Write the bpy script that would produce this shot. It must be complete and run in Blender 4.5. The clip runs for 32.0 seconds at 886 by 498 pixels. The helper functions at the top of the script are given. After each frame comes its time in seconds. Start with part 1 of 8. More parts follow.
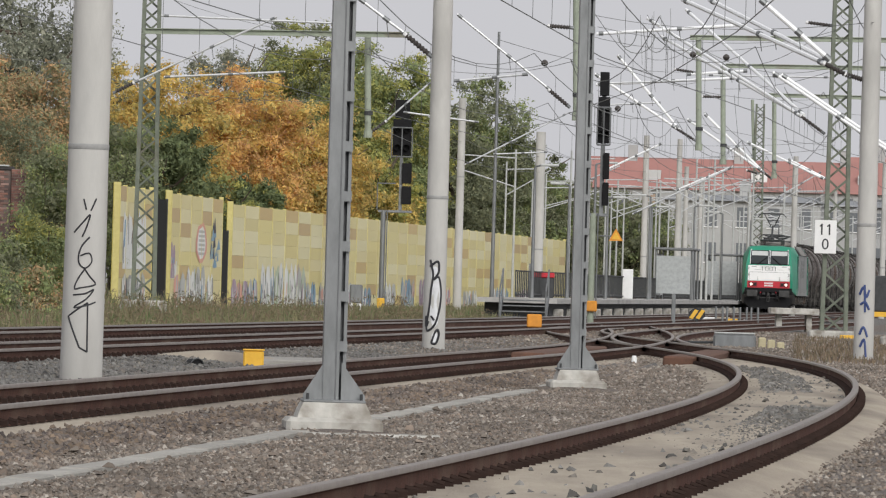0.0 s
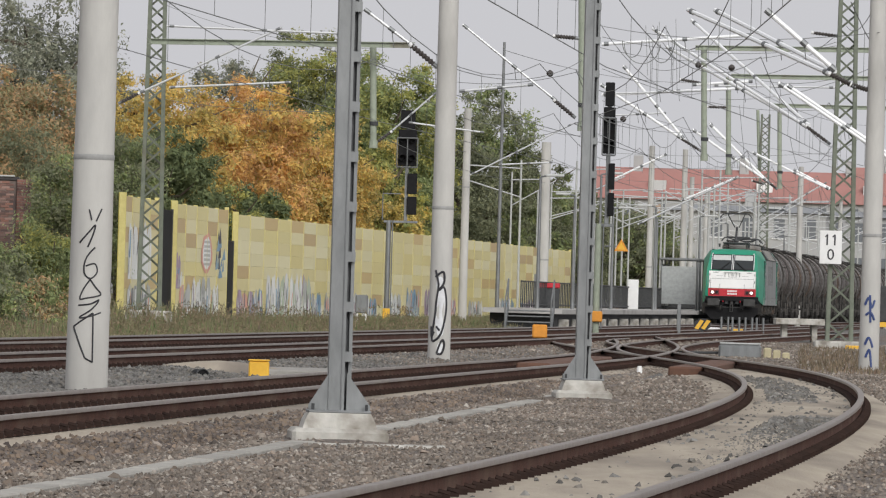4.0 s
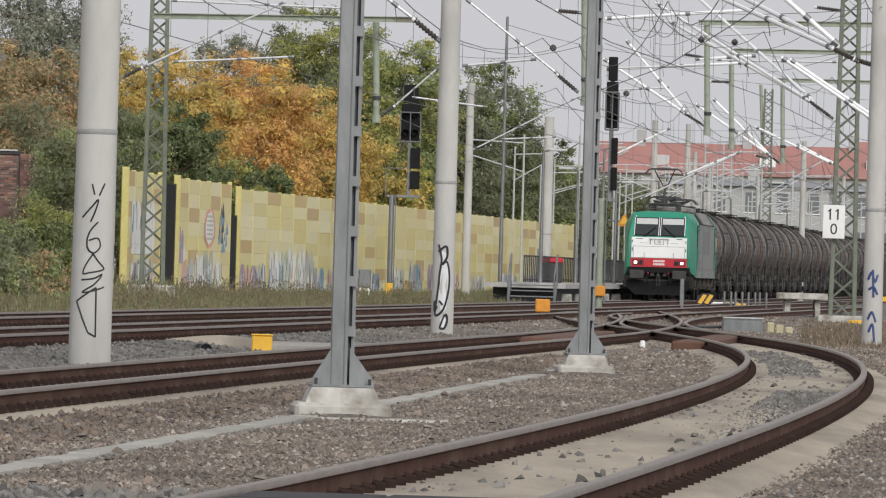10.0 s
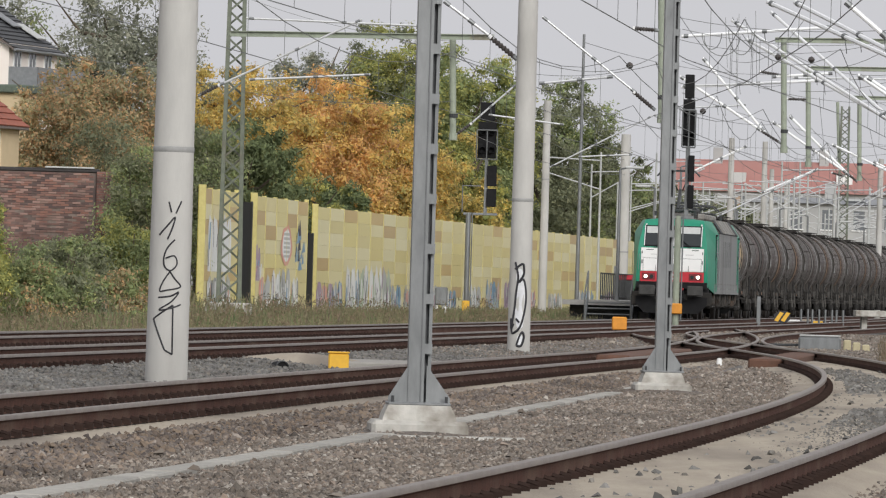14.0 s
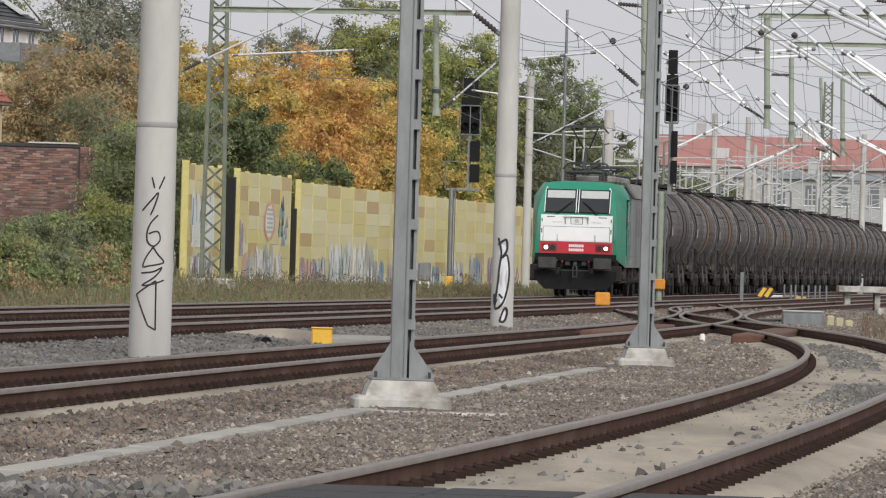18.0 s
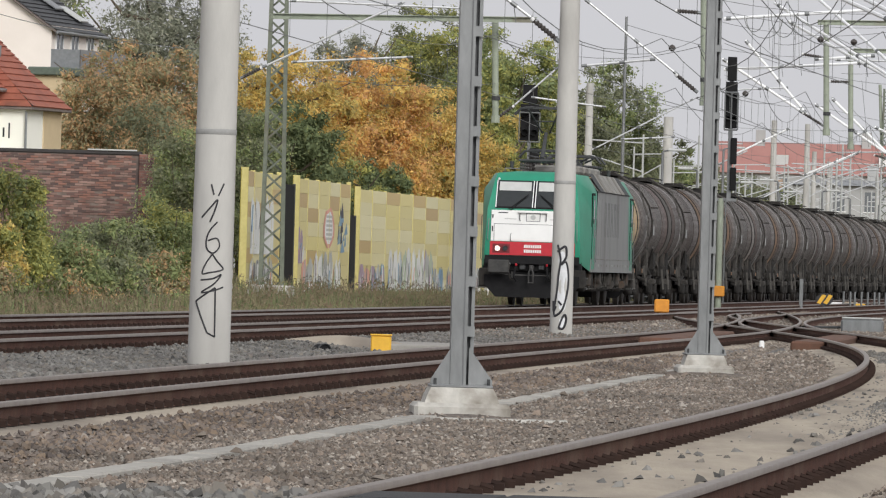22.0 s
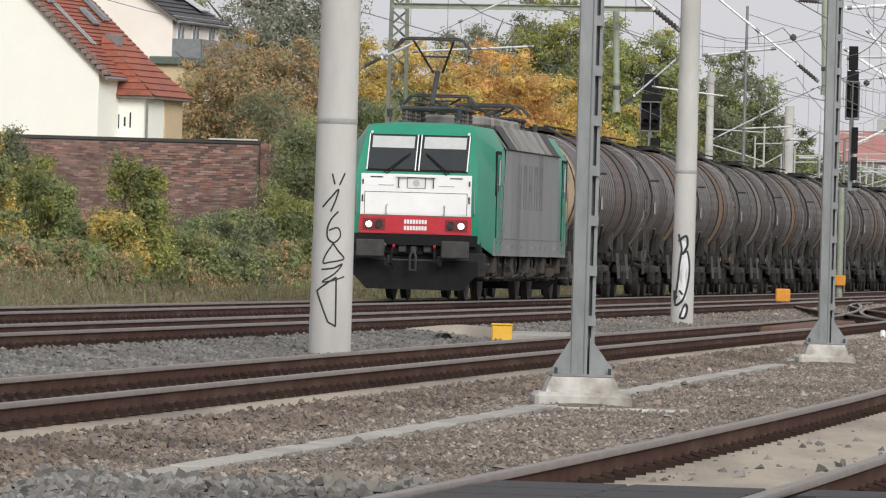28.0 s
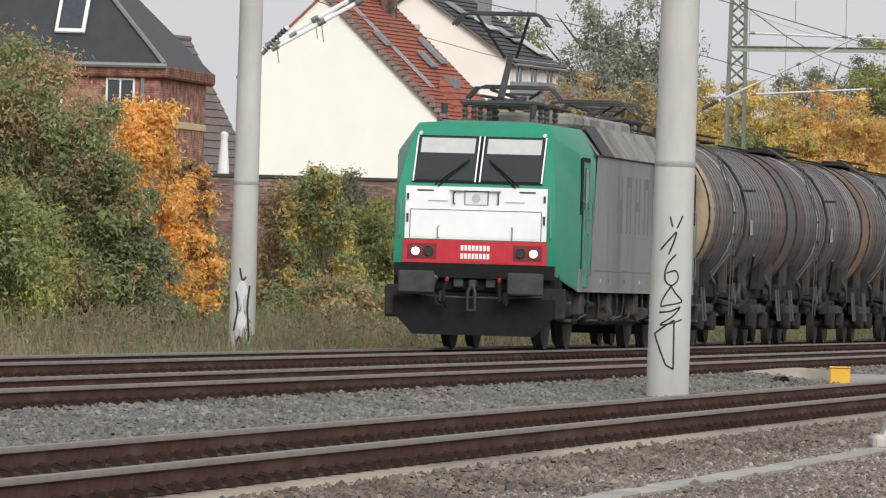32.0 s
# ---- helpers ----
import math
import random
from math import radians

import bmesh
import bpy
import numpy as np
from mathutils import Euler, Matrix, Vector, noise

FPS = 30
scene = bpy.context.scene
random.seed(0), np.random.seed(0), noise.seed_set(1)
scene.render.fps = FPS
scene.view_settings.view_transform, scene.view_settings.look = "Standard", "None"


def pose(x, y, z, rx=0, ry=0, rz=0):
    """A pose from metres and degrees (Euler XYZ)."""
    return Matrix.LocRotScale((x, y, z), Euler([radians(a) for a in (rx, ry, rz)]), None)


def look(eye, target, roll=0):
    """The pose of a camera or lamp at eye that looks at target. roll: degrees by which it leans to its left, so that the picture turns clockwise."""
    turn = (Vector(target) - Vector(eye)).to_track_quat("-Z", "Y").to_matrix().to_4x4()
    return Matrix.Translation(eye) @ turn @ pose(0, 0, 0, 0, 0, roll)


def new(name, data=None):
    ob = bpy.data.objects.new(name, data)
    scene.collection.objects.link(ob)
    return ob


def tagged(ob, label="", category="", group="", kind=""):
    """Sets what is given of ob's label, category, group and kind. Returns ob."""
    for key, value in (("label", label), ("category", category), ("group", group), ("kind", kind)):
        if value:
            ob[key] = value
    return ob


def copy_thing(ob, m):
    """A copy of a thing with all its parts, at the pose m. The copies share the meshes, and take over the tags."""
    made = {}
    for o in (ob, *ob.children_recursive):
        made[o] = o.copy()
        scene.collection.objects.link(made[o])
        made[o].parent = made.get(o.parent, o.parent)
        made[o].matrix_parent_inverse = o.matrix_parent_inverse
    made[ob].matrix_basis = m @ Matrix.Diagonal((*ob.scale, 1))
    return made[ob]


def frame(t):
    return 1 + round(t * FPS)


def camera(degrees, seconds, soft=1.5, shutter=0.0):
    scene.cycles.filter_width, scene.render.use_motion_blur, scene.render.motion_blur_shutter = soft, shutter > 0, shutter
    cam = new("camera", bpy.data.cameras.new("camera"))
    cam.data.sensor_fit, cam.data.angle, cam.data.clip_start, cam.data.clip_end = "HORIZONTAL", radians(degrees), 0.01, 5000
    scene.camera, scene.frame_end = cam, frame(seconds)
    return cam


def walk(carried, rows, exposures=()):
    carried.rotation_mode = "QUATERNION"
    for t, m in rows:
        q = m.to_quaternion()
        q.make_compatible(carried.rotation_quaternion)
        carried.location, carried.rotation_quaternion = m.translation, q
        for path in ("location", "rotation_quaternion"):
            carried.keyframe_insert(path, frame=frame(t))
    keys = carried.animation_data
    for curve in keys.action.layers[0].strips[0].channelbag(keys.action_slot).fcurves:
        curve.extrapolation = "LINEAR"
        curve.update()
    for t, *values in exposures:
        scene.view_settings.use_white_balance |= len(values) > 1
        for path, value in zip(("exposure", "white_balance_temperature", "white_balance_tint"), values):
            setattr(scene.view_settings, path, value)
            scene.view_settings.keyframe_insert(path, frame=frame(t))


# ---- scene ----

EYE = (0.0, 0.0, 1.08)
# seconds, then the point at which the camera looks: east and height at 1000 m
PATH = [
    (0.0, 2.28, 5.33),
    (0.5, 2.31, 4.57),
    (1.0, 1.83, 5.76),
    (1.5, 1.38, 3.68),
    (2.0, 3.15, 3.35),
    (2.5, 3.55, 4.85),
    (3.0, 3.93, 6.46),
    (3.5, 2.70, 6.63),
    (5.5, 0.82, 6.09),
    (6.0, 0.83, 8.25),
    (6.5, 1.55, 7.26),
    (7.0, 0.54, 7.02),
    (7.5, 0.48, 5.49),
    (8.0, 0.24, 4.69),
    (8.5, 0.29, 3.71),
    (9.0, 0.81, 2.87),
    (9.5, 1.56, 3.09),
    (10.0, 1.34, 3.52),
    (10.5, 1.06, 3.35),
    (11.0, 0.04, 4.48),
    (11.5, -0.47, 4.71),
    (12.0, 0.30, 5.03),
    (12.5, 0.49, 5.50),
    (13.0, -0.12, 5.26),
    (13.5, -3.61, 5.61),
    (14.0, -7.76, 5.34),
    (14.5, -6.35, 4.61),
    (15.0, -4.85, 3.49),
    (15.5, -3.78, 2.27),
    (17.5, -4.62, 2.82),
    (18.0, -5.69, 2.51),
    (18.5, -5.60, 1.42),
    (19.0, -4.95, 1.42),
    (19.5, -4.87, 1.73),
    (20.0, -5.52, 2.04),
    (20.5, -8.47, 3.56),
    (21.0, -12.80, 6.88),
    (21.5, -15.28, 6.53),
    (22.0, -12.70, 3.13),
    (22.5, -8.24, 0.86),
    (23.0, -8.31, 1.35),
    (23.5, -8.73, 1.85),
    (24.0, -10.81, 3.13),
    (24.5, -13.03, 2.50),
    (25.0, -14.84, 2.19),
    (25.5, -17.58, 2.09),
    (27.5, -24.91, 0.42),
    (28.0, -26.93, 1.47),
    (28.5, -30.89, 5.62),
    (29.0, -38.81, 6.25),
    (29.5, -41.14, 6.79),
    (30.0, -44.74, 6.48),
    (30.5, -48.62, 6.47),
    (31.0, -52.34, 5.89),
    (31.5, -63.63, 5.45),
    (32.0, -67.00, 5.39),
]
cam = camera(5.984, 32.0, soft=1.2)
walk(cam, [(t, look(EYE, (x, 1000.0, z), 1.66)) for t, x, z in PATH],
     exposures=[(0.0, -0.06), (13.0, -0.02), (20.0, 0.02), (25.0, 0.05), (28.0, 0.12), (30.0, 0.15), (32.0, 0.12)])

# ---- light: a bright overcast autumn day ----
world = bpy.data.worlds.new("overcast")
scene.world = world
world.use_nodes = True
wn = world.node_tree
sky = wn.nodes.new("ShaderNodeTexSky")
sky.sky_type, sky.sun_disc = "NISHITA", False
sky.sun_elevation, sky.sun_rotation = radians(28), radians(160)
sky.air_density, sky.dust_density = 1.6, 6.0
dull = wn.nodes.new("ShaderNodeHueSaturation")
dull.inputs["Saturation"].default_value = 0.12
veil = wn.nodes.new("ShaderNodeMixRGB")
veil.inputs[0].default_value = 0.8
veil.inputs[2].default_value = (6.9, 6.9, 7.25, 1)
wn.links.new(sky.outputs[0], dull.inputs["Color"])
wn.links.new(dull.outputs[0], veil.inputs[1])
wn.links.new(veil.outputs[0], wn.nodes["Background"].inputs[0])
wn.nodes["Background"].inputs[1].default_value = 0.108
sun = new("sun", bpy.data.lights.new("sun", "SUN"))
sun.data.energy, sun.data.angle, sun.data.color = 2.15, radians(30), (1.0, 0.985, 0.95)
sun.matrix_world = look((46, -126, 71), (0, 0, 0))


# ---- materials ----
def ramp(nt, stops, constant=False):
    r = nt.nodes.new("ShaderNodeValToRGB")
    if constant:
        r.color_ramp.interpolation = "CONSTANT"
    while len(r.color_ramp.elements) < len(stops):
        r.color_ramp.elements.new(0.5)
    for e, (p, c) in zip(r.color_ramp.elements, stops):
        e.position, e.color = p, (*c, 1)
    return r


def mat(name, a, b=None, rough=0.8, metal=0.0, spec=0.4, scale=6.0, fine=60.0, bump=0.3, stretch=(1, 1, 1), stain=None, stain_at=0.62, stain_scale=0.7, pieces=0.0, depth=0.01):
    """Two colours mixed by grain, a stain colour at a larger scale, and relief."""
    m = bpy.data.materials.new(name)
    m.use_nodes = True
    nt = m.node_tree
    p = nt.nodes["Principled BSDF"]
    p.inputs["Roughness"].default_value, p.inputs["Metallic"].default_value = rough, metal
    p.inputs["Specular IOR Level"].default_value = spec
    b = b or tuple(min(1, v * 0.72) for v in a)
    tc = nt.nodes.new("ShaderNodeTexCoord")
    mp = nt.nodes.new("ShaderNodeMapping")
    mp.inputs["Scale"].default_value = stretch
    nt.links.new(tc.outputs["Object"], mp.inputs[0])
    n1 = nt.nodes.new("ShaderNodeTexNoise")
    n1.inputs["Scale"].default_value, n1.inputs["Detail"].default_value = scale, 6
    n1.inputs["Roughness"].default_value = 0.65
    nt.links.new(mp.outputs[0], n1.inputs["Vector"])
    r1 = ramp(nt, [(0.3, b), (0.7, a)])
    nt.links.new(n1.outputs[0], r1.inputs[0])
    out = r1.outputs[0]
    if stain:
        n2 = nt.nodes.new("ShaderNodeTexNoise")
        n2.inputs["Scale"].default_value, n2.inputs["Detail"].default_value = stain_scale, 8
        nt.links.new(mp.outputs[0], n2.inputs["Vector"])
        r2 = ramp(nt, [(stain_at - 0.12, (0, 0, 0)), (stain_at + 0.1, (1, 1, 1))])
        nt.links.new(n2.outputs[0], r2.inputs[0])
        mx = nt.nodes.new("ShaderNodeMixRGB")
        mx.inputs[2].default_value = (*stain, 1)
        nt.links.new(r2.outputs[0], mx.inputs[0])
        nt.links.new(out, mx.inputs[1])
        out = mx.outputs[0]
    if pieces:
        oi = nt.nodes.new("ShaderNodeObjectInfo")
        hs = nt.nodes.new("ShaderNodeHueSaturation")
        ma = nt.nodes.new("ShaderNodeMapRange")
        ma.inputs[3].default_value, ma.inputs[4].default_value = 1 - pieces, 1 + pieces
        nt.links.new(oi.outputs["Random"], ma.inputs[0])
        nt.links.new(ma.outputs[0], hs.inputs["Value"])
        nt.links.new(out, hs.inputs["Color"])
        out = hs.outputs[0]
    nt.links.new(out, p.inputs["Base Color"])
    if bump:
        n3 = nt.nodes.new("ShaderNodeTexNoise")
        n3.inputs["Scale"].default_value, n3.inputs["Detail"].default_value = fine, 4
        nt.links.new(mp.outputs[0], n3.inputs["Vector"])
        bp = nt.nodes.new("ShaderNodeBump")
        bp.inputs["Strength"].default_value, bp.inputs["Distance"].default_value = bump, depth
        nt.links.new(n3.outputs[0], bp.inputs["Height"])
        nt.links.new(bp.outputs[0], p.inputs["Normal"])
    return m


def island_mat(name, stops, rough=0.85, thin=0.0, slow=0.45):
    """Each loose piece of the mesh takes its own colour from the row of colours."""
    m = bpy.data.materials.new(name)
    m.use_nodes = True
    nt = m.node_tree
    p = nt.nodes["Principled BSDF"]
    p.inputs["Roughness"].default_value = rough
    p.inputs["Specular IOR Level"].default_value = 0.25
    g = nt.nodes.new("ShaderNodeNewGeometry")
    r = ramp(nt, [(i / max(1, len(stops) - 1), c) for i, c in enumerate(stops)])
    nt.links.new(g.outputs["Random Per Island"], r.inputs[0])
    tc = nt.nodes.new("ShaderNodeTexCoord")
    n = nt.nodes.new("ShaderNodeTexNoise")
    n.inputs["Scale"].default_value, n.inputs["Detail"].default_value = slow, 3
    nt.links.new(tc.outputs["Object"], n.inputs["Vector"])
    v = nt.nodes.new("ShaderNodeMapRange")
    v.inputs[1].default_value, v.inputs[2].default_value = 0.3, 0.7
    v.inputs[3].default_value, v.inputs[4].default_value = 0.66, 1.26
    nt.links.new(n.outputs[0], v.inputs[0])
    hs = nt.nodes.new("ShaderNodeHueSaturation")
    hs.inputs["Saturation"].default_value = 0.94
    nt.links.new(v.outputs[0], hs.inputs["Value"])
    nt.links.new(r.outputs[0], hs.inputs["Color"])
    nt.links.new(hs.outputs[0], p.inputs["Base Color"])
    if thin:
        t = nt.nodes.new("ShaderNodeBsdfTranslucent")
        nt.links.new(hs.outputs[0], t.inputs[0])
        mx = nt.nodes.new("ShaderNodeMixShader")
        mx.inputs[0].default_value = thin
        nt.links.new(p.outputs[0], mx.inputs[1])
        nt.links.new(t.outputs[0], mx.inputs[2])
        nt.links.new(mx.outputs[0], nt.nodes["Material Output"].inputs[0])
    return m


def random_mat(name, stops, rough=0.5, bump=0.0):
    """Each object takes one of the colours by its random number."""
    m = mat(name, (0.5, 0.5, 0.5), rough=rough, bump=bump)
    nt = m.node_tree
    oi = nt.nodes.new("ShaderNodeObjectInfo")
    r = ramp(nt, [(i / len(stops), c) for i, c in enumerate(stops)], True)
    nt.links.new(oi.outputs["Random"], r.inputs[0])
    nt.links.new(r.outputs[0], nt.nodes["Principled BSDF"].inputs["Base Color"])
    return m


def glow(name, colour, strength):
    m = bpy.data.materials.new(name)
    m.use_nodes = True
    p = m.node_tree.nodes["Principled BSDF"]
    p.inputs["Emission Color"].default_value = (*colour, 1)
    p.inputs["Emission Strength"].default_value = strength
    p.inputs["Base Color"].default_value = (*colour, 1)
    return m


GRAVEL = mat("yard_gravel", (0.245, 0.21, 0.185), (0.09, 0.08, 0.072), 0.95, scale=14, fine=34, bump=1.0, stain=(0.16, 0.12, 0.09), stain_at=0.6, stain_scale=0.35, depth=0.05)
BALLAST = mat("track_ballast", (0.25, 0.24, 0.225), (0.07, 0.067, 0.064), 0.95, scale=13, fine=26, bump=1.0, stain=(0.17, 0.14, 0.12), stain_at=0.62, stain_scale=0.2, depth=0.06)
SAND = mat("fine_sand", (0.42, 0.365, 0.29), (0.31, 0.265, 0.21), 0.95, scale=3.2, fine=40, bump=0.7, stain=(0.20, 0.17, 0.14), stain_at=0.57, stain_scale=1.1, depth=0.012, stretch=(1, 0.12, 1))
VERGE = mat("dry_verge", (0.19, 0.17, 0.085), (0.25, 0.20, 0.12), 0.95, scale=0.6, fine=9, bump=0.8, stain=(0.12, 0.13, 0.055), stain_scale=0.12, depth=0.1)
RUST = mat("rail_rust", (0.095, 0.046, 0.034), (0.052, 0.027, 0.021), 0.9, spec=0.15, scale=9, fine=90, bump=0.35, stain=(0.12, 0.08, 0.06), stain_scale=0.8)
HEAD = mat("rail_head", (0.25, 0.21, 0.18), (0.155, 0.125, 0.105), 0.45, 0.5, scale=3, fine=80, bump=0.1)
CLIP = mat("rail_clip", (0.045, 0.028, 0.023), (0.025, 0.017, 0.015), 0.9, spec=0.1, bump=0.2)
SLEEPER = mat("sleeper_concrete", (0.42, 0.39, 0.35), (0.30, 0.28, 0.25), 0.9, pieces=0.15)
CONCRETE = mat("mast_concrete", (0.532, 0.522, 0.494), (0.427, 0.418, 0.399), 0.85, scale=2.5, fine=45, bump=0.2, stain=(0.342, 0.332, 0.314), stain_at=0.61, stain_scale=1.3, stretch=(1, 1, 0.3))
FOOTING = mat("footing_concrete", (0.56, 0.54, 0.50), (0.38, 0.37, 0.34), 0.9, scale=5, fine=40, bump=0.4, stain=(0.22, 0.20, 0.17), stain_at=0.56, stain_scale=3.0)
GALV = mat("galvanised_steel", (0.249, 0.258, 0.262), (0.155, 0.162, 0.165), 0.5, 0.5, scale=5, fine=30, bump=0.1, stretch=(1, 1, 0.3))
LATTICE = mat("weathered_green_steel", (0.185, 0.205, 0.16), (0.12, 0.135, 0.105), 0.7, scale=5, fine=30, bump=0.15, stain=(0.15, 0.10, 0.07), stain_at=0.68)
# green paint lightened beyond the lattice masts' tone to carry the haze over distant beams
GREENSTEEL = mat("haze_paled_green_steel", (0.33, 0.365, 0.29), (0.25, 0.28, 0.22), 0.65, scale=4, fine=30, bump=0.15, stain=(0.16, 0.12, 0.09), stain_at=0.7)
ALU = mat("bare_aluminium", (0.86, 0.87, 0.88), (0.78, 0.79, 0.80), 0.38, 0.0, bump=0.05)
DULLALU = mat("weathered_aluminium", (0.62, 0.63, 0.64), (0.52, 0.53, 0.54), 0.45, 0.3, bump=0.05)
WIRE = mat("copper_wire", (0.21, 0.22, 0.215), (0.15, 0.155, 0.15), 0.6, 0.5, bump=0)
INSUL = mat("insulator", (0.075, 0.065, 0.06), (0.045, 0.04, 0.038), 0.35, bump=0)
GLASSINS = mat("white_insulator", (0.8, 0.8, 0.8), rough=0.3, bump=0)
BLACK = mat("matt_black", (0.016, 0.016, 0.017), (0.010, 0.010, 0.011), 0.75, spec=0.15, bump=0.1)
DARKGREY = mat("dark_grey_paint", (0.07, 0.072, 0.074), (0.042, 0.044, 0.046), 0.7, spec=0.25, bump=0.15)
YELLOW = mat("yellow_paint", (0.78, 0.46, 0.05), (0.66, 0.37, 0.04), 0.6, bump=0.1)
ORANGE = mat("orange_paint", (0.72, 0.30, 0.035), (0.55, 0.22, 0.03), 0.6, bump=0.1)
WHITE = mat("white_paint", (0.80, 0.80, 0.79), (0.70, 0.70, 0.69), 0.5, scale=3, bump=0.05)
RUBBER = mat("crossing_rubber", (0.035, 0.035, 0.037), (0.02, 0.02, 0.021), 0.75, fine=70, bump=0.4)
INK = mat("black_spray_paint", (0.03, 0.03, 0.035), rough=0.6, bump=0)
INKBLUE = mat("blue_spray_paint", (0.05, 0.08, 0.22), rough=0.6, bump=0)
SILVERSPRAY = mat("white_spray_paint", (0.72, 0.73, 0.75), rough=0.5, bump=0)


# ---- building blocks ----
class Geo:
    """Collects vertices and faces, with a material number per face."""

    def __init__(self):
        self.v, self.f, self.m = [], [], []

    def add(self, verts, faces, mi=0):
        k = len(self.v)
        self.v += [tuple(p) for p in verts]
        self.f += [tuple(i + k for i in q) for q in faces]
        self.m += [mi] * len(faces)
        return self

    def box(self, x0, y0, z0, x1, y1, z1, bev=0.0, mi=0, at=None):
        if bev <= 0:
            vs = [(x, y, z) for z in (z0, z1) for y in (y0, y1) for x in (x0, x1)]
            fs = [(0, 2, 3, 1), (4, 5, 7, 6), (0, 1, 5, 4), (2, 6, 7, 3), (0, 4, 6, 2), (1, 3, 7, 5)]
        else:
            b = min(bev, abs(x1 - x0) / 3, abs(y1 - y0) / 3, abs(z1 - z0) / 3)
            bm = bmesh.new()
            bmesh.ops.create_cube(bm, size=1)
            for q in bm.verts:
                q.co = Vector(((x0 + x1) / 2 + q.co.x * (x1 - x0), (y0 + y1) / 2 + q.co.y * (y1 - y0), (z0 + z1) / 2 + q.co.z * (z1 - z0)))
            bmesh.ops.bevel(bm, geom=bm.edges[:], offset=b, segments=1, affect="EDGES")
            bm.verts.index_update()
            vs = [q.co[:] for q in bm.verts]
            fs = [[q.index for q in f.verts] for f in bm.faces]
            bm.free()
        if at:
            vs = [at @ Vector(p) for p in vs]
        return self.add(vs, fs, mi)

    def cyl(self, p, q, r, r2=None, n=10, caps=True, mi=0):
        p, q = Vector(p), Vector(q)
        r2 = r if r2 is None else r2
        d = (q - p).normalized()
        a = d.orthogonal().normalized()
        b = d.cross(a)
        vs = []
        for c, rad in ((p, r), (q, r2)):
            vs += [c + rad * (math.cos(2 * math.pi * i / n) * a + math.sin(2 * math.pi * i / n) * b) for i in range(n)]
        fs = [(i, (i + 1) % n, n + (i + 1) % n, n + i) for i in range(n)]
        if caps:
            fs += [tuple(range(n - 1, -1, -1)), tuple(range(n, 2 * n))]
        return self.add(vs, fs, mi)

    def tube(self, pts, r, n=6, mi=0):
        """One pipe swept along the points, mitred at the bends."""
        p = [Vector(q) for q in pts]
        p = [q for i, q in enumerate(p) if i == 0 or (q - p[i - 1]).length > 1e-5]
        if len(p) < 2:
            return self
        dirs = [(b - a).normalized() for a, b in zip(p, p[1:])]
        side = dirs[0].orthogonal().normalized()
        vs, fs = [], []
        for i, q in enumerate(p):
            d = dirs[0] if i == 0 else dirs[-1] if i == len(p) - 1 else dirs[i - 1] + dirs[i]
            d = d.normalized() if d.length > 1e-4 else dirs[i]
            side = side - d * side.dot(d)
            side = side.normalized() if side.length > 1e-4 else d.orthogonal().normalized()
            up = d.cross(side)
            vs += [q + r * (math.cos(2 * math.pi * k / n) * side + math.sin(2 * math.pi * k / n) * up) for k in range(n)]
        for i in range(len(p) - 1):
            fs += [(i * n + k, i * n + (k + 1) % n, (i + 1) * n + (k + 1) % n, (i + 1) * n + k) for k in range(n)]
        fs += [tuple(range(n - 1, -1, -1)), tuple(range((len(p) - 1) * n, len(p) * n))]
        return self.add(vs, fs, mi)

    def lathe(self, axis_p, axis_q, stops, n=20, mi=0, caps=True):
        """Rings along the line p-q: stops are (fraction, radius)."""
        p, q = Vector(axis_p), Vector(axis_q)
        d = (q - p).normalized()
        a = d.orthogonal().normalized()
        b = d.cross(a)
        vs, fs = [], []
        for t, rad in stops:
            c = p.lerp(q, t)
            vs += [c + rad * (math.cos(2 * math.pi * i / n) * a + math.sin(2 * math.pi * i / n) * b) for i in range(n)]
        for k in range(len(stops) - 1):
            fs += [(k * n + i, k * n + (i + 1) % n, (k + 1) * n + (i + 1) % n, (k + 1) * n + i) for i in range(n)]
        if caps:
            fs += [tuple(range(n - 1, -1, -1)), tuple(range((len(stops) - 1) * n, len(stops) * n))]
        return self.add(vs, fs, mi)

    def prism(self, outline, z0, z1, mi=0, at=None):
        n = len(outline)
        vs = [(x, y, z) for z in (z0, z1) for x, y in outline]
        fs = [tuple(range(n - 1, -1, -1)), tuple(range(n, 2 * n))] + [(i, (i + 1) % n, n + (i + 1) % n, n + i) for i in range(n)]
        if at:
            vs = [at @ Vector(p) for p in vs]
        return self.add(vs, fs, mi)

    def move(self, m):
        self.v = [tuple(m @ Vector(p)) for p in self.v]
        return self

    def mesh(self, name, mats, smooth=False):
        me = bpy.data.meshes.new(name)
        me.from_pydata(self.v, [], self.f)
        for q in mats if isinstance(mats, (list, tuple)) else [mats]:
            me.materials.append(q)
        me.polygons.foreach_set("material_index", self.m)
        if smooth:
            me.polygons.foreach_set("use_smooth", [True] * len(self.f))
            me.set_sharp_from_angle(angle=radians(40))
        me.update()
        return me


def part(name, geo, mats, parent=None, label="", smooth=False):
    ob = new(name, geo.mesh(name, mats, smooth))
    if parent:
        ob.parent = parent
    if label:
        tagged(ob, label)
    return ob


def thing(name, m, label, category, group="", kind=""):
    ob = new(name)
    ob.empty_display_size = 0.3
    ob.matrix_basis = m
    return tagged(ob, label, category, group, kind)


def solid(name, geo, mats, label="", category="", group="", kind="", smooth=False):
    return tagged(part(name, geo, mats, smooth=smooth), label, category, group, kind)


# ---- the four tracks, as centre lines: east as a function of the way north ----
def main_line(y):
    return -19.77 + 0.0836 * y


def inner_line(y):
    return main_line(y) + 4.3


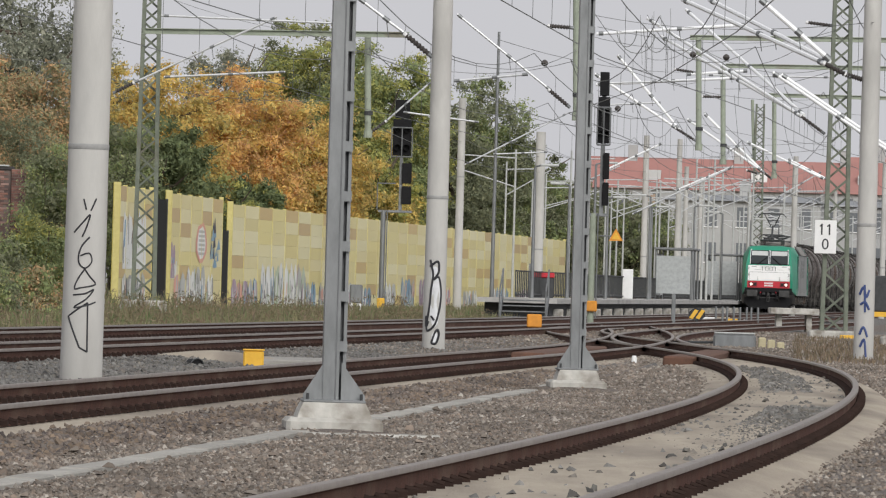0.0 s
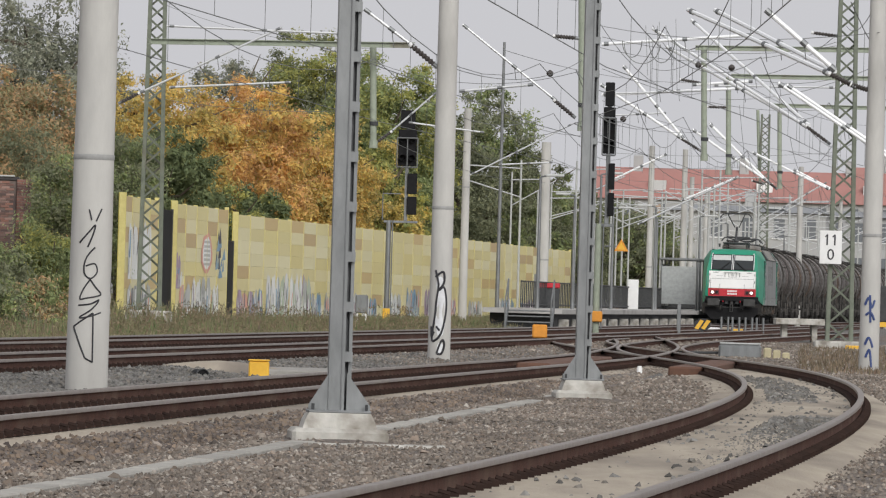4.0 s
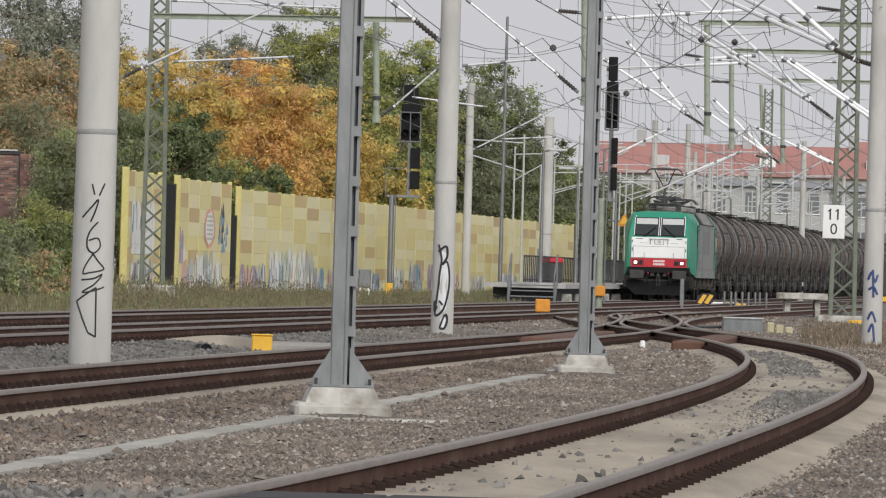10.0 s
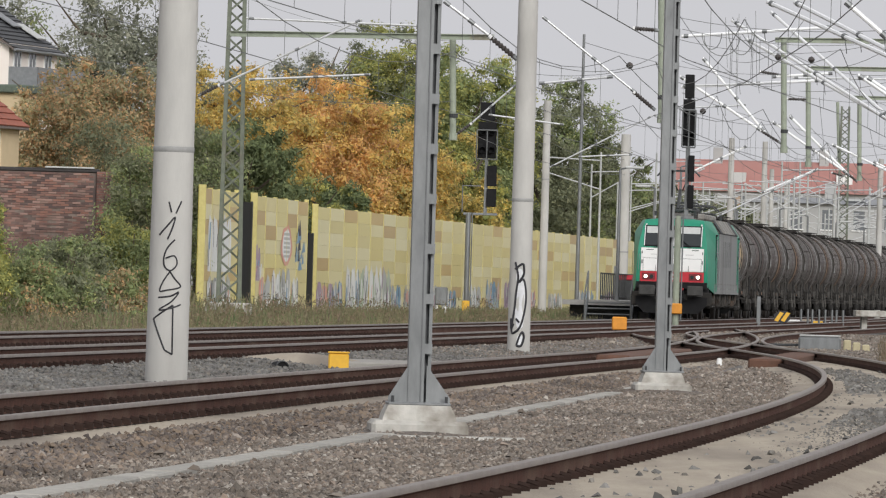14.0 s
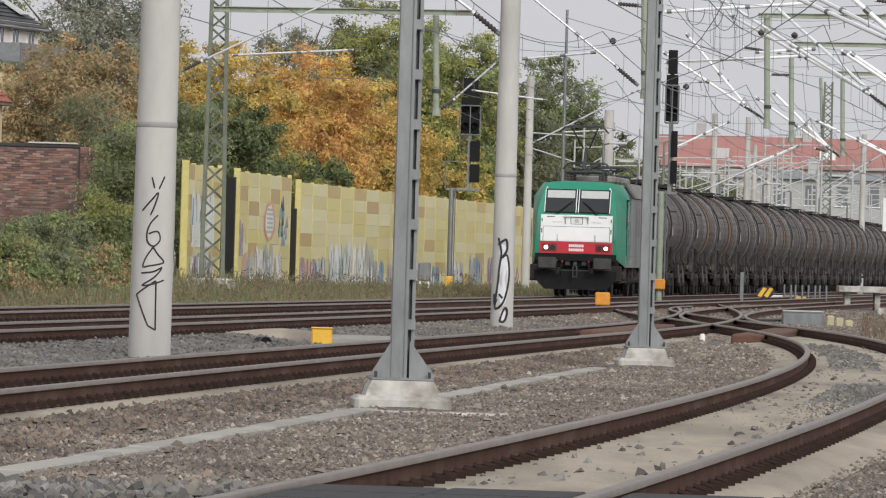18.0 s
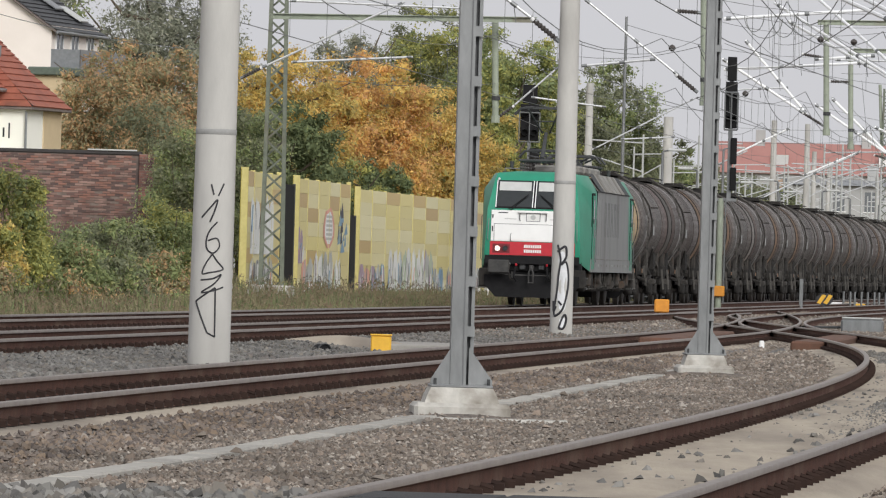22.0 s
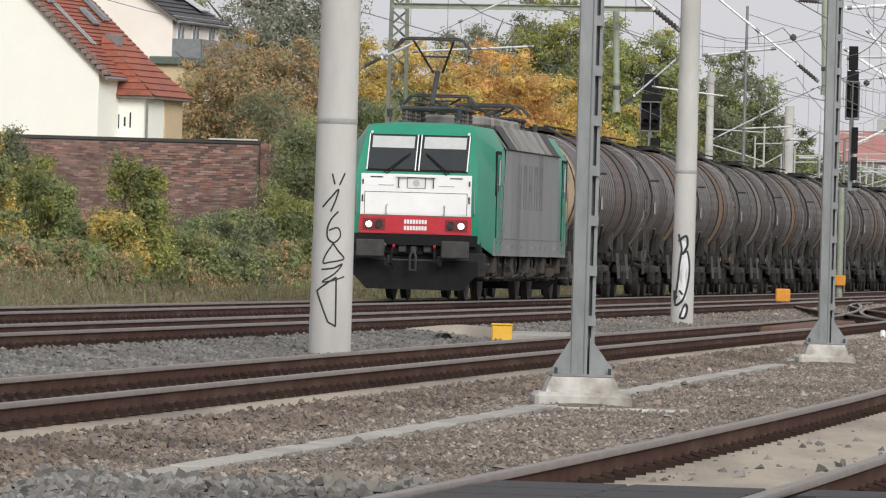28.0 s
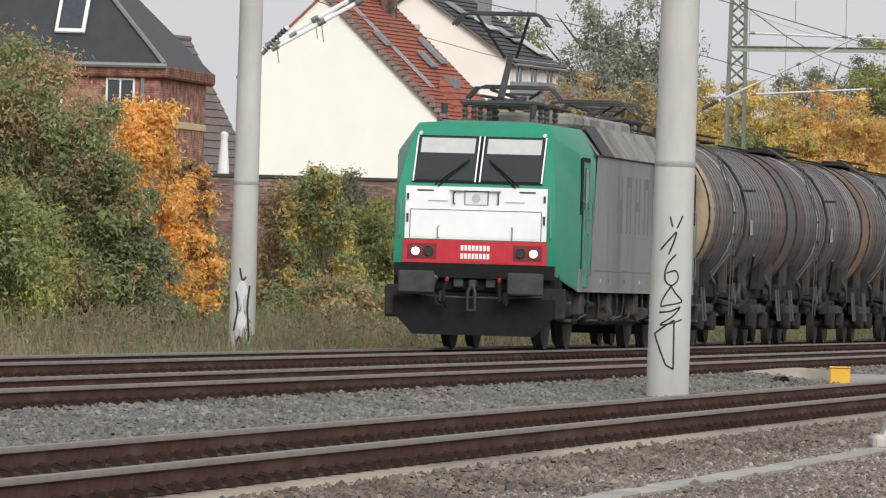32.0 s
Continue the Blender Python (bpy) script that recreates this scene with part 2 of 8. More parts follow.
def middle_line(y):
    u = y / 100 - 1
    if u > 2:
        return middle_line(300) + (y - 300) * 0.1077
    return 0.7115 * u * u + 7.9278 * u - 1.7862


def near_line(y):
    if y < 148:
        u = y / 100 - 1
        return -2.3007 * u ** 3 - 5.1091 * u * u + 5.4849 * u + 4.3828
    a, b = 148.0, 246.0
    if y > b:
        return inner_line(y)
    s = (y - a) / (b - a)
    p0, p1, m0, m1 = near_line(147.99), inner_line(b), -0.0105 * (b - a), 0.0836 * (b - a)
    return (2 * s ** 3 - 3 * s * s + 1) * p0 + (s ** 3 - 2 * s * s + s) * m0 + (3 * s * s - 2 * s ** 3) * p1 + (s ** 3 - s * s) * m1


def blend(p0, m0, p1, m1, s):
    return (2 * s ** 3 - 3 * s * s + 1) * p0 + (s ** 3 - 2 * s * s + s) * m0 + (3 * s * s - 2 * s ** 3) * p1 + (s ** 3 - s * s) * m1


def crossover_line(y):
    """The middle track's own way on, bending left beyond the crossing."""
    a, b = 150.0, 278.0
    return blend(middle_line(a), 0.085 * (b - a), 6.45, 0.012 * (b - a), (y - a) / (b - a))


def slip_line(y):
    """From the nearest track, bending back to the right beyond the crossing."""
    a, b = 172.0, 300.0
    if y > b:
        return 12.35 + 0.085 * (y - b)
    return blend(near_line(a), -0.012 * (b - a), 12.35, 0.085 * (b - a), (y - a) / (b - a))


def run(line, y0, y1, step, side=0.0, z=0.0):
    """Points along a line, shifted sideways."""
    pts, y = [], y0
    while y <= y1 + 1e-6:
        s = (line(y + 0.5) - line(y - 0.5))
        k = math.hypot(1, s)
        pts.append((line(y) + side / k, y - side * s / k, z))
        y += step
    return pts


def strip(line, y0, y1, step, offs):
    """A sheet along a line; offs are (sideways, height) from one edge to the other."""
    g = Geo()
    cols = [run(line, y0, y1, step, o, z) for o, z in offs]
    n = len(cols)
    rows = len(cols[0])
    vs = [cols[c][r] for r in range(rows) for c in range(n)]
    fs = [(r * n + c, r * n + c + 1, (r + 1) * n + c + 1, (r + 1) * n + c) for r in range(rows - 1) for c in range(n - 1)]
    return g.add(vs, fs)


RAIL = [(-0.036, -0.004), (-0.033, 0.0), (0.033, 0.0), (0.036, -0.004), (0.036, -0.036), (0.012, -0.052), (0.009, -0.13), (0.02, -0.148), (0.075, -0.162), (0.075, -0.172),
        (-0.075, -0.172), (-0.075, -0.162), (-0.02, -0.148), (-0.009, -0.13), (-0.012, -0.052), (-0.036, -0.036)]


def rail(line, side, y0, y1, z, parent):
    g = Geo()
    n = len(RAIL)
    pts = run(line, y0, min(y1, 250), 1.0, side, z) + run(line, 256, y1, 6.0, side, z)
    for p in pts:
        g.v += [(p[0] + a, p[1], p[2] + b) for a, b in RAIL]
    for r in range(len(pts) - 1):
        for i in range(n):
            j = (i + 1) % n
            g.f.append((r * n + i, r * n + j, (r + 1) * n + j, (r + 1) * n + i))
            g.m.append(1 if i < 4 or i == n - 1 else 0)
    part("rail", g, [RUST, HEAD], parent, smooth=True)


def clips(line, side, y0, y1, z, parent):
    """Rail fastenings: a bent spring clip on each side of the rail at every sleeper."""
    g = Geo()
    for x, y, zz in run(line, y0, y1, 0.63, side, z):
        for s in (-1, 1):
            w = random.uniform(0.9, 1.1)
            g.box(x + s * 0.07 - 0.05, y - 0.07 * w, zz - 0.172, x + s * 0.07 + 0.05, y + 0.07 * w, zz - 0.125)
            g.cyl((x + s * 0.045, y - 0.055, zz - 0.115), (x + s * 0.115, y - 0.055, zz - 0.135), 0.016, n=5)
            g.cyl((x + s * 0.045, y + 0.055, zz - 0.115), (x + s * 0.115, y + 0.055, zz - 0.135), 0.016, n=5)
    tagged(part("rail_clip", g, CLIP, parent), kind="stuff")


def track(name, line, y0, y1, z, label, clip_to):
    t = thing(name, pose(0, 0, 0), label, "railway track", "railway tracks", "structure")
    for s in (-0.7535, 0.7535):
        rail(line, s, y0, y1, z, t)
        clips(line, s, y0 + 0.3, clip_to, z, t)
    return t


ground = Geo()
xs = [-2500, -900, -400, -200, -100, -60, -40, -25, -15, -8, -4, 0, 4, 8, 15, 25, 40, 60, 100, 200, 400, 900, 2500]
ys = [-400, -100, -20, 10, 30, 40, 50, 60, 70, 80, 90, 100, 115, 130, 150, 175, 200, 240, 300, 400, 550, 800, 1300, 2500, 4000]
ground.add([(x, y, -0.26 + 0.02 * noise.noise((x * 0.2, y * 0.2, 0))) for y in ys for x in xs],
           [(r * len(xs) + c, r * len(xs) + c + 1, (r + 1) * len(xs) + c + 1, (r + 1) * len(xs) + c) for r in range(len(ys) - 1) for c in range(len(xs) - 1)])
solid("ground", ground, GRAVEL, "brown-grey crushed gravel of the railway yard", "ground", kind="structure")
solid("verge", strip(main_line, 20, 1400, 6, [(-400, -0.18), (-60, -0.18), (-12, -0.2), (-5.5, -0.2), (-3.0, -0.3)]), VERGE, "dry grassy verge beside the railway", "verge", kind="structure")
solid("ballast_main", strip(main_line, 20, 900, 4, [(-3.2, -0.23), (-2.2, -0.1), (-1.3, -0.105), (1.3, -0.105), (3.0, -0.105), (5.6, -0.105), (6.9, -0.205), (8.1, -0.3)]), BALLAST, "grey crushed stone ballast under two tracks", "ballast", kind="structure")
solid("ballast_middle", strip(middle_line, 20, 500, 4, [(-2.6, -0.3), (-1.7, -0.195), (1.4, -0.195), (2.0, -0.3)]), BALLAST, "grey ballast under the middle track", "ballast", kind="structure")
solid("sand_middle", strip(middle_line, 20, 190, 2, [(-0.66, -0.19), (1.05, -0.178), (1.28, -0.2), (1.42, -0.3)]), SAND, "pale sand along the middle track", "sand", kind="structure", smooth=True)
solid("sand_near", strip(near_line, 20, 215, 2, [(-1.35, -0.3), (-1.15, -0.19), (-0.9, -0.168), (0, -0.15), (0.6, -0.165), (0.95, -0.175), (1.12, -0.2), (1.3, -0.3)]), SAND, "pale sand between the rails of the nearest track", "sand", kind="structure", smooth=True)

near = track("track_near", near_line, 30, 246, 0.0, "rusty curved track bedded in pale sand", 190)
middle = track("track_middle", middle_line, 30, 150, 0.0, "brown-railed track with sand along its side", 150)
inner = track("track_inner", inner_line, 30, 900, 0.08, "brown-railed track on grey ballast", 200)
main = track("track_main", main_line, 30, 900, 0.08, "far main track on grey ballast that carries the train", 200)
track("track_crossover", crossover_line, 150, 278, 0.004, "brown-railed track bending left beyond the crossing", 200)
track("track_slip", slip_line, 172, 380, 0.004, "brown-railed slip track bending right beyond the crossing", 190)

# ---- concrete catenary masts ----
def stroke(g, pts, mast_r, r=0.012, mi=0):
    """A painted line on a round mast: pts are (angle in radians from the south face, height)."""
    q = []
    n = len(pts)
    for i in range(n - 1):
        p0, p1, p2, p3 = pts[max(0, i - 1)], pts[i], pts[i + 1], pts[min(n - 1, i + 2)]
        for k in range(6 if i < n - 2 else 7):
            u = k / 6
            c = [0.5 * (2 * p1[j] + (p2[j] - p0[j]) * u + (2 * p0[j] - 5 * p1[j] + 4 * p2[j] - p3[j]) * u * u + (3 * p1[j] - p0[j] - 3 * p2[j] + p3[j]) * u ** 3) for j in (0, 1)]
            q.append((mast_r(c[1]) * math.sin(c[0]), -mast_r(c[1]) * math.cos(c[0]), c[1]))
    g.tube(q, r, 5, mi)


def patch(g, centre, mast_r, rx, rz, mi=0, n=12):
    """A filled painted patch on a round mast, an oval sheet hugging the surface."""
    a0, z0 = centre
    vs = [(0, 0)] + [(math.cos(2 * math.pi * i / n), math.sin(2 * math.pi * i / n)) for i in range(n)]
    pts = []
    for u, w in vs:
        a, z = a0 + rx * u, z0 + rz * w
        rr = mast_r(z) + 0.004
        pts.append((rr * math.sin(a), -rr * math.cos(a), z))
    g.add(pts, [(0, 1 + i, 1 + (i + 1) % n) for i in range(n)], mi)


def concrete_mast(x, y, base, r0, r1, height, ring_z, label, lean=0.0):
    m = thing("concrete_mast", pose(x, y, base, 0, lean, 0), label, "catenary mast", "concrete catenary masts")
    g = Geo().lathe((0, 0, -0.3), (0, 0, height), [(i / 12, r0 + (r1 - r0) * i / 12) for i in range(13)], 28)
    part("shaft", g, CONCRETE, m, smooth=True)
    rr = r0 + (r1 - r0) * (ring_z + 0.3) / (height + 0.3)
    part("joint_band", Geo().lathe((0, 0, ring_z - 0.035), (0, 0, ring_z + 0.035), [(0, rr), (0.15, rr + 0.006), (0.85, rr + 0.006), (1, rr)], 28), mat("joint_band_grey", (0.36, 0.36, 0.35), bump=0.1), m, smooth=True)
    return m, (lambda z: r0 + (r1 - r0) * (z + 0.3) / (height + 0.3))


m1, rad1 = concrete_mast(-4.135, 103.4, -0.22, 0.262, 0.215, 9.2, 2.86, "tall pale concrete mast with a thin black graffiti tag", 0.3)
for pts in ([(-0.11, 2.22), (0.03, 2.09)], [(0.52, 2.23), (0.25, 2.08)], [(-0.55, 1.81), (-0.1, 1.94), (0.22, 2.03), (0.1, 1.9), (-0.12, 1.76)],
            [(0.24, 1.76), (-0.1, 1.66), (-0.27, 1.54), (-0.22, 1.43), (0.08, 1.38), (0.38, 1.46), (0.25, 1.56), (-0.18, 1.53)],
            [(0.05, 1.37), (-0.28, 1.24), (-0.42, 1.13), (-0.1, 1.14), (0.45, 1.17), (0.6, 1.2), (0.3, 1.28), (0.05, 1.37)], [(-0.48, 1.05), (0.1, 1.07), (0.52, 1.12), (0.15, 1.0), (-0.42, 0.9), (0.1, 0.92), (0.64, 0.97)]):
    g = Geo()
    stroke(g, pts, rad1, 0.011)
    part("graffiti_stroke", g, INK, m1, "thin black sprayed line")
for a, b in (((-0.72, 0.79), (0.24, 0.96)), ((0.24, 0.96), (0.28, 0.36)), ((0.28, 0.36), (-0.08, 0.41)), ((-0.08, 0.41), (-0.72, 0.79))):
    g = Geo()
    stroke(g, [a, b], rad1, 0.011)
    part("graffiti_stroke", g, INK, m1, "thin black sprayed line")

m2, rad2 = concrete_mast(0.24, 163.0, -0.22, 0.222, 0.18, 9.2, 2.98, "pale concrete mast with a white and black graffiti piece")
tag = Geo()
patch(tag, (0.05, 0.98), rad2, 0.5, 0.5)
patch(tag, (0.1, 0.28), rad2, 0.3, 0.12)
patch(tag, (-0.05, 1.5), rad2, 0.35, 0.16)
part("graffiti_fill", tag, SILVERSPRAY, m2, "white sprayed fill")
tag = Geo()
for pts in ([(-0.5, 1.78), (-0.2, 1.5), (-0.35, 1.2), (-0.45, 0.9), (-0.7, 0.5), (-0.5, 0.42), (0.1, 0.55), (0.5, 0.9), (0.55, 1.2), (0.3, 1.45), (-0.1, 1.4), (0.3, 1.55), (0.2, 1.75), (-0.5, 1.65)],
            [(-0.3, 0.7), (0.0, 0.62)], [(-0.2, 0.18), (0.2, 0.18), (0.45, 0.34), (0.3, 0.44), (0.05, 0.36), (-0.2, 0.18)], [(-0.8, 0.7), (-0.75, 0.5), (-0.5, 0.6)]):
    stroke(tag, pts, rad2, 0.024)
part("graffiti_outline", tag, INK, m2, "black sprayed outline")

m3, rad3 = concrete_mast(-13.45, 148.5, -0.22, 0.235, 0.19, 9.2, 3.0, "pale concrete mast with a smeared white tag")
tag = Geo()
patch(tag, (0.0, 0.85), rad3, 0.55, 0.45)
part("graffiti_fill", tag, SILVERSPRAY, m3)
tag = Geo()
for pts in ([(-0.2, 1.5), (0.0, 1.3), (0.3, 1.35)], [(0.6, 1.2), (0.45, 0.8), (0.62, 0.3), (0.4, 0.2)], [(-0.5, 1.1), (-0.3, 0.8), (-0.6, 0.4)], [(-0.4, 0.1), (-0.1, 0.3), (0.2, 0.1), (0.5, 0.2)]):
    stroke(tag, pts, rad3, 0.02)
part("graffiti_outline", tag, INK, m3)

concrete_mast(1.5, 366.0, -0.22, 0.19, 0.155, 9.4, 6.0, "slim white concrete mast before the noise barrier")
concrete_mast(5.05, 375.0, -0.22, 0.25, 0.21, 8.2, 3.0, "pale concrete mast beside the relay cabinets")
m5, rad5 = concrete_mast(8.9, 170.5, -0.22, 0.205, 0.17, 9.2, 2.75, "pale concrete mast with small blue tags")
for pts in ([(-0.6, 1.35), (-0.2, 1.5), (0.1, 1.3), (0.4, 1.45)], [(-0.5, 1.15), (0.0, 1.2), (0.4, 1.05)], [(-0.5, 0.55), (-0.1, 0.7), (0.3, 0.5)], [(-0.4, 0.3), (0.0, 0.45), (0.2, 0.1)], [(-0.1, 1.55), (0.0, 1.0)]):
    g = Geo()
    stroke(g, pts, rad5, 0.026)
    part("graffiti_stroke", g, INKBLUE, m5, "blue sprayed line")


# darker copy of the galvanised steel: shade put into the web and rib colour
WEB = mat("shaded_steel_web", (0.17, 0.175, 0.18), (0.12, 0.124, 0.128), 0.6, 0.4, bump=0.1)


# ---- flat steel masts on stepped concrete footings ----
def steel_mast(x, y, w, footing_w, top, turn, label):
    m = thing("steel_mast", pose(x, y, -0.25, 0, 0, turn), label, "catenary mast", "flat steel masts")
    f = footing_w / 2
    g = Geo()
    g.box(-f, -f, -0.3, f, f, 0.135, 0.035)
    part("footing_slab", g, FOOTING, m)
    g = Geo()
    vs = [(sx * a, sy * a, z) for a, z in ((f * 0.77, 0.135), (f * 0.72, 0.205), (f * 0.64, 0.27)) for sx, sy in ((-1, -1), (1, -1), (1, 1), (-1, 1))]
    fs = [(3, 2, 1, 0), (8, 9, 10, 11)] + [(k * 4 + i, k * 4 + (i + 1) % 4, k * 4 + 4 + (i + 1) % 4, k * 4 + 4 + i) for k in range(2) for i in range(4)]
    part("footing_cap", g.add(vs, fs), FOOTING, m)
    part("base_plate", Geo().box(-w * 1.38, -w * 1.2, 0.27, w * 1.38, w * 1.2, 0.295, 0.006), GALV, m)
    part("front_channel", Geo().box(-w * 0.5, -w * 0.62, 0.295, w * 0.2, -w * 0.56, top).box(-w * 0.5, -w * 0.56, 0.295, -w * 0.46, w * 0.4, top), GALV, m, "smooth grey steel channel")
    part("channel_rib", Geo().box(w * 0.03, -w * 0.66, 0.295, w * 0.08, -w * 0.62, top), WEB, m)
    part("rear_channel", Geo().box(w * 0.37, -w * 0.3, 0.295, w * 0.52, w * 0.5, top), GALV, m)
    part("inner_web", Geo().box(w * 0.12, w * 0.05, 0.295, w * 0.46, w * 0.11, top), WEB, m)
    for s in (-1, 1):
        x0, x1 = (-w * 0.46, -w * 1.36) if s < 0 else (w * 0.3, w * 1.36)
        g = Geo().prism([(x0, 0), (x1, 0), (x1, 0.04), (x0, 0.33)], 0.0, 0.012, at=pose(0, -w * (0.63 if s > 0 else 0.5), 0.295, 90))
        part("gusset", g, GALV, m)
    z = 0.72
    while z < top:
        part("batten", Geo().box(w * 0.14, -w * 0.58, z, w * 0.53, -w * 0.5, z + 0.09), GALV, m)
        z += 0.44
    for bx in (-1, 1):
        for by in (-1, 1):
            part("anchor_bolt", Geo().cyl((bx * w * 1.18, by * w * 1.05, 0.29), (bx * w * 1.18, by * w * 1.05, 0.35), 0.014, n=6), DARKGREY, m)
    return m


steel_mast(-0.76, 74.6, 0.2, 0.85, 8.2, 4, "grey galvanised steel mast on a stepped concrete footing")
steel_mast(2.05, 111.0, 0.195, 0.74, 8.2, 4, "grey galvanised steel mast on a pale concrete footing")

for x, y, z in ((-0.76, 74.6, -0.205), (2.05, 111.0, -0.205)):
    solid("gravel_mound", Geo().lathe((x, y, -0.3), (x, y, z), [(0, 1.05), (0.5, 0.8), (1, 0.42)], 24), GRAVEL, "low gravel mound round a mast footing", "gravel", kind="structure", smooth=True)


# ---- lattice masts ----
def lattice_mast(x, y, base, w0, w1, height, label, turn=0, foot=0.3):
    m = thing("lattice_mast", pose(x, y, base, 0, 0, turn), label, "catenary mast", "green lattice masts")
    part("footing", Geo().box(-w0 * 1.05, -w0 * 0.8, -0.4, w0 * 1.05, w0 * 0.8, foot, 0.05), FOOTING, m)

    def half(z):
        return (w0 + (w1 - w0) * z / height) / 2
    for sx in (-1, 1):
        for sy in (-1, 1):
            g = Geo().cyl((sx * half(0.14), sy * half(0.14) * 0.7, 0.14), (sx * half(height), sy * half(height) * 0.7, height), 0.08, n=4)
            part("corner_angle", g, LATTICE, m)
    for sy in (-1, 1):
        z, s = 0.2, sy
        while z < height - 0.4:
            h = half(z) * 1.75
            part("brace", Geo().cyl((-s * half(z), sy * half(z) * 0.7, z), (s * half(z + h), sy * half(z + h) * 0.7, z + h), 0.04, n=4), LATTICE, m)
            z, s = z + h, -s
    return m


lat1 = lattice_mast(-8.35, 254.0, -0.25, 0.66, 0.42, 10.6, "green riveted lattice mast standing in the grass", foot=0.62)
lat2 = lattice_mast(12.35, 254.0, -0.25, 0.72, 0.46, 10.8, "green lattice mast carrying a white distance board")
g = Geo().box(-0.33, -0.02, 0, 0.33, 0.02, 1.0, 0.012)
board = thing("distance_board", pose(12.0, 253.45, 2.35), "white distance board with black figures on a lattice mast", "sign")
part("plate", g, WHITE, board)
for row, txt in ((0.56, "11"), (0.13, "0")):
    c = bpy.data.curves.new("figures", "FONT")
    c.body, c.size, c.align_x, c.extrude = txt, 0.46, "CENTER", 0.003
    o = new("figures", c)
    o.data.materials.append(INK)
    o.parent = board
    o.matrix_basis = pose(0, -0.026, row, 90)

for x in (-0.135, 0.085):
    part("figure_flag", Geo().box(-0.055, -0.004, -0.018, 0.055, 0.002, 0.018, at=pose(x, -0.027, 0.845, 0, -42, 0)), INK, board)

# ---- noise barrier of yellow panels ----
TILE = random_mat("barrier_panel", [(0.693, 0.612, 0.288), (0.717, 0.659, 0.396), (0.728, 0.636, 0.276), (0.578, 0.428, 0.186), (0.763, 0.705, 0.443), (0.670, 0.578, 0.251), (0.705, 0.624, 0.336), (0.693, 0.612, 0.311), (0.520, 0.381, 0.180), (0.751, 0.682, 0.396), (0.659, 0.578, 0.276)], 0.45, 0.1)
POST = mat("yellow_post", (0.78, 0.66, 0.16), (0.68, 0.57, 0.13), 0.55, bump=0.1)
# sprayed colours: white, blue-grey, mauve, salmon, pale green, dark line, grey
SPRAY = [mat("spray_" + n, c, tuple(v * 0.84 for v in c), 0.6, scale=1.2, fine=9, bump=0, stain=tuple(v * 0.7 + 0.1 for v in c), stain_at=0.62, stain_scale=0.9, stretch=(0.5, 1, 0.25))
         for n, c in (("white", (0.82, 0.83, 0.82)), ("blue", (0.22, 0.36, 0.50)), ("mauve", (0.42, 0.31, 0.40)), ("salmon", (0.74, 0.38, 0.30)), ("green", (0.52, 0.60, 0.46)), ("line", (0.07, 0.07, 0.09)), ("grey", (0.50, 0.51, 0.50)))]


def spray_piece(g, k, x0, length, height, base, colours):
    """One sprayed piece: jagged filled letters, then many upright strokes, drips and dark edges over them."""
    n = max(2, int(length / 1.6))
    w = length / n
    depth = 0.0605
    for i in range(n):
        left, right = x0 + i * w, x0 + (i + 1) * w
        lean = k.uniform(-0.2, 0.2)
        top = []
        m = 7
        for j in range(m):
            u = j / (m - 1)
            arch = 0.72 + 0.28 * math.sin(math.pi * u) ** 0.6
            top.append((right + (left - right) * u + lean, base + (height - base) * arch * k.uniform(0.86, 1.06)))
        depth += 0.0006
        g.add([(left, -depth, base), (right, -depth, base)] + [(px, -depth, pz) for px, pz in top], [tuple(range(m + 2))], k.choice(colours))
    for i in range(int(length * (7 if len(set(colours)) > 1 or base < 1 else 1.2))):
        px = x0 + k.uniform(-0.02, 1.0) * length
        z0 = base + (height - base) * k.uniform(0.0, 0.62) ** 1.2
        h = (height - base) * k.uniform(0.12, 0.5)
        h = min(h, height * 1.03 - z0)
        q, lean = k.uniform(0.14, 0.48), k.uniform(-0.3, 0.3)
        depth += 0.0002
        c = k.random()
        mi = 5 if c < 0.27 else 0 if c < 0.45 else 6 if c < 0.55 else k.choice(colours) if c < 0.85 else k.choice((1, 2, 3, 4))
        q = q * 0.55 if mi == 5 else q
        g.add([(px, -depth, z0), (px + q, -depth, z0 + k.uniform(-0.05, 0.08)), (px + q + lean, -depth, z0 + h), (px + lean + q * 0.2, -depth, z0 + h * 0.96)], [(0, 1, 2, 3)], mi)


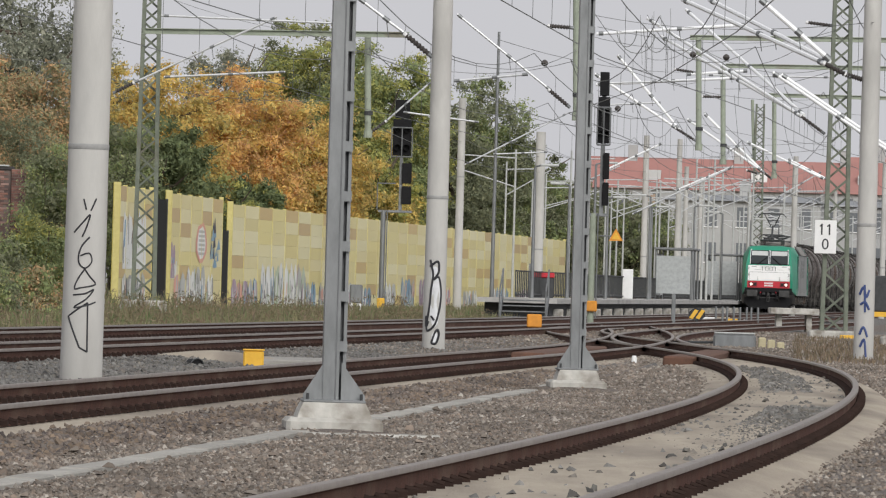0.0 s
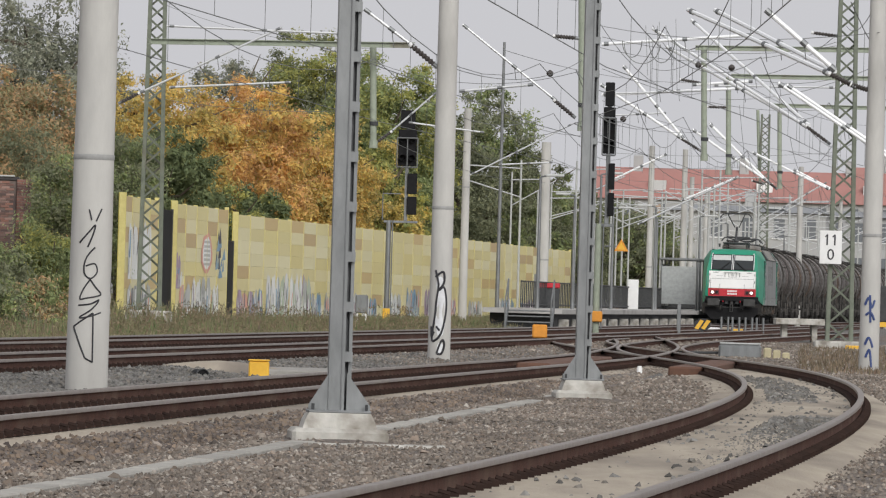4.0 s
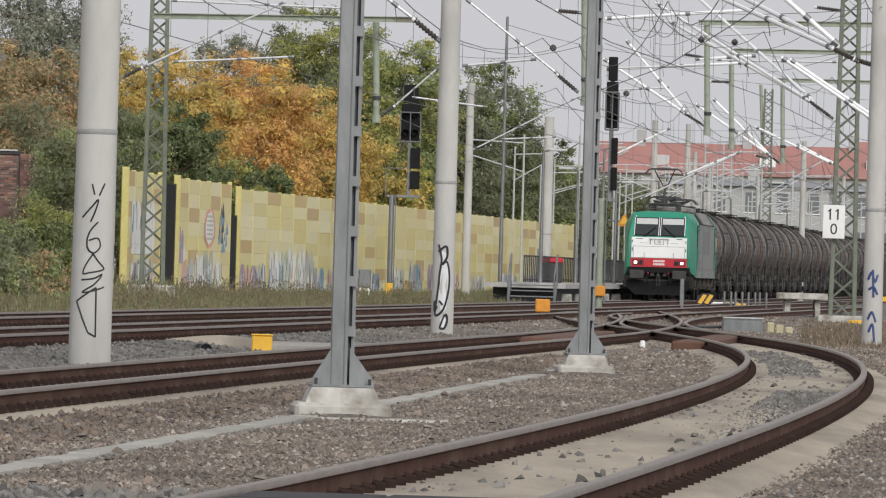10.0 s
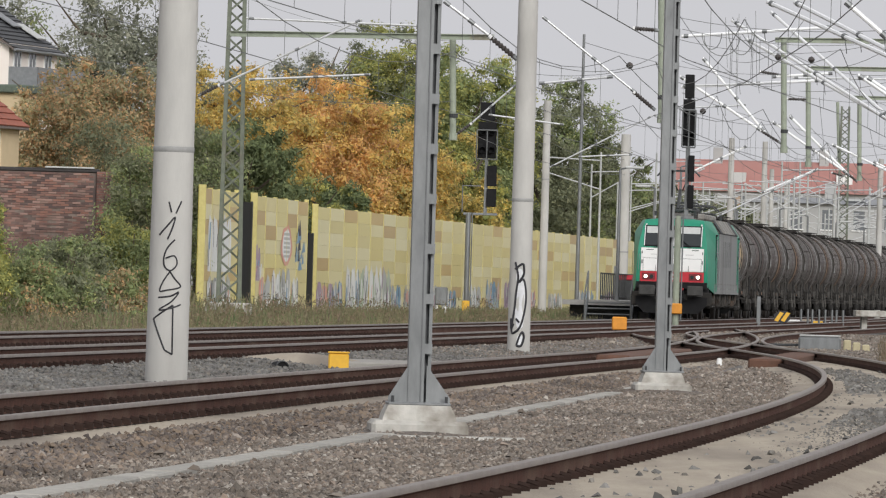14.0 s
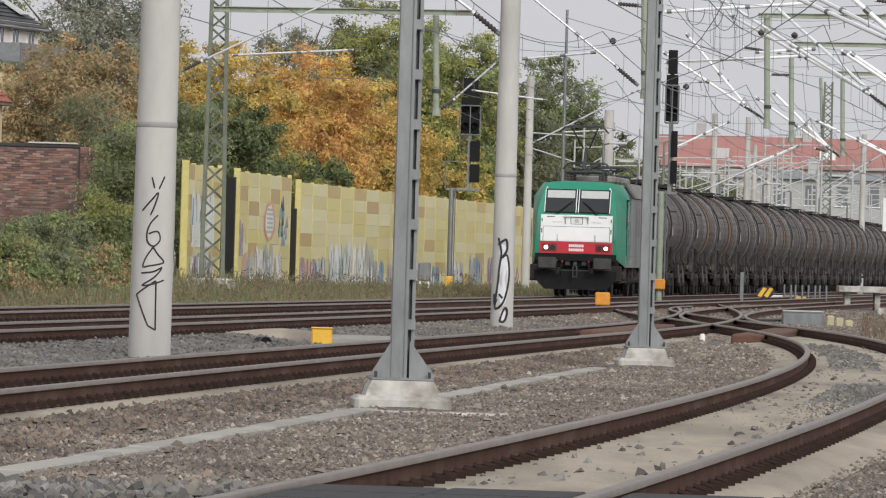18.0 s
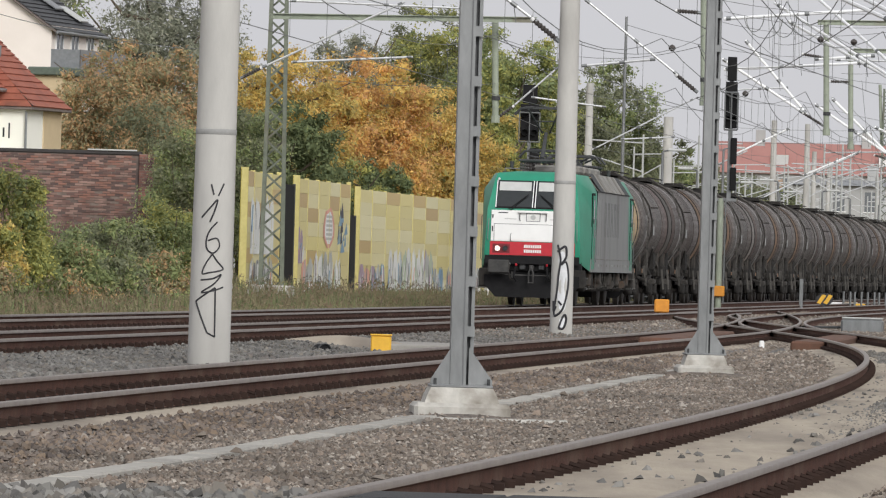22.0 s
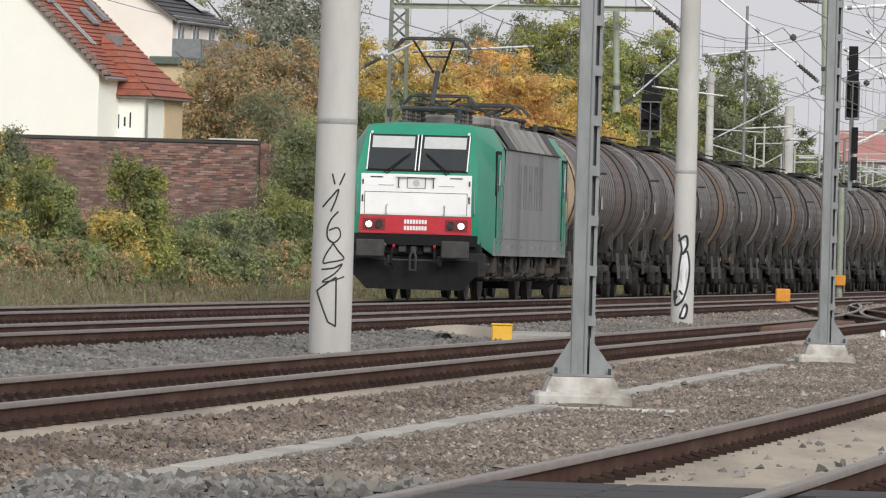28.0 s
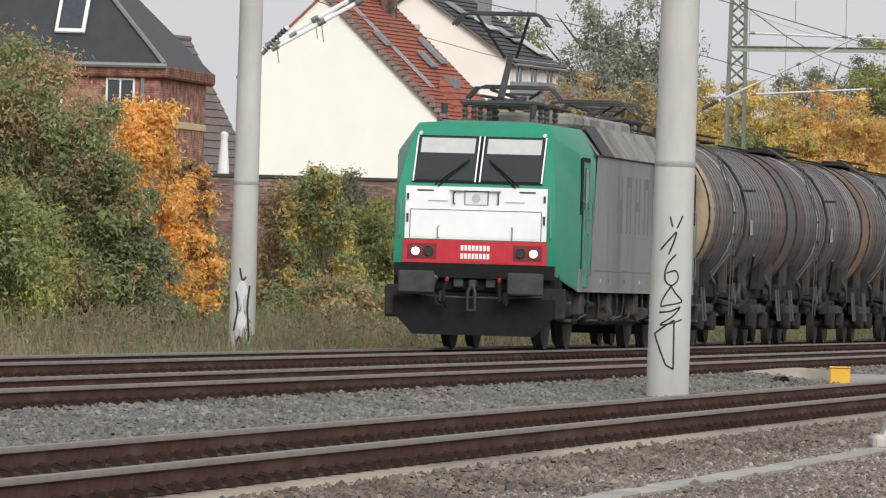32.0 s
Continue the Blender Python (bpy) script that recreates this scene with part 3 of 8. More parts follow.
def sprayed_figure(g, k, x0, length, z0, z1):
    """The tall panel piece: a red outline round white rows of lettering, and a blue shape beside it."""
    w = length * 0.5
    n = 14
    ring = [(x0 + w / 2 + w / 2 * math.cos(6.283 * i / n) * k.uniform(0.9, 1.1), (z0 + z1) / 2 + (z1 - z0) / 2 * math.sin(6.283 * i / n) * k.uniform(0.92, 1.08)) for i in range(n)]
    g.add([(px, -0.0605, pz) for px, pz in ring], [tuple(range(n))], 3)
    g.add([(x0 + w / 2 + (px - x0 - w / 2) * 0.72, -0.0613, (z0 + z1) / 2 + (pz - (z0 + z1) / 2) * 0.8) for px, pz in ring], [tuple(range(n))], 0)
    for r in range(6):
        z = z0 + (z1 - z0) * (0.2 + 0.11 * r)
        g.add([(x0 + w * 0.25, -0.0620, z), (x0 + w * 0.78, -0.0620, z), (x0 + w * 0.78, -0.0620, z + 0.09), (x0 + w * 0.25, -0.0620, z + 0.09)], [(0, 1, 2, 3)], 6)
    for i in range(16):
        px, pz = x0 + length * k.uniform(0.62, 0.95), z0 + (z1 - z0) * k.uniform(-0.15, 0.75)
        h, q = k.uniform(0.3, 0.7), k.uniform(0.5, 1.3)
        g.add([(px, -0.0608 - i * 0.0003, pz), (px + q, -0.0608 - i * 0.0003, pz + 0.05), (px + q * 0.6, -0.0608 - i * 0.0003, pz + h)], [(0, 1, 2)], 1 if i % 3 else 5)


def barrier(name, a, b, cols, rows, height, label, pieces):
    a, b = Vector((*a, -0.25)), Vector((*b, -0.25))
    d = (b - a)
    length = d.length
    turn = math.degrees(math.atan2(d.y, d.x))
    w = thing(name, Matrix.Translation(a) @ pose(0, 0, 0, 0, 0, turn), label, "noise barrier", "noise barriers")
    cw, rh = length / cols, (height - 0.3) / rows
    me = Geo().box(0.06, -0.05, 0.003, cw - 0.06, 0.05, rh - 0.003).mesh("panel", TILE)
    for c in range(cols):
        for r in range(rows):
            o = new("panel", me)
            o.parent = w
            o.matrix_basis = pose(c * cw, random.uniform(-0.006, 0.006), 0.3 + r * rh)
    part("plinth", Geo().box(0, -0.09, -0.3, length, 0.09, 0.3, 0.02), FOOTING, w)
    for c in range(cols + 1):
        end = c in (0, cols)
        part("post", Geo().box(c * cw - 0.05, -0.07 if c == 0 else -0.065, 0, c * cw + 0.05, 0.09, height + (0.10 if end else 0.035), 0.012), POST if c == 0 else GRAVELPOST, w)
        if c == 0:
            part("post_flange", Geo().box(-0.12, -0.155, 0, -0.05, -0.125, height + 0.1, 0.006).box(-0.12, -0.125, 0, -0.10, 0.06, height + 0.1), GRAVELPOST, w)
    g = Geo()
    k = random.Random(cols)
    for x0, ln, hh, zb, cols_ in pieces:
        (spray_piece if cols_ else sprayed_figure)(*((g, k, x0, ln, hh, zb, cols_) if cols_ else (g, k, x0, ln, zb, hh)))
    tagged(part("graffiti", g, SPRAY, w, "faded many-coloured graffiti"), kind="stuff")
    return w


GRAVELPOST = mat("pale_yellow_post", (0.62, 0.55, 0.22), (0.52, 0.45, 0.17), 0.6, bump=0.1)
barrier("noise_barrier", (-7.35, 319), (8.35, 503), 36, 8, 4.15, "long noise barrier of patchwork yellow panels with graffiti",
        [(0.8, 4, 1.3, 0.1, (2, 3, 2)), (5, 5.5, 1.35, 0.1, (1, 1, 2, 6)), (11.5, 8.5, 1.95, 0.1, (0, 0, 0, 4)), (20.5, 8.5, 1.95, 0.1, (0, 0, 4, 6)), (29.5, 4, 1.3, 0.1, (1, 6)), (35, 6, 1.3, 0.1, (2, 3, 6)), (41.5, 8, 1.35, 0.1, (6, 0, 2)), (52, 7, 1.2, 0.1, (0, 1)), (62, 9, 1.35, 0.1, (0, 6, 0)), (74, 7, 1.6, 0.1, (6, 1)), (84, 8, 1.6, 0.1, (6, 6, 2)), (95, 7, 1.2, 0.1, (2, 3)), (110, 9, 1.1, 0.1, (0, 6)), (128, 12, 1.3, 0.1, (0, 1, 0)), (146, 13, 1.2, 0.1, (2, 0)), (164, 10, 1.1, 0.1, (0, 3))])
barrier("noise_barrier", (-8.62, 284.5), (-7.27, 303.2), 5, 8, 4.15, "short noise barrier of yellow panels with graffiti", [(0.6, 1.6, 2.5, 1.3, (2, 6)), (2.2, 3.5, 1.5, 0.1, (3, 3, 6)), (6.2, 6.6, 1.75, 0.1, (0, 6, 0)), (13.4, 2.4, 1.5, 0.1, (0, 3)), (9.2, 8.0, 3.25, 1.85, ())])
barrier("noise_barrier", (-9.62, 264), (-8.93, 277), 4, 8, 4.15, "short yellow noise barrier behind a lattice mast", [(2.2, 8.5, 3.45, 1.55, (0, 0)), (2.2, 8.5, 1.5, 0.1, (6, 6, 0))])
# added black sheets with posts, for the deep foliage shade in the barrier gaps
for (xa, ya), (xb, yb), hgt in (((-8.93, 277.2), (-8.62, 284.3), 3.9), ((-7.27, 303.4), (-7.35, 318.8), 3.1)):
    gate = thing("service_gate", pose(xa, ya, -0.25, 0, 0, math.degrees(math.atan2(yb - ya, xb - xa))), "dark sheet standing in for the shade between two noise barriers", "gate", "barrier gates")
    span = math.hypot(xb - xa, yb - ya)
    part("shade_sheet", Geo().box(0.1, 0.02, 0.08, span - 0.1, 0.07, hgt, 0.01), BLACK, gate)
    for u in (0.05, span - 0.05):
        part("post", Geo().box(u - 0.04, -0.01, 0, u + 0.04, 0.08, hgt + 0.05, 0.01), DARKGREY, gate)

# ---- trees ----
BARK = mat("bark", (0.12, 0.095, 0.07), (0.07, 0.055, 0.042), 0.9, scale=3, fine=14, bump=0.6, stretch=(1, 1, 0.3))
# most leaf colours are lifted and greyed, so the air's haze sits in them
LEAF = {
    "green": island_mat("green_leaves", [(0.191, 0.243, 0.124), (0.308, 0.367, 0.151), (0.249, 0.303, 0.145), (0.452, 0.456, 0.182)], thin=0.42),
    "deep": island_mat("deep_green_leaves", [(0.125, 0.165, 0.082), (0.185, 0.225, 0.10), (0.14, 0.18, 0.088), (0.24, 0.27, 0.11)], thin=0.35),
    "vivid": island_mat("vivid_orange_leaves", [(0.88, 0.44, 0.10), (0.95, 0.58, 0.13), (0.78, 0.34, 0.09), (0.95, 0.68, 0.18), (0.62, 0.38, 0.11)], thin=0.42, slow=1.2),
    "dark": island_mat("dark_leaves", [(0.17, 0.195, 0.128), (0.26, 0.275, 0.162), (0.20, 0.225, 0.138), (0.34, 0.34, 0.195)], thin=0.42),
    "grey": island_mat("grey_green_leaves", [(0.235, 0.25, 0.19), (0.36, 0.37, 0.28), (0.20, 0.22, 0.165), (0.45, 0.44, 0.34)], thin=0.42),
    "orange": island_mat("orange_leaves", [(0.60, 0.33, 0.14), (0.79, 0.48, 0.15), (0.47, 0.27, 0.14), (0.89, 0.62, 0.18), (0.69, 0.38, 0.14), (0.83, 0.54, 0.15)], thin=0.42),
    "yellow": island_mat("yellow_leaves", [(0.734, 0.539, 0.139), (0.491, 0.408, 0.124), (0.873, 0.649, 0.172), (0.281, 0.279, 0.124), (0.768, 0.501, 0.139)], thin=0.42),
    "lime": island_mat("yellow_green_leaves", [(0.286, 0.321, 0.113), (0.457, 0.450, 0.130), (0.213, 0.264, 0.106), (0.627, 0.556, 0.135)], thin=0.42),
    "rust": island_mat("rusty_leaves", [(0.473, 0.309, 0.178), (0.654, 0.398, 0.186), (0.309, 0.278, 0.170), (0.398, 0.353, 0.178), (0.265, 0.293, 0.157)], thin=0.42),
    "red": island_mat("reddening_leaves", [(0.416, 0.184, 0.120), (0.265, 0.204, 0.120), (0.529, 0.287, 0.133), (0.209, 0.226, 0.116)], thin=0.42),
    "gold": island_mat("golden_leaves", [(0.73, 0.49, 0.12), (0.84, 0.60, 0.15), (0.60, 0.44, 0.13), (0.69, 0.40, 0.12), (0.47, 0.44, 0.15), (0.79, 0.53, 0.12)], thin=0.42),
}


def leaves(rng, centre, radii, count, size, clumps, droop=0.0, bushy=False):
    """Small leaves on many flattened sprays, set out over a lobed, uneven crown with gaps between them."""
    radii = np.array(radii)
    a = rng.uniform(0, 2 * np.pi, clumps)
    z = rng.uniform(-1, 1, clumps)
    r = np.sqrt(1 - z * z)
    lobe = 1 + 0.16 * np.sin(3 * a + rng.uniform(0, 6)) + 0.12 * np.sin(5 * a + 4 * z + rng.uniform(0, 6)) + rng.normal(0, 0.07, clumps)
    reach = np.minimum(rng.uniform(0.12, 1.0, clumps) ** 0.42 * lobe * 0.93, 1.0)
    cc = np.stack([r * np.cos(a), r * np.sin(a), z], 1) * reach[:, None]
    cr = rng.uniform(0.10, 0.21, clumps)
    if bushy:
        r = np.sqrt(rng.uniform(0, 1, clumps)) * (1.08 - 0.30 * (z + 1))
        cc = np.stack([r * np.cos(a), r * np.sin(a), z * np.minimum(1, lobe)], 1)
        cr = rng.uniform(0.14, 0.34, clumps)
    cc, cr = cc * radii, cr * radii.mean()
    which = rng.integers(0, clumps, count)
    d = rng.normal(size=(count, 3))
    d /= np.linalg.norm(d, axis=1)[:, None]
    inner = rng.uniform(0, 1, count) < 0.15
    reach = np.where(inner, rng.uniform(0.0, 0.55, count), rng.uniform(0.25, 1.2, count) ** 0.6)
    pos = cc[which] + d * (cr[which] * reach)[:, None] * np.array([1.0, 1.0, 0.62])
    pos = pos + np.array(centre)
    pos[:, 2] -= droop * rng.uniform(0, 1, count) ** 2
    pos[:, 2] = np.maximum(pos[:, 2], 0.04)
    nrm = d + rng.normal(size=(count, 3)) * 0.7 + np.array([0, 0, 0.35])
    nrm /= np.linalg.norm(nrm, axis=1)[:, None]
    t = np.cross(nrm, rng.normal(size=(count, 3)))
    t /= np.linalg.norm(t, axis=1)[:, None]
    b = np.cross(nrm, t)
    s = (size * rng.uniform(0.6, 1.4, count) * np.where(inner, 1.9, 1.0))[:, None]
    q = np.stack([pos - t * s * 0.6 - b * s * 0.12, pos + b * s * 0.40, pos + t * s * 0.65 - b * s * 0.16], 1)
    return q.reshape(-1, 3)


def tri_mesh(name, v, material):
    """A mesh of loose triangles from rows of three corners each."""
    n = len(v) // 3
    me = bpy.data.meshes.new(name)
    me.vertices.add(n * 3)
    me.vertices.foreach_set("co", np.ascontiguousarray(v, dtype=np.float32).ravel())
    me.loops.add(n * 3)
    me.loops.foreach_set("vertex_index", np.arange(n * 3, dtype=np.int32))
    me.polygons.add(n)
    me.polygons.foreach_set("loop_start", np.arange(0, n * 3, 3, dtype=np.int32))
    me.materials.append(material)
    me.update(calc_edges=True)
    return me


def leaf_mesh(name, arrays, material):
    return tri_mesh(name, np.concatenate(arrays), material)


def tree(x, y, height, width, colour, label, seed, trunk=0.25, low=0.25, count=9000, size=0.34, droop=0.0, name="tree", second=None, category="tree"):
    rng = np.random.default_rng(seed)
    t = thing(name, pose(x, y, -0.25), label, category, "trees behind the railway" if name == "tree" else "shrubs on the verge")
    g = Geo()
    fork = height * max(low, 0.12)
    if name == "tree":
        top = height * 0.82
        pts = [Vector((rng.normal() * 0.12 * k, rng.normal() * 0.12 * k, top * k / 6)) for k in range(7)]
        for k in range(6):
            g.cyl(pts[k], pts[k + 1], trunk * (1 - k / 6.6), trunk * (1 - (k + 1) / 6.6), 8, False)
        for k in range(11):
            p = pts[2].lerp(pts[6], rng.uniform(0, 1))
            a = rng.uniform(0, 6.28)
            r = width * rng.uniform(0.25, 0.46)
            e = p + Vector((math.cos(a) * r, math.sin(a) * r, height * rng.uniform(0.06, 0.2)))
            mid = p.lerp(e, 0.5) + Vector((0, 0, -0.04 * height))
            g.cyl(p, mid, trunk * 0.36, trunk * 0.22, 6, False)
            g.cyl(mid, e, trunk * 0.22, trunk * 0.06, 6, False)
    else:
        for k in range(9):
            a, r = rng.uniform(0, 6.28), rng.uniform(0.05, 0.3) * width
            e = Vector((math.cos(a) * r, math.sin(a) * r, height * rng.uniform(0.5, 0.9)))
            g.cyl((e.x * 0.15, e.y * 0.15, 0), e, 0.03, 0.008, 5, False)
        fork = 0.05 * height
    part("trunk" if name == "tree" else "stem", g, BARK, t, smooth=True)
    cz = (fork + height) / 2
    rad = (width / 2, width / 2, (height - fork) / 2)
    bushy = name != "tree"
    n = max(80, int(count / 150)) if bushy else max(120, int(count / 125))
    if second:
        me = leaf_mesh("crown", [leaves(rng, (0, 0, cz), rad, int(count * 0.62), size, int(n * 0.6), droop, bushy)], LEAF[colour])
        o = new("crown", me)
        o.parent = t
        me = leaf_mesh("crown", [leaves(rng, (0, 0, cz), rad, int(count * 0.38), size, int(n * 0.4), droop, bushy)], LEAF[second])
        o = new("crown", me)
        o.parent = t
    else:
        o = new("crown", leaf_mesh("crown", [leaves(rng, (0, 0, cz), rad, count, size, n, droop, bushy)], LEAF[colour]))
        o.parent = t
    return t


TREES = [
    # east, north, height, width, colours, label
    (-19.3, 395, 11.6, 9.0, "rust", "rust", "brownish autumn tree behind the brick wall"),
    (-21.6, 470, 19.0, 9.5, "grey", None, "tall thin-leaved grey-green birch"),
    (-13.6, 415, 11.8, 8.5, "yellow", "gold", "golden orange autumn maple"),
    (-9.5, 425, 12.0, 9.5, "orange", "gold", "full round orange autumn maple"),
    (-6.0, 430, 10.5, 7.5, "gold", "yellow", "yellow-orange half-bare autumn maple"),
    (-12.1, 365, 8.6, 6.6, "deep", "deep", "dark green rounded tree behind the barrier"),
    (-12.5, 500, 16.0, 8.0, "grey", None, "tall thin half-bare tree in the back row"),
    (-7.0, 505, 17.6, 9.0, "lime", "dark", "tall green tree in the back row"),
    (-2.6, 470, 15.0, 8.0, "green", "lime", "green tree turning yellow"),
    (-2.6, 440, 9.2, 5.5, "lime", "yellow", "yellow-green young tree by the signal"),
    (0.8, 520, 13.0, 7.0, "dark", None, "dark green tree by the signal"),
    (3.6, 545, 14.6, 8.0, "dark", "green", "dark pointed tree behind the barrier"),
    (7.0, 560, 11.0, 7.0, "dark", "green", "dark green tree near the platform"),
    (-28.5, 460, 17.0, 9.0, "grey", "green", "grey-green birch behind the houses"),
    (-16.5, 380, 6.2, 5.6, "deep", None, "dark undergrowth tree beside the brick wall"),
    (-8.2, 395, 6.6, 5.2, "deep", "lime", "low yellow-green tree behind the barrier"),
    (9.5, 600, 9.4, 7.0, "dark", "dark", "dark green tree behind the platform fence"),
    (14.5, 615, 8.4, 8.5, "dark", "green", "dark green trees behind the platform lamps"),
    (12.0, 640, 9.5, 9.0, "dark", "green", "dark trees behind the platform"),
    (16.5, 660, 8.5, 8.0, "dark", None, "dark trees at the platform's end"),
    (-19.0, 520, 14.0, 8.0, "dark", "grey", "dark tree in the back row"),
]
for i, (x, y, h, w, c, c2, lab) in enumerate(TREES):
    tree(x, y, h, w, c, lab, 100 + i, trunk=0.2 + h * 0.012, low=0.12, count=int((12000 + 380 * h * w) * (0.45 if "thin" in lab else 0.85 if y > 450 else 1.05)), size=0.17 if y > 450 else 0.155, second=c2, droop=1.2 if c == "grey" else 0.3)

# ---- the train ----
LOCOGREEN = mat("green_loco_paint", (0.022, 0.265, 0.165), (0.018, 0.215, 0.13), 0.42, scale=1.5, bump=0.05, stain=(0.03, 0.16, 0.10), stain_at=0.7, stain_scale=1.2)
LOCOGREY = mat("grey_loco_paint", (0.235, 0.242, 0.238), (0.185, 0.19, 0.188), 0.5, scale=1.2, fine=20, bump=0.06, stain=(0.12, 0.115, 0.11), stain_at=0.6, stain_scale=0.9, stretch=(1, 1, 0.3))
LOCOROOF = mat("roof_grey", (0.29, 0.285, 0.265), (0.19, 0.185, 0.17), 0.7, scale=2, bump=0.2, stain=(0.10, 0.08, 0.06), stain_at=0.58)
LOCOWHITE = mat("white_loco_paint", (0.86, 0.86, 0.85), (0.78, 0.78, 0.77), 0.42, scale=1.5, bump=0.03, stain=(0.52, 0.52, 0.51), stain_at=0.72)
LOCORED = mat("red_loco_paint", (0.52, 0.025, 0.04), (0.42, 0.02, 0.032), 0.45, bump=0.03)
UNDER = mat("grimy_underframe", (0.040, 0.038, 0.036), (0.018, 0.017, 0.0165), 0.9, spec=0.15, scale=5, fine=30, bump=0.4, stain=(0.055, 0.050, 0.045), stain_at=0.62, stain_scale=1.4)
GLASS = mat("cab_glass", (0.035, 0.04, 0.042), (0.03, 0.034, 0.036), 0.06, bump=0)
BLIND = mat("sun_blind", (0.52, 0.53, 0.52), (0.45, 0.46, 0.45), 0.7, bump=0)
DARKLETTER = mat("worn_dark_lettering", (0.155, 0.16, 0.16), (0.12, 0.125, 0.125), 0.6, bump=0)
GREYLETTER = mat("faded_lettering", (0.36, 0.365, 0.365), (0.29, 0.295, 0.295), 0.6, bump=0)
LAMP = glow("head_lamp", (1.0, 0.93, 0.78), 3.2)
TANK = mat("grimy_tank", (0.160, 0.151, 0.145), (0.073, 0.069, 0.066), 0.5, scale=1.4, fine=18, bump=0.15, stain=(0.172, 0.128, 0.104), stain_at=0.57, stain_scale=0.45, stretch=(1, 1.6, 0.28), pieces=0.32)
TANK2 = mat("brown_tank", (0.131, 0.104, 0.096), (0.072, 0.056, 0.052), 0.5, scale=1.4, fine=18, bump=0.15, stain=(0.166, 0.160, 0.159), stain_at=0.54, stain_scale=0.45, stretch=(1, 1.6, 0.28), pieces=0.32)
TANKRED = mat("rust_red_tank_course", (0.14, 0.088, 0.078), (0.085, 0.055, 0.05), 0.55, scale=1.4, fine=18, bump=0.15, stain=(0.10, 0.09, 0.085), stain_at=0.56, stain_scale=0.5, stretch=(1, 1.6, 0.28), pieces=0.2)
TANKGREY = mat("worn_silver_tank_course", (0.205, 0.20, 0.197), (0.11, 0.106, 0.103), 0.45, scale=1.4, fine=18, bump=0.15, stain=(0.13, 0.10, 0.085), stain_at=0.55, stain_scale=0.5, stretch=(1, 1.6, 0.28), pieces=0.2)
CAPOLD = mat("rusty_brown_tank_end", (0.27, 0.175, 0.115), (0.17, 0.11, 0.08), 0.7, scale=1.3, bump=0.15, stain=(0.09, 0.07, 0.055), stain_at=0.55, stain_scale=0.8)
CAP = mat("rusty_tan_tank_end", (0.46, 0.36, 0.235), (0.34, 0.25, 0.155), 0.7, scale=1.3, bump=0.15, stain=(0.10, 0.075, 0.055), stain_at=0.6, stain_scale=0.8)
DUSTY = mat("dusty_underframe", (0.082, 0.076, 0.07), (0.036, 0.034, 0.032), 0.9, spec=0.15, scale=4, fine=25, bump=0.3, stain=(0.13, 0.085, 0.06), stain_at=0.64, stain_scale=1.6)
RING = mat("dark_ring_steel", (0.077, 0.068, 0.063), (0.045, 0.041, 0.038), 0.7, scale=2, bump=0.1, stain=(0.144, 0.108, 0.090), stain_at=0.62)
WHEEL = mat("wheel_steel", (0.055, 0.048, 0.043), (0.03, 0.027, 0.025), 0.6, 0.3, bump=0.1)
LADDER = mat("dirty_ladder_steel", (0.095, 0.088, 0.08), (0.055, 0.052, 0.048), 0.7, bump=0.1)
BUFFER = mat("greasy_buffer_steel", (0.070, 0.069, 0.066), (0.035, 0.035, 0.035), 0.55, 0.3, scale=6, bump=0.1)
TANPLATE = mat("faded_hazard_plate", (0.42, 0.28, 0.2), (0.3, 0.18, 0.12), 0.7, bump=0)
LAMPFRAME = mat("shaded_red_lamp_frame", (0.20, 0.02, 0.026), (0.14, 0.014, 0.02), 0.5, bump=0)
TRAIN = []


def wheelset(parent, y, r, wheels):
    a = new("wheelset")
    a.parent = parent
    a.matrix_basis = pose(0, y, r)
    part("axle", Geo().cyl((-0.95, 0, 0), (0.95, 0, 0), 0.085, n=12), WHEEL, a, smooth=True)
    for s in (-1, 1):
        g = Geo().lathe((s * 0.68, 0, 0), (s * 0.82, 0, 0), [(0, r + 0.028), (0.2, r + 0.028), (0.25, r), (1, r - 0.008)], 28)
        g.lathe((s * 0.82, 0, 0), (s * 0.835, 0, 0), [(0, r - 0.06), (1, r - 0.09)], 28)
        g.cyl((s * 0.82, 0, 0), (s * 0.9, 0, 0), 0.13, 0.1, 14)
        part("wheel", g, WHEEL, a, smooth=True)
    wheels.append((a, y, r))


def front_y(z):
    """How far forward the cab's face stands at a height."""
    if z < 2.64:
        return 9.0 - 0.05 * (z - 1.36) / 1.28
    return 8.95 - 0.5 * (z - 2.64) / 0.78


def face_panel(name, x0, x1, z0, z1, lift, material, parent, label=""):
    """A flat panel that lies on the cab's face."""
    ya, yb = front_y(z0), front_y(z1)
    vs = []
    for k in (-0.03, lift):
        vs += [(x0, ya + k, z0), (x1, ya + k, z0), (x1, yb + k, z1), (x0, yb + k, z1)]
    g = Geo().add(vs, [(0, 1, 2, 3), (7, 6, 5, 4), (0, 4, 5, 1), (1, 5, 6, 2), (2, 6, 7, 3), (3, 7, 4, 0)])
    return part(name, g, material, parent, label)


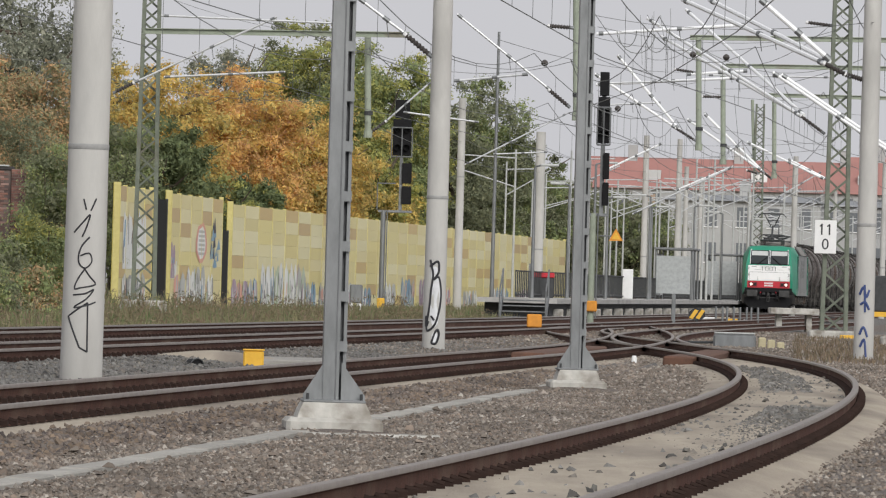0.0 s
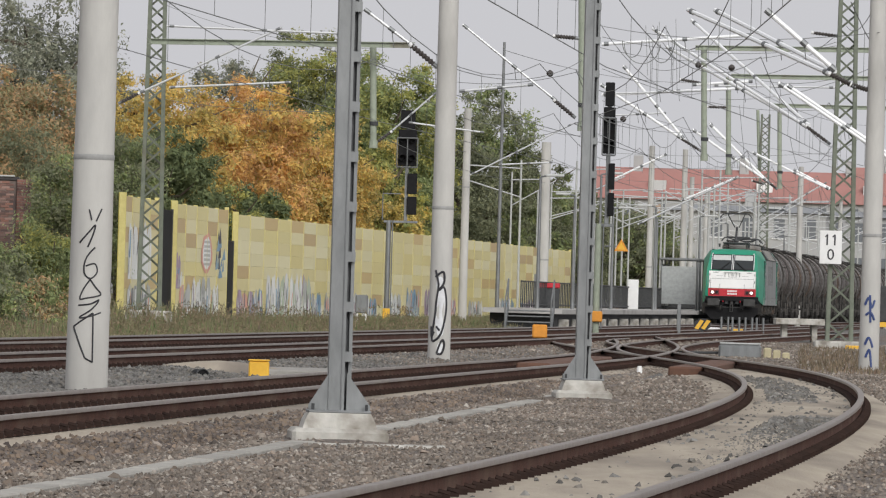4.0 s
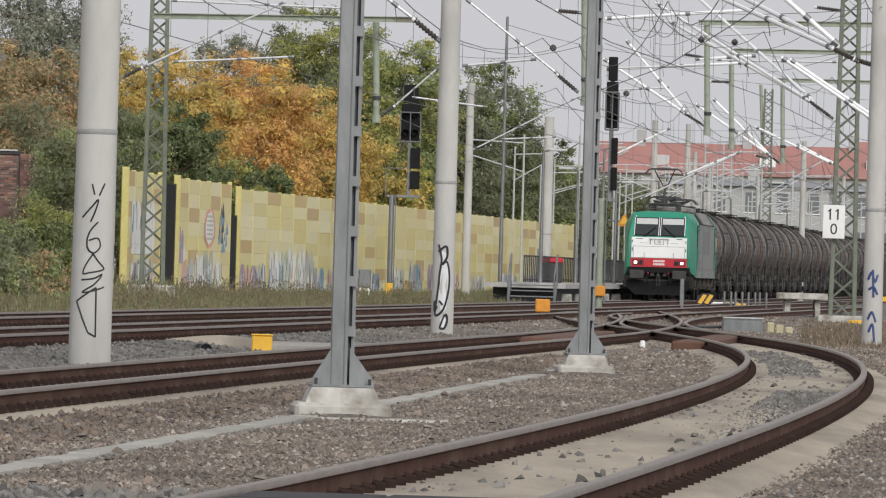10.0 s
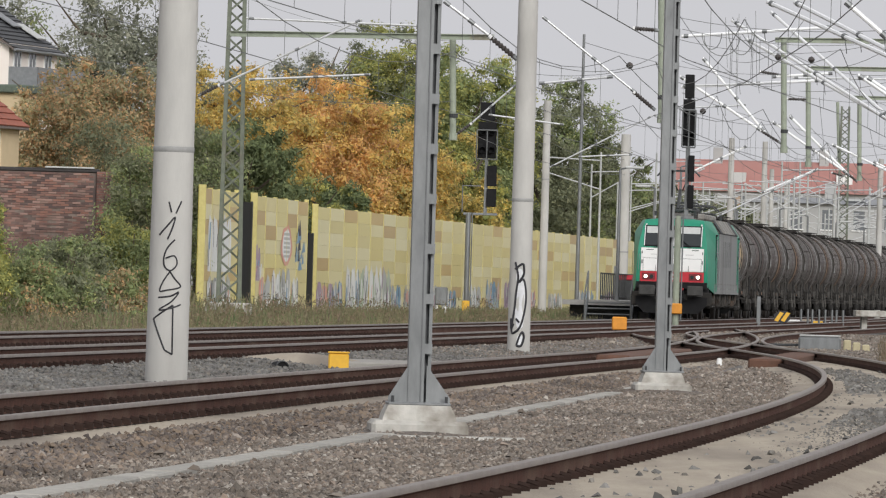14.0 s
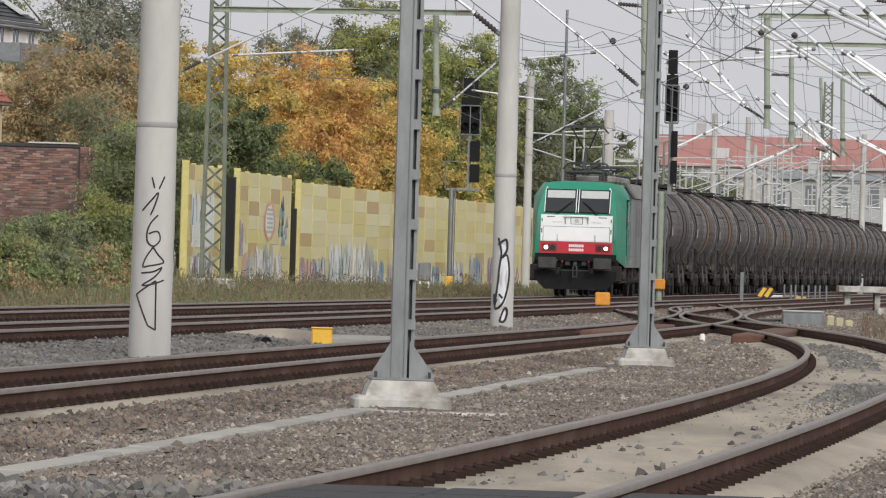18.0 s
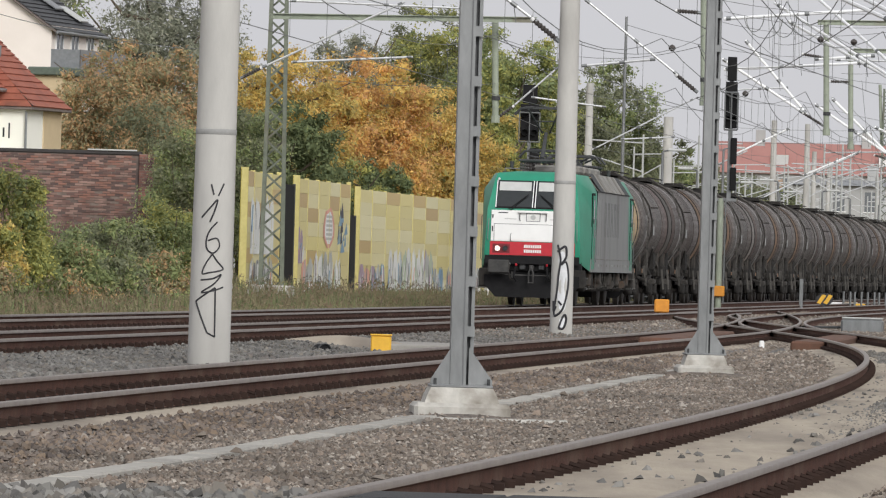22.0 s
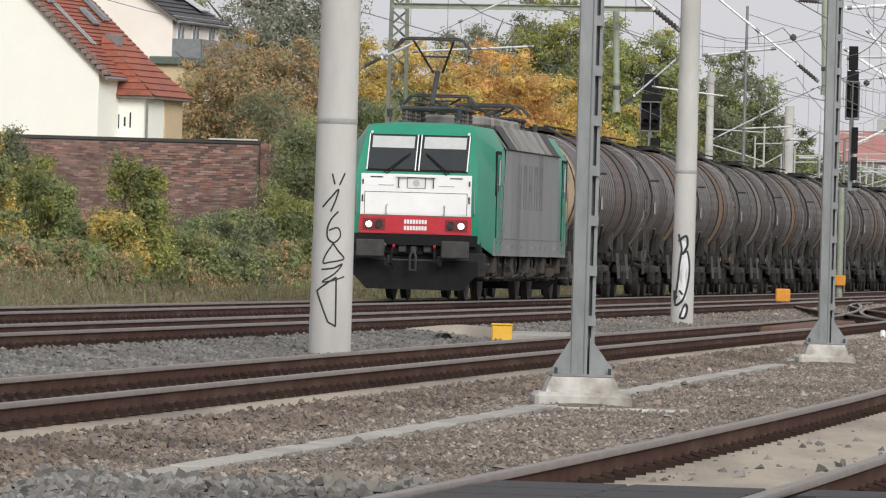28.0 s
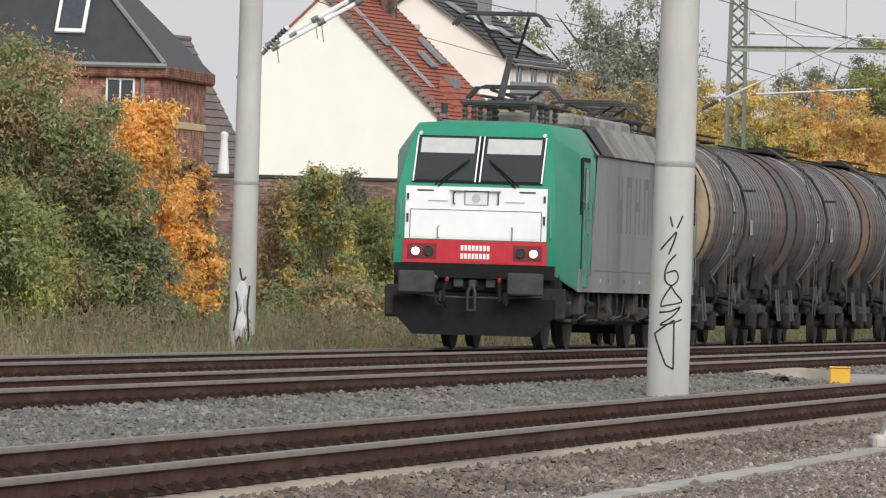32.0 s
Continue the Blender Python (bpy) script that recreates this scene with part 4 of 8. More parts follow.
def locomotive():
    loco = thing("locomotive", pose(0, 0, 0), "green and grey electric locomotive with a white and red front", "locomotive")
    # body shell, lofted from end to end
    ring = [(1.28, 1.2), (1.31, 1.36), (1.25, 2.64), (1.11, 3.42), (1.06, 3.60), (0.6, 3.645)]
    side = [(1.47, 0.98), (1.485, 1.36), (1.485, 2.64), (1.47, 3.16), (1.2, 3.60), (0.6, 3.67)]
    mid = [(1.485, 0.98), (1.49, 1.36), (1.49, 2.64), (1.49, 3.18), (1.20, 3.56), (0.6, 3.63)]
    for e in (1, -1):
        secs = []
        for prof, ys in ((ring, [8.95, 9.0, 8.95, 8.45, 8.28, 8.2]), (side, [7.75, 7.75, 7.75, 7.7, 7.5, 7.4]), (side, [6.25, 6.2, 5.85, 5.7, 5.6, 5.6])):
            secs.append([(s * x, e * y, z) for s in (1,) for (x, z), y in zip(prof, ys)] + [(-x, e * y, z) for (x, z), y in zip(reversed(prof), reversed(ys))])
        g = Geo()
        n = len(secs[0])
        for k in range(3):
            g.v += secs[k]
        for k in range(2):
            g.f += [(k * n + i, k * n + i + 1, (k + 1) * n + i + 1, (k + 1) * n + i) for i in range(n - 1)]
        for i in range(5):
            g.f.append((i, n - 1 - i, n - 2 - i, i + 1))
        g.m = [0] * len(g.f)
        part("cab", g, LOCOGREEN, loco, "green painted cab", True)
    g = Geo()
    secs = []
    for y in (5.5, 3, 0, -3, -5.5):
        k = 1 if y > 0 else -1
        yy = [y, y, y, y, y, y] if abs(y) < 5 else [k * 6.25, k * 6.2, k * 5.85, k * 5.7, k * 5.6, k * 5.6]
        secs.append([(x, b, z) for (x, z), b in zip(mid, yy)] + [(-x, b, z) for (x, z), b in zip(reversed(mid), reversed(yy))])
    n = len(secs[0])
    for s in secs:
        g.v += s
    for k in range(4):
        for i in range(n - 1):
            g.f.append((k * n + i, k * n + i + 1, (k + 1) * n + i + 1, (k + 1) * n + i))
            g.m.append(1 if i in (3, 4, 5, 6, 7) else 0)
    part("body", g, [LOCOGREY, LOCOROOF], loco, "grey painted body side")
    for s in (-1, 1):
        part("sill", Geo().box(s * 1.47, -7.6, 0.96, s * 1.498, 7.6, 1.31, 0.006), LOCOGREY, loco)
        part("sill_edge", Geo().box(s * 1.47, -7.6, 1.31, s * 1.503, 7.6, 1.325), LOCOROOF, loco)
        part("roof_gutter", Geo().box(s * 1.47, -6.0, 3.17, s * 1.512, 6.0, 3.20), DARKGREY, loco)
        for y in (7.0, -7.0):
            k = 1 if y > 0 else -1
            part("door_recess", Geo().box(s * 1.474, y - 0.40, 1.0, s * 1.494, y + 0.40, 3.12, 0.004), BLACK, loco)
            part("cab_door", Geo().box(s * 1.475, y - 0.34 * 1, 1.04, s * 1.50, y + 0.34, 3.05, 0.01), LOCOGREEN, loco)
            part("door_window", Geo().box(s * 1.495, y - 0.2, 2.3, s * 1.512, y + 0.2, 2.95, 0.004), GLASS, loco)
            part("side_window", Geo().box(s * 1.478, y + k * 0.46, 2.2, s * 1.497, y + k * 0.62, 3.1, 0.004), BLACK, loco)
            part("door_handle", Geo().box(s * 1.50, y - k * 0.26, 1.9, s * 1.525, y - k * 0.2, 2.12, 0.006), GALV, loco)
            for dy in (-0.42, 0.42):
                part("grab_rail", Geo().tube([(s * 1.49, y + dy, 1.2), (s * 1.55, y + dy, 1.25), (s * 1.55, y + dy, 2.4), (s * 1.49, y + dy, 2.45)], 0.010), GALV, loco)
        for k in range(7):
            part("roof_grille", Geo().box(-0.30, -0.7, -0.012, 0.30, 0.7, 0.004, at=Matrix.Translation((s * 1.345, 4.6 - k * 1.55, 3.425)) @ pose(0, 0, 0, 0, s * 55, 0) @ pose(0, 0, 0.02)), DARKGREY if k in (0, 6) else LOCOROOF, loco)
        # faded company letters on the side, as plain bars
        for k in range(5):
            y0 = 2.4 - k * 1.15
            for a, b, c, d in ((0.0, 0.14, 1.95, 2.9), (0.5, 0.64, 1.95, 2.9), (0.14, 0.5, 2.72, 2.9) if k % 2 else (0.14, 0.5, 2.34, 2.5)):
                part("lettering", Geo().box(s * 1.4875, y0 + a, c, s * 1.4945, y0 + b, d), DARKLETTER, loco)
        for y0, y1 in ((5.0, 5.6), (4.2, 4.9)):
            part("side_hatch", Geo().box(s * 1.485, y0, 1.42, s * 1.4935, y1, 3.0, 0.004), LOCOGREY, loco)
        for y in range(-7, 8):
            part("rivet_plate", Geo().box(s * 1.495, y - 0.07, 1.12, s * 1.503, y + 0.07, 1.18), BLIND if y % 5 == 0 else LOCOROOF, loco)
    for e in (1, -1):
        f = new("cab_front")
        f.parent = loco
        f.matrix_basis = pose(0, 0, 0, 0, 0, 0 if e == 1 else 180)
        face_panel("white_panel", -1.14, 1.14, 1.74, 2.58, 0.022, LOCOWHITE, f, "white painted front panel")
        face_panel("white_hatch", -1.05, 1.05, 1.77, 2.2, 0.034, LOCOWHITE, f)
        for s in (-1, 1):
            face_panel("vent_slot", s * 0.82 - 0.13, s * 0.82 + 0.13, 2.50, 2.525, 0.03, DARKGREY, f)
            face_panel("faint_writing", s * 0.62 - 0.16, s * 0.62 + 0.16, 2.34, 2.355, 0.03, GREYLETTER, f)
            part("panel_handle", Geo().tube([(s * 0.58, 9.0, 1.95), (s * 0.6, 9.06, 1.93), (s * 0.6, 9.06, 1.77), (s * 0.58, 8.99, 1.75)], 0.009), GALV, f)
            part("edge_hinge", Geo().box(s * 1.1 - 0.015, 8.97, 2.0, s * 1.1 + 0.015, 9.02, 2.14).box(s * 1.1 - 0.015, 8.95, 2.36, s * 1.1 + 0.015, 9.01, 2.46), DARKGREY, f)
            part("marker_lamp", Geo().cyl((s * 1.0, 8.44, 3.44), (s * 1.0, 8.5, 3.43), 0.03, n=10), WHITE, f)
            part("beam_bracket", Geo().box(s * 0.52 - 0.05, 8.86, 0.74, s * 0.52 + 0.05, 8.98, 0.92, 0.01), BUFFER, f)
            part("side_step", Geo().box(s * 1.38 - 0.1, 8.3, 0.48, s * 1.38 + 0.1, 8.62, 0.52).box(s * 1.38 - 0.1, 8.3, 0.76, s * 1.38 + 0.1, 8.62, 0.80), BUFFER, f)
        face_panel("red_band", -1.16, 1.16, 1.36, 1.725, 0.024, LOCORED, f, "red painted band")
        face_panel("number_field", -0.52, 0.52, 1.38, 1.71, 0.032, LOCORED, f)
        for z in (1.565, 1.435):
            for q in range(8):
                face_panel("number_bar", -0.24 + q * 0.06, -0.195 + q * 0.06, z, z + 0.085, 0.038, WHITE, f)
        face_panel("lower_lip", -1.29, 1.29, 1.13, 1.352, 0.012, BLACK, f)
        part("apron", Geo().box(-1.33, 8.3, 0.7, 1.33, 8.78, 1.35, 0.04), BLACK, f, "black lower front")
        face_panel("window_frame", -1.05, 1.05, 2.635, 3.40, 0.014, BLACK, f)
        for a, b in ((-1.01, -0.06), (0.06, 1.01)):
            face_panel("windscreen", a, b, 2.68, 3.385, 0.022, GLASS, f)
            face_panel("sun_blind", a + 0.04, b - 0.04, 3.12, 3.36, 0.026, BLIND, f, "lowered pale sun blind")
            face_panel("window_trim", a - 0.035, a - 0.012, 2.66, 3.40, 0.028, ALU, f)
            face_panel("window_trim", b + 0.012, b + 0.035, 2.66, 3.40, 0.028, ALU, f)
        for s in (-1, 1):
            part("wiper", Geo().tube([(s * 0.62, 9.0, 2.58), (s * 0.16, 8.78, 3.02)], 0.014).tube([(s * 0.68, 9.0, 2.6), (s * 0.22, 8.8, 2.98)], 0.01), BLACK, f)
            face_panel("lamp_housing", s * 0.85 - 0.235, s * 0.85 + 0.235, 1.415, 1.665, 0.029, LAMPFRAME, f)
            face_panel("lamp_plate", s * 0.85 - 0.20, s * 0.85 + 0.20, 1.445, 1.635, 0.034, LAMPFRAME, f)
            part("tail_bezel", Geo().lathe((s * 0.74, 8.99, 1.54), (s * 0.74, 9.052, 1.54), [(0, 0.088), (1, 0.082)], 18, caps=False), GALV, f)
            part("head_lamp", Geo().cyl((s * 0.95, 9.0, 1.54), (s * 0.95, 9.06, 1.54), 0.062, n=18), LAMP, f, "lit round head lamp")
            part("tail_lamp", Geo().cyl((s * 0.74, 9.0, 1.54), (s * 0.74, 9.055, 1.54), 0.066, n=18), GLASS, f)
            part("lamp_bezel", Geo().lathe((s * 0.95, 8.99, 1.54), (s * 0.95, 9.05, 1.54), [(0, 0.085), (1, 0.085)], 18, caps=False), GALV, f)
            part("buffer_casing", Geo().cyl((s * 0.875, 8.85, 1.05), (s * 0.875, 9.2, 1.05), 0.15, n=16), UNDER, f)
            part("buffer_head", Geo().box(s * 0.875 - 0.29, 9.33, 0.87, s * 0.875 + 0.29, 9.41, 1.23, 0.05), BUFFER, f, "dull rectangular buffer head")
            part("buffer_stem", Geo().cyl((s * 0.875, 9.2, 1.05), (s * 0.875, 9.34, 1.05), 0.09, n=12), UNDER, f)
            part("brake_hose", Geo().tube([(s * 0.42, 9.05, 1.1), (s * 0.44, 9.22, 0.98), (s * 0.46, 9.26, 0.78), (s * 0.4, 9.18, 0.66)], 0.03), BLACK, f)
            part("hose_tap", Geo().cyl((s * 0.42, 9.06, 1.12), (s * 0.42, 9.13, 1.08), 0.028, n=8), LOCORED, f)
            part("guard_iron", Geo().box(s * 1.2 - 0.25, 8.7, 0.5, s * 1.2 + 0.25, 8.9, 1.0, 0.03), UNDER, f)
            part("handrail", Geo().tube([(s * 1.2, 9.02, 1.75), (s * 1.22, 9.08, 1.8), (s * 1.2, 9.05, 2.35)], 0.010), GALV, f)
            part("roof_horn", Geo().cyl((s * 0.72, 7.9, 3.76), (s * 0.72, 7.9, 3.93), 0.045, 0.06, n=10), DARKGREY, f)
        part("emblem_frame", Geo().box(-0.2, 8.955, 2.28, 0.2, 8.99, 2.52, 0.01), GALV, f)
        part("emblem", Geo().box(-0.175, 8.985, 2.3, 0.175, 9.0, 2.5), WHITE, f)
        part("emblem_lamp", Geo().cyl((0, 8.99, 2.4), (0, 9.015, 2.4), 0.07, n=16), BLIND, f)
        face_panel("panel_seam", -1.06, 1.06, 2.2, 2.212, 0.036, DARKGREY, f)
        for s in (-1, 1):
            face_panel("panel_seam", s * 1.055 - 0.006, s * 1.055 + 0.006, 1.75, 2.21, 0.036, DARKGREY, f)
            part("front_handle", Geo().tube([(s * 0.34, 8.95, 2.5), (s * 0.36, 9.04, 2.48), (s * 0.36, 9.04, 2.32), (s * 0.34, 8.95, 2.3)], 0.012), DARKGREY, f)
            part("end_cock", Geo().cyl((s * 0.62, 9.0, 1.12), (s * 0.62, 9.12, 1.12), 0.045, n=8), GALV, f)
            part("air_hose", Geo().tube([(s * 0.6, 9.1, 1.12), (s * 0.62, 9.24, 0.95), (s * 0.56, 9.24, 0.72), (s * 0.5, 9.15, 0.68)], 0.024), UNDER, f)
            part("jumper_box", Geo().box(s * 0.26 - 0.08, 8.86, 0.98, s * 0.26 + 0.08, 8.95, 1.2, 0.015), DARKGREY, f)
        part("step_bar", Geo().box(-0.4, 8.98, 2.52, 0.4, 9.06, 2.56), LOCOWHITE, f)
        part("beam_pipe", Geo().tube([(-1.1, 8.9, 0.86), (-0.5, 8.94, 0.82), (0.5, 8.94, 0.82), (1.1, 8.9, 0.86)], 0.022), BUFFER, f)
        part("buffer_beam", Geo().box(-1.3, 8.6, 0.92, 1.3, 8.86, 1.2, 0.03), BLACK, f)
        part("coupling_hook", Geo().box(-0.06, 8.9, 0.98, 0.06, 9.2, 1.1, 0.02).tube([(0, 9.18, 1.04), (0.06, 9.24, 0.9), (0.06, 9.24, 0.62), (-0.06, 9.24, 0.62), (-0.06, 9.24, 0.9), (0, 9.18, 1.04)], 0.028), BUFFER, f)
        g = Geo()
        out = [(-1.3, 0.82), (-1.3, 0.55), (-0.98, 0.22), (0.98, 0.22), (1.3, 0.55), (1.3, 0.82)]
        g.prism(out, -8.95, -8.85, at=pose(0, 0, 0, 90))
        part("snow_plough", g, BLACK, f, "black snow plough")
    wheels = []
    for by in (5.2, -5.2):
        b = new("bogie")
        b.parent = loco
        b.matrix_basis = pose(0, by, 0)
        for s in (-1, 1):
            g = Geo().box(s * 1.0 - 0.09, -1.9, 0.6, s * 1.0 + 0.09, 1.9, 0.9, 0.03).box(s * 1.0 - 0.1, -0.5, 0.42, s * 1.0 + 0.1, 0.5, 0.7, 0.03)
            part("bogie_frame", g, UNDER, b)
            for wy in (-1.3, 1.3):
                part("axle_box", Geo().box(s * 1.13 - 0.14, wy - 0.2, 0.42, s * 1.13 + 0.14, wy + 0.2, 0.82, 0.04), UNDER, b)
                for q in (-0.42, 0.42):
                    part("coil_spring", Geo().cyl((s * 1.13, wy + q, 0.55), (s * 1.13, wy + q, 0.98), 0.11, n=10), UNDER, b)
            part("damper", Geo().cyl((s * 1.25, -0.9, 0.75), (s * 1.25, 0.4, 0.82), 0.06, n=8), DARKGREY, b)
            part("sand_box", Geo().box(s * 1.22 - 0.14, 2.1, 0.55, s * 1.22 + 0.14, 2.55, 1.0, 0.03), UNDER, b)
        for wy in (-1.3, 1.3):
            wheelset(loco, by + wy, 0.625, wheels)
    part("transformer_box", Geo().box(-1.2, -2.3, 0.42, 1.2, 2.3, 0.96, 0.06), UNDER, loco)
    ru = random.Random(9)
    for s in (-1, 1):
        for k in range(13):
            y = -6.9 + 1.12 * k + ru.uniform(-0.2, 0.2)
            part("hanging_pipe", Geo().tube([(s * 1.36, y, 0.98), (s * 1.38, y + 0.04, 0.8), (s * 1.33, y + ru.uniform(-0.3, 0.3), ru.uniform(0.45, 0.62)), (s * 1.2, y + 0.2, 0.5)], 0.022), LADDER, loco)
            if k % 3 == 0:
                part("equipment_box", Geo().box(s * 1.34 - 0.1, y - 0.25, 0.58, s * 1.34 + 0.1, y + 0.2, 0.95, 0.03), DUSTY, loco)
            if k % 4 == 1:
                part("brake_cylinder", Geo().cyl((s * 1.36, y - 0.15, 0.62), (s * 1.36, y + 0.2, 0.62), 0.11, n=12), DUSTY, loco)
    # roof gear
    for k, y in enumerate((6.3, 4.6, -4.6, -6.3)):
        pg = new("pantograph")
        pg.parent = loco
        pg.matrix_basis = pose(0, y, 3.74)
        up = 0.84 if k == 0 else 0.1
        for s in (-0.55, 0.55):
            for q in (-0.5, 0.5):
                part("base_insulator", Geo().lathe((s, q, -0.05), (s, q, 0.2), [(i / 6, 0.035 if i % 2 else 0.055) for i in range(7)], 10), INSUL, pg)
        part("base_frame", Geo().tube([(-0.6, 0.6, 0.24), (0.6, 0.6, 0.24), (0.6, -0.6, 0.24), (-0.6, -0.6, 0.24), (-0.6, 0.6, 0.24)], 0.035).tube([(0, 0.6, 0.24), (0, -0.6, 0.24)], 0.06), DARKGREY, pg)
        kz = 0.3 + 0.85 * up
        ky, hy = -0.75, 0.25
        tz = 0.34 + 1.55 * up
        part("lower_arm", Geo().cyl((0, 0.35, 0.3), (0, ky * 0.9, kz), 0.06, 0.05, 8), DARKGREY, pg)
        part("upper_arm", Geo().tube([(-0.1, ky * 0.9, kz), (-0.42, hy, tz)], 0.026).tube([(0.1, ky * 0.9, kz), (0.42, hy, tz)], 0.026).tube([(-0.3, ky * 0.25, (kz + tz) / 2), (0.3, ky * 0.25, (kz + tz) / 2)], 0.02), DARKGREY, pg)
        part("collector_head", Geo().tube([(-0.78, hy, tz - 0.16), (-0.62, hy, tz + 0.02), (-0.5, hy, tz + 0.06), (0.5, hy, tz + 0.06), (0.62, hy, tz + 0.02), (0.78, hy, tz - 0.16)], 0.024).tube([(-0.78, hy + 0.35, tz - 0.16), (-0.62, hy + 0.35, tz + 0.02), (0.62, hy + 0.35, tz + 0.02), (0.78, hy + 0.35, tz - 0.16)], 0.024), DARKGREY, pg)
    for y in (3.0, 1.0, -1.0, -3.0):
        part("roof_box", Geo().box(-0.8, y - 0.7, 3.68, 0.8, y + 0.7, 3.9, 0.05), LOCOROOF, loco)
        part("roof_insulator", Geo().lathe((0.5, y + 0.85, 3.7), (0.5, y + 0.85, 4.1), [(i / 8, 0.05 if i % 2 else 0.09) for i in range(9)], 10), INSUL, loco)
    part("roof_conductor", Geo().tube([(0.5, 5.4, 4.12), (0.5, 2, 4.13), (0.5, -2, 4.13), (0.5, -5.4, 4.12)], 0.025), DARKGREY, loco)
    part("roof_hose", Geo().tube([(0.9, -4.0, 3.7), (0.95, -4.3, 3.98), (1.05, -4.8, 3.95), (1.15, -5.1, 3.6)], 0.05), mat("tan_hose", (0.4, 0.33, 0.24)), loco)
    return loco, wheels


def tank_wagon(tank_mat, label, cap):
    w = thing("tank_wagon", pose(0, 0, 0), label, "tank wagon", "tank wagons of the train")
    R, zc, L = 1.42, 2.42, 6.45
    g = Geo()
    cuts = (-L, -4.1, -1.9, 0.35, 2.6, 4.75, L)
    for i, (a, b) in enumerate(zip(cuts, cuts[1:])):
        r = R - 0.004 * (i % 2)
        part("barrel_course", Geo().lathe((0, a, zc), (0, b, zc), [(0, r), (1, r)], 40, caps=False), TANKRED if i == (0 if cap is CAP else 5) else TANKGREY if i == 3 and tank_mat is TANK else tank_mat, w, smooth=True)
        if i:
            part("weld_seam", Geo().lathe((0, a - 0.03, zc), (0, a + 0.03, zc), [(0, R), (0.3, R + 0.01), (0.7, R + 0.01), (1, R)], 36, caps=False), RING, w, smooth=True)
    k = -L + 0.55
    while k < L - 0.3:
        part("stiffening_ring", Geo().lathe((0, k - 0.025, zc), (0, k + 0.025, zc), [(0, R), (0.15, R + 0.008), (0.85, R + 0.008), (1, R)], 36, caps=False), RING, w, smooth=True)
        k += 0.5
    for s in (-1, 1):
        g = Geo().lathe((0, s * L, zc), (0, s * (L + 0.42), zc), [(0, R + 0.012), (0.12, R + 0.005), (0.35, R * 0.94), (0.6, R * 0.8), (0.82, R * 0.55), (1, R * 0.1)], 40)
        part("tank_end", g, cap, w, "dirty domed tank end", True)
        part("end_seam", Geo().lathe((0, s * (L - 0.05), zc), (0, s * (L + 0.03), zc), [(0, R), (0.2, R + 0.035), (0.8, R + 0.035), (1, R)], 36, caps=False), UNDER, w, smooth=True)
        part("buffer", Geo().cyl((-0.875, s * 6.9, 1.05), (-0.875, s * 7.22, 1.05), 0.11, n=10).cyl((-0.875, s * 7.2, 1.05), (-0.875, s * 7.25, 1.05), 0.22, n=14), UNDER, w)
        part("buffer", Geo().cyl((0.875, s * 6.9, 1.05), (0.875, s * 7.22, 1.05), 0.11, n=10).cyl((0.875, s * 7.2, 1.05), (0.875, s * 7.25, 1.05), 0.22, n=14), UNDER, w)
        part("headstock", Geo().box(-1.3, s * 6.85 - 0.1, 0.88, 1.3, s * 6.85 + 0.1, 1.2, 0.02), UNDER, w)
        part("sole_bar", Geo().box(s * 0.95 - 0.06, -6.85, 0.92, s * 0.95 + 0.06, 6.85, 1.18, 0.02), UNDER, w)
        part("side_ladder", Geo().tube([(s * 1.5, 3.6, 0.6), (s * 1.53, 3.6, 2.6), (s * 1.2, 3.6, 3.55), (s * 0.5, 3.6, 3.95)], 0.014).tube([(s * 1.5, 3.15, 0.6), (s * 1.53, 3.15, 2.6), (s * 1.2, 3.15, 3.55), (s * 0.5, 3.15, 3.95)], 0.014), LADDER, w)
        part("ladder_rungs", Geo().tube([(s * 1.51, 3.15, 0.9), (s * 1.51, 3.6, 0.9)], 0.018).tube([(s * 1.52, 3.15, 1.3), (s * 1.52, 3.6, 1.3)], 0.018).tube([(s * 1.52, 3.15, 1.7), (s * 1.52, 3.6, 1.7)], 0.018).tube([(s * 1.53, 3.15, 2.1), (s * 1.53, 3.6, 2.1)], 0.018).tube([(s * 1.53, 3.15, 2.5), (s * 1.53, 3.6, 2.5)], 0.018), UNDER, w)
        part("label_plate", Geo().box(s * (R + 0.01), -0.45, zc - 0.3, s * (R + 0.03), -0.15, zc - 0.02), GREYLETTER, w, "small pale data plate")
        part("drain_pipe", Geo().tube([(s * 1.2, -0.6, 1.2), (s * 1.35, -0.6, 0.9), (s * 1.3, 0.6, 0.75), (s * 0.8, 1.4, 0.95)], 0.05), UNDER, w)
        for e in (-1, 1):
            part("strut", Geo().tube([(s * 1.0, e * 4.0, 1.05), (s * 1.3, e * 2.0, 1.75)], 0.03), LADDER, w)
            part("hand_wheel", Geo().lathe((s * 1.2, e * 0.5, 1.0), (s * 1.26, e * 0.5, 1.0), [(0, 0.2), (1, 0.2)], 16, caps=False), LADDER, w)
            part("step_frame", Geo().tube([(s * 1.3, e * 6.3, 1.1), (s * 1.36, e * 6.3, 0.5), (s * 1.36, e * 5.9, 0.5), (s * 1.3, e * 5.9, 1.1)], 0.022), LADDER, w)
            part("spring_cover", Geo().box(s * 1.12 - 0.12, e * 4.25 - 0.5, 0.62, s * 1.12 + 0.12, e * 4.25 + 0.5, 0.8, 0.04), DUSTY, w)
        # hooped walkway frame over the barrel
        hoop = [(s * (R + 0.07) * math.cos(q), 1.1, zc + (R + 0.07) * math.sin(q)) for q in (-0.5, -0.2, 0.1, 0.4, 0.7, 1.0, 1.3)]
        part("hoop_rail", Geo().tube(hoop, 0.028), UNDER, w)
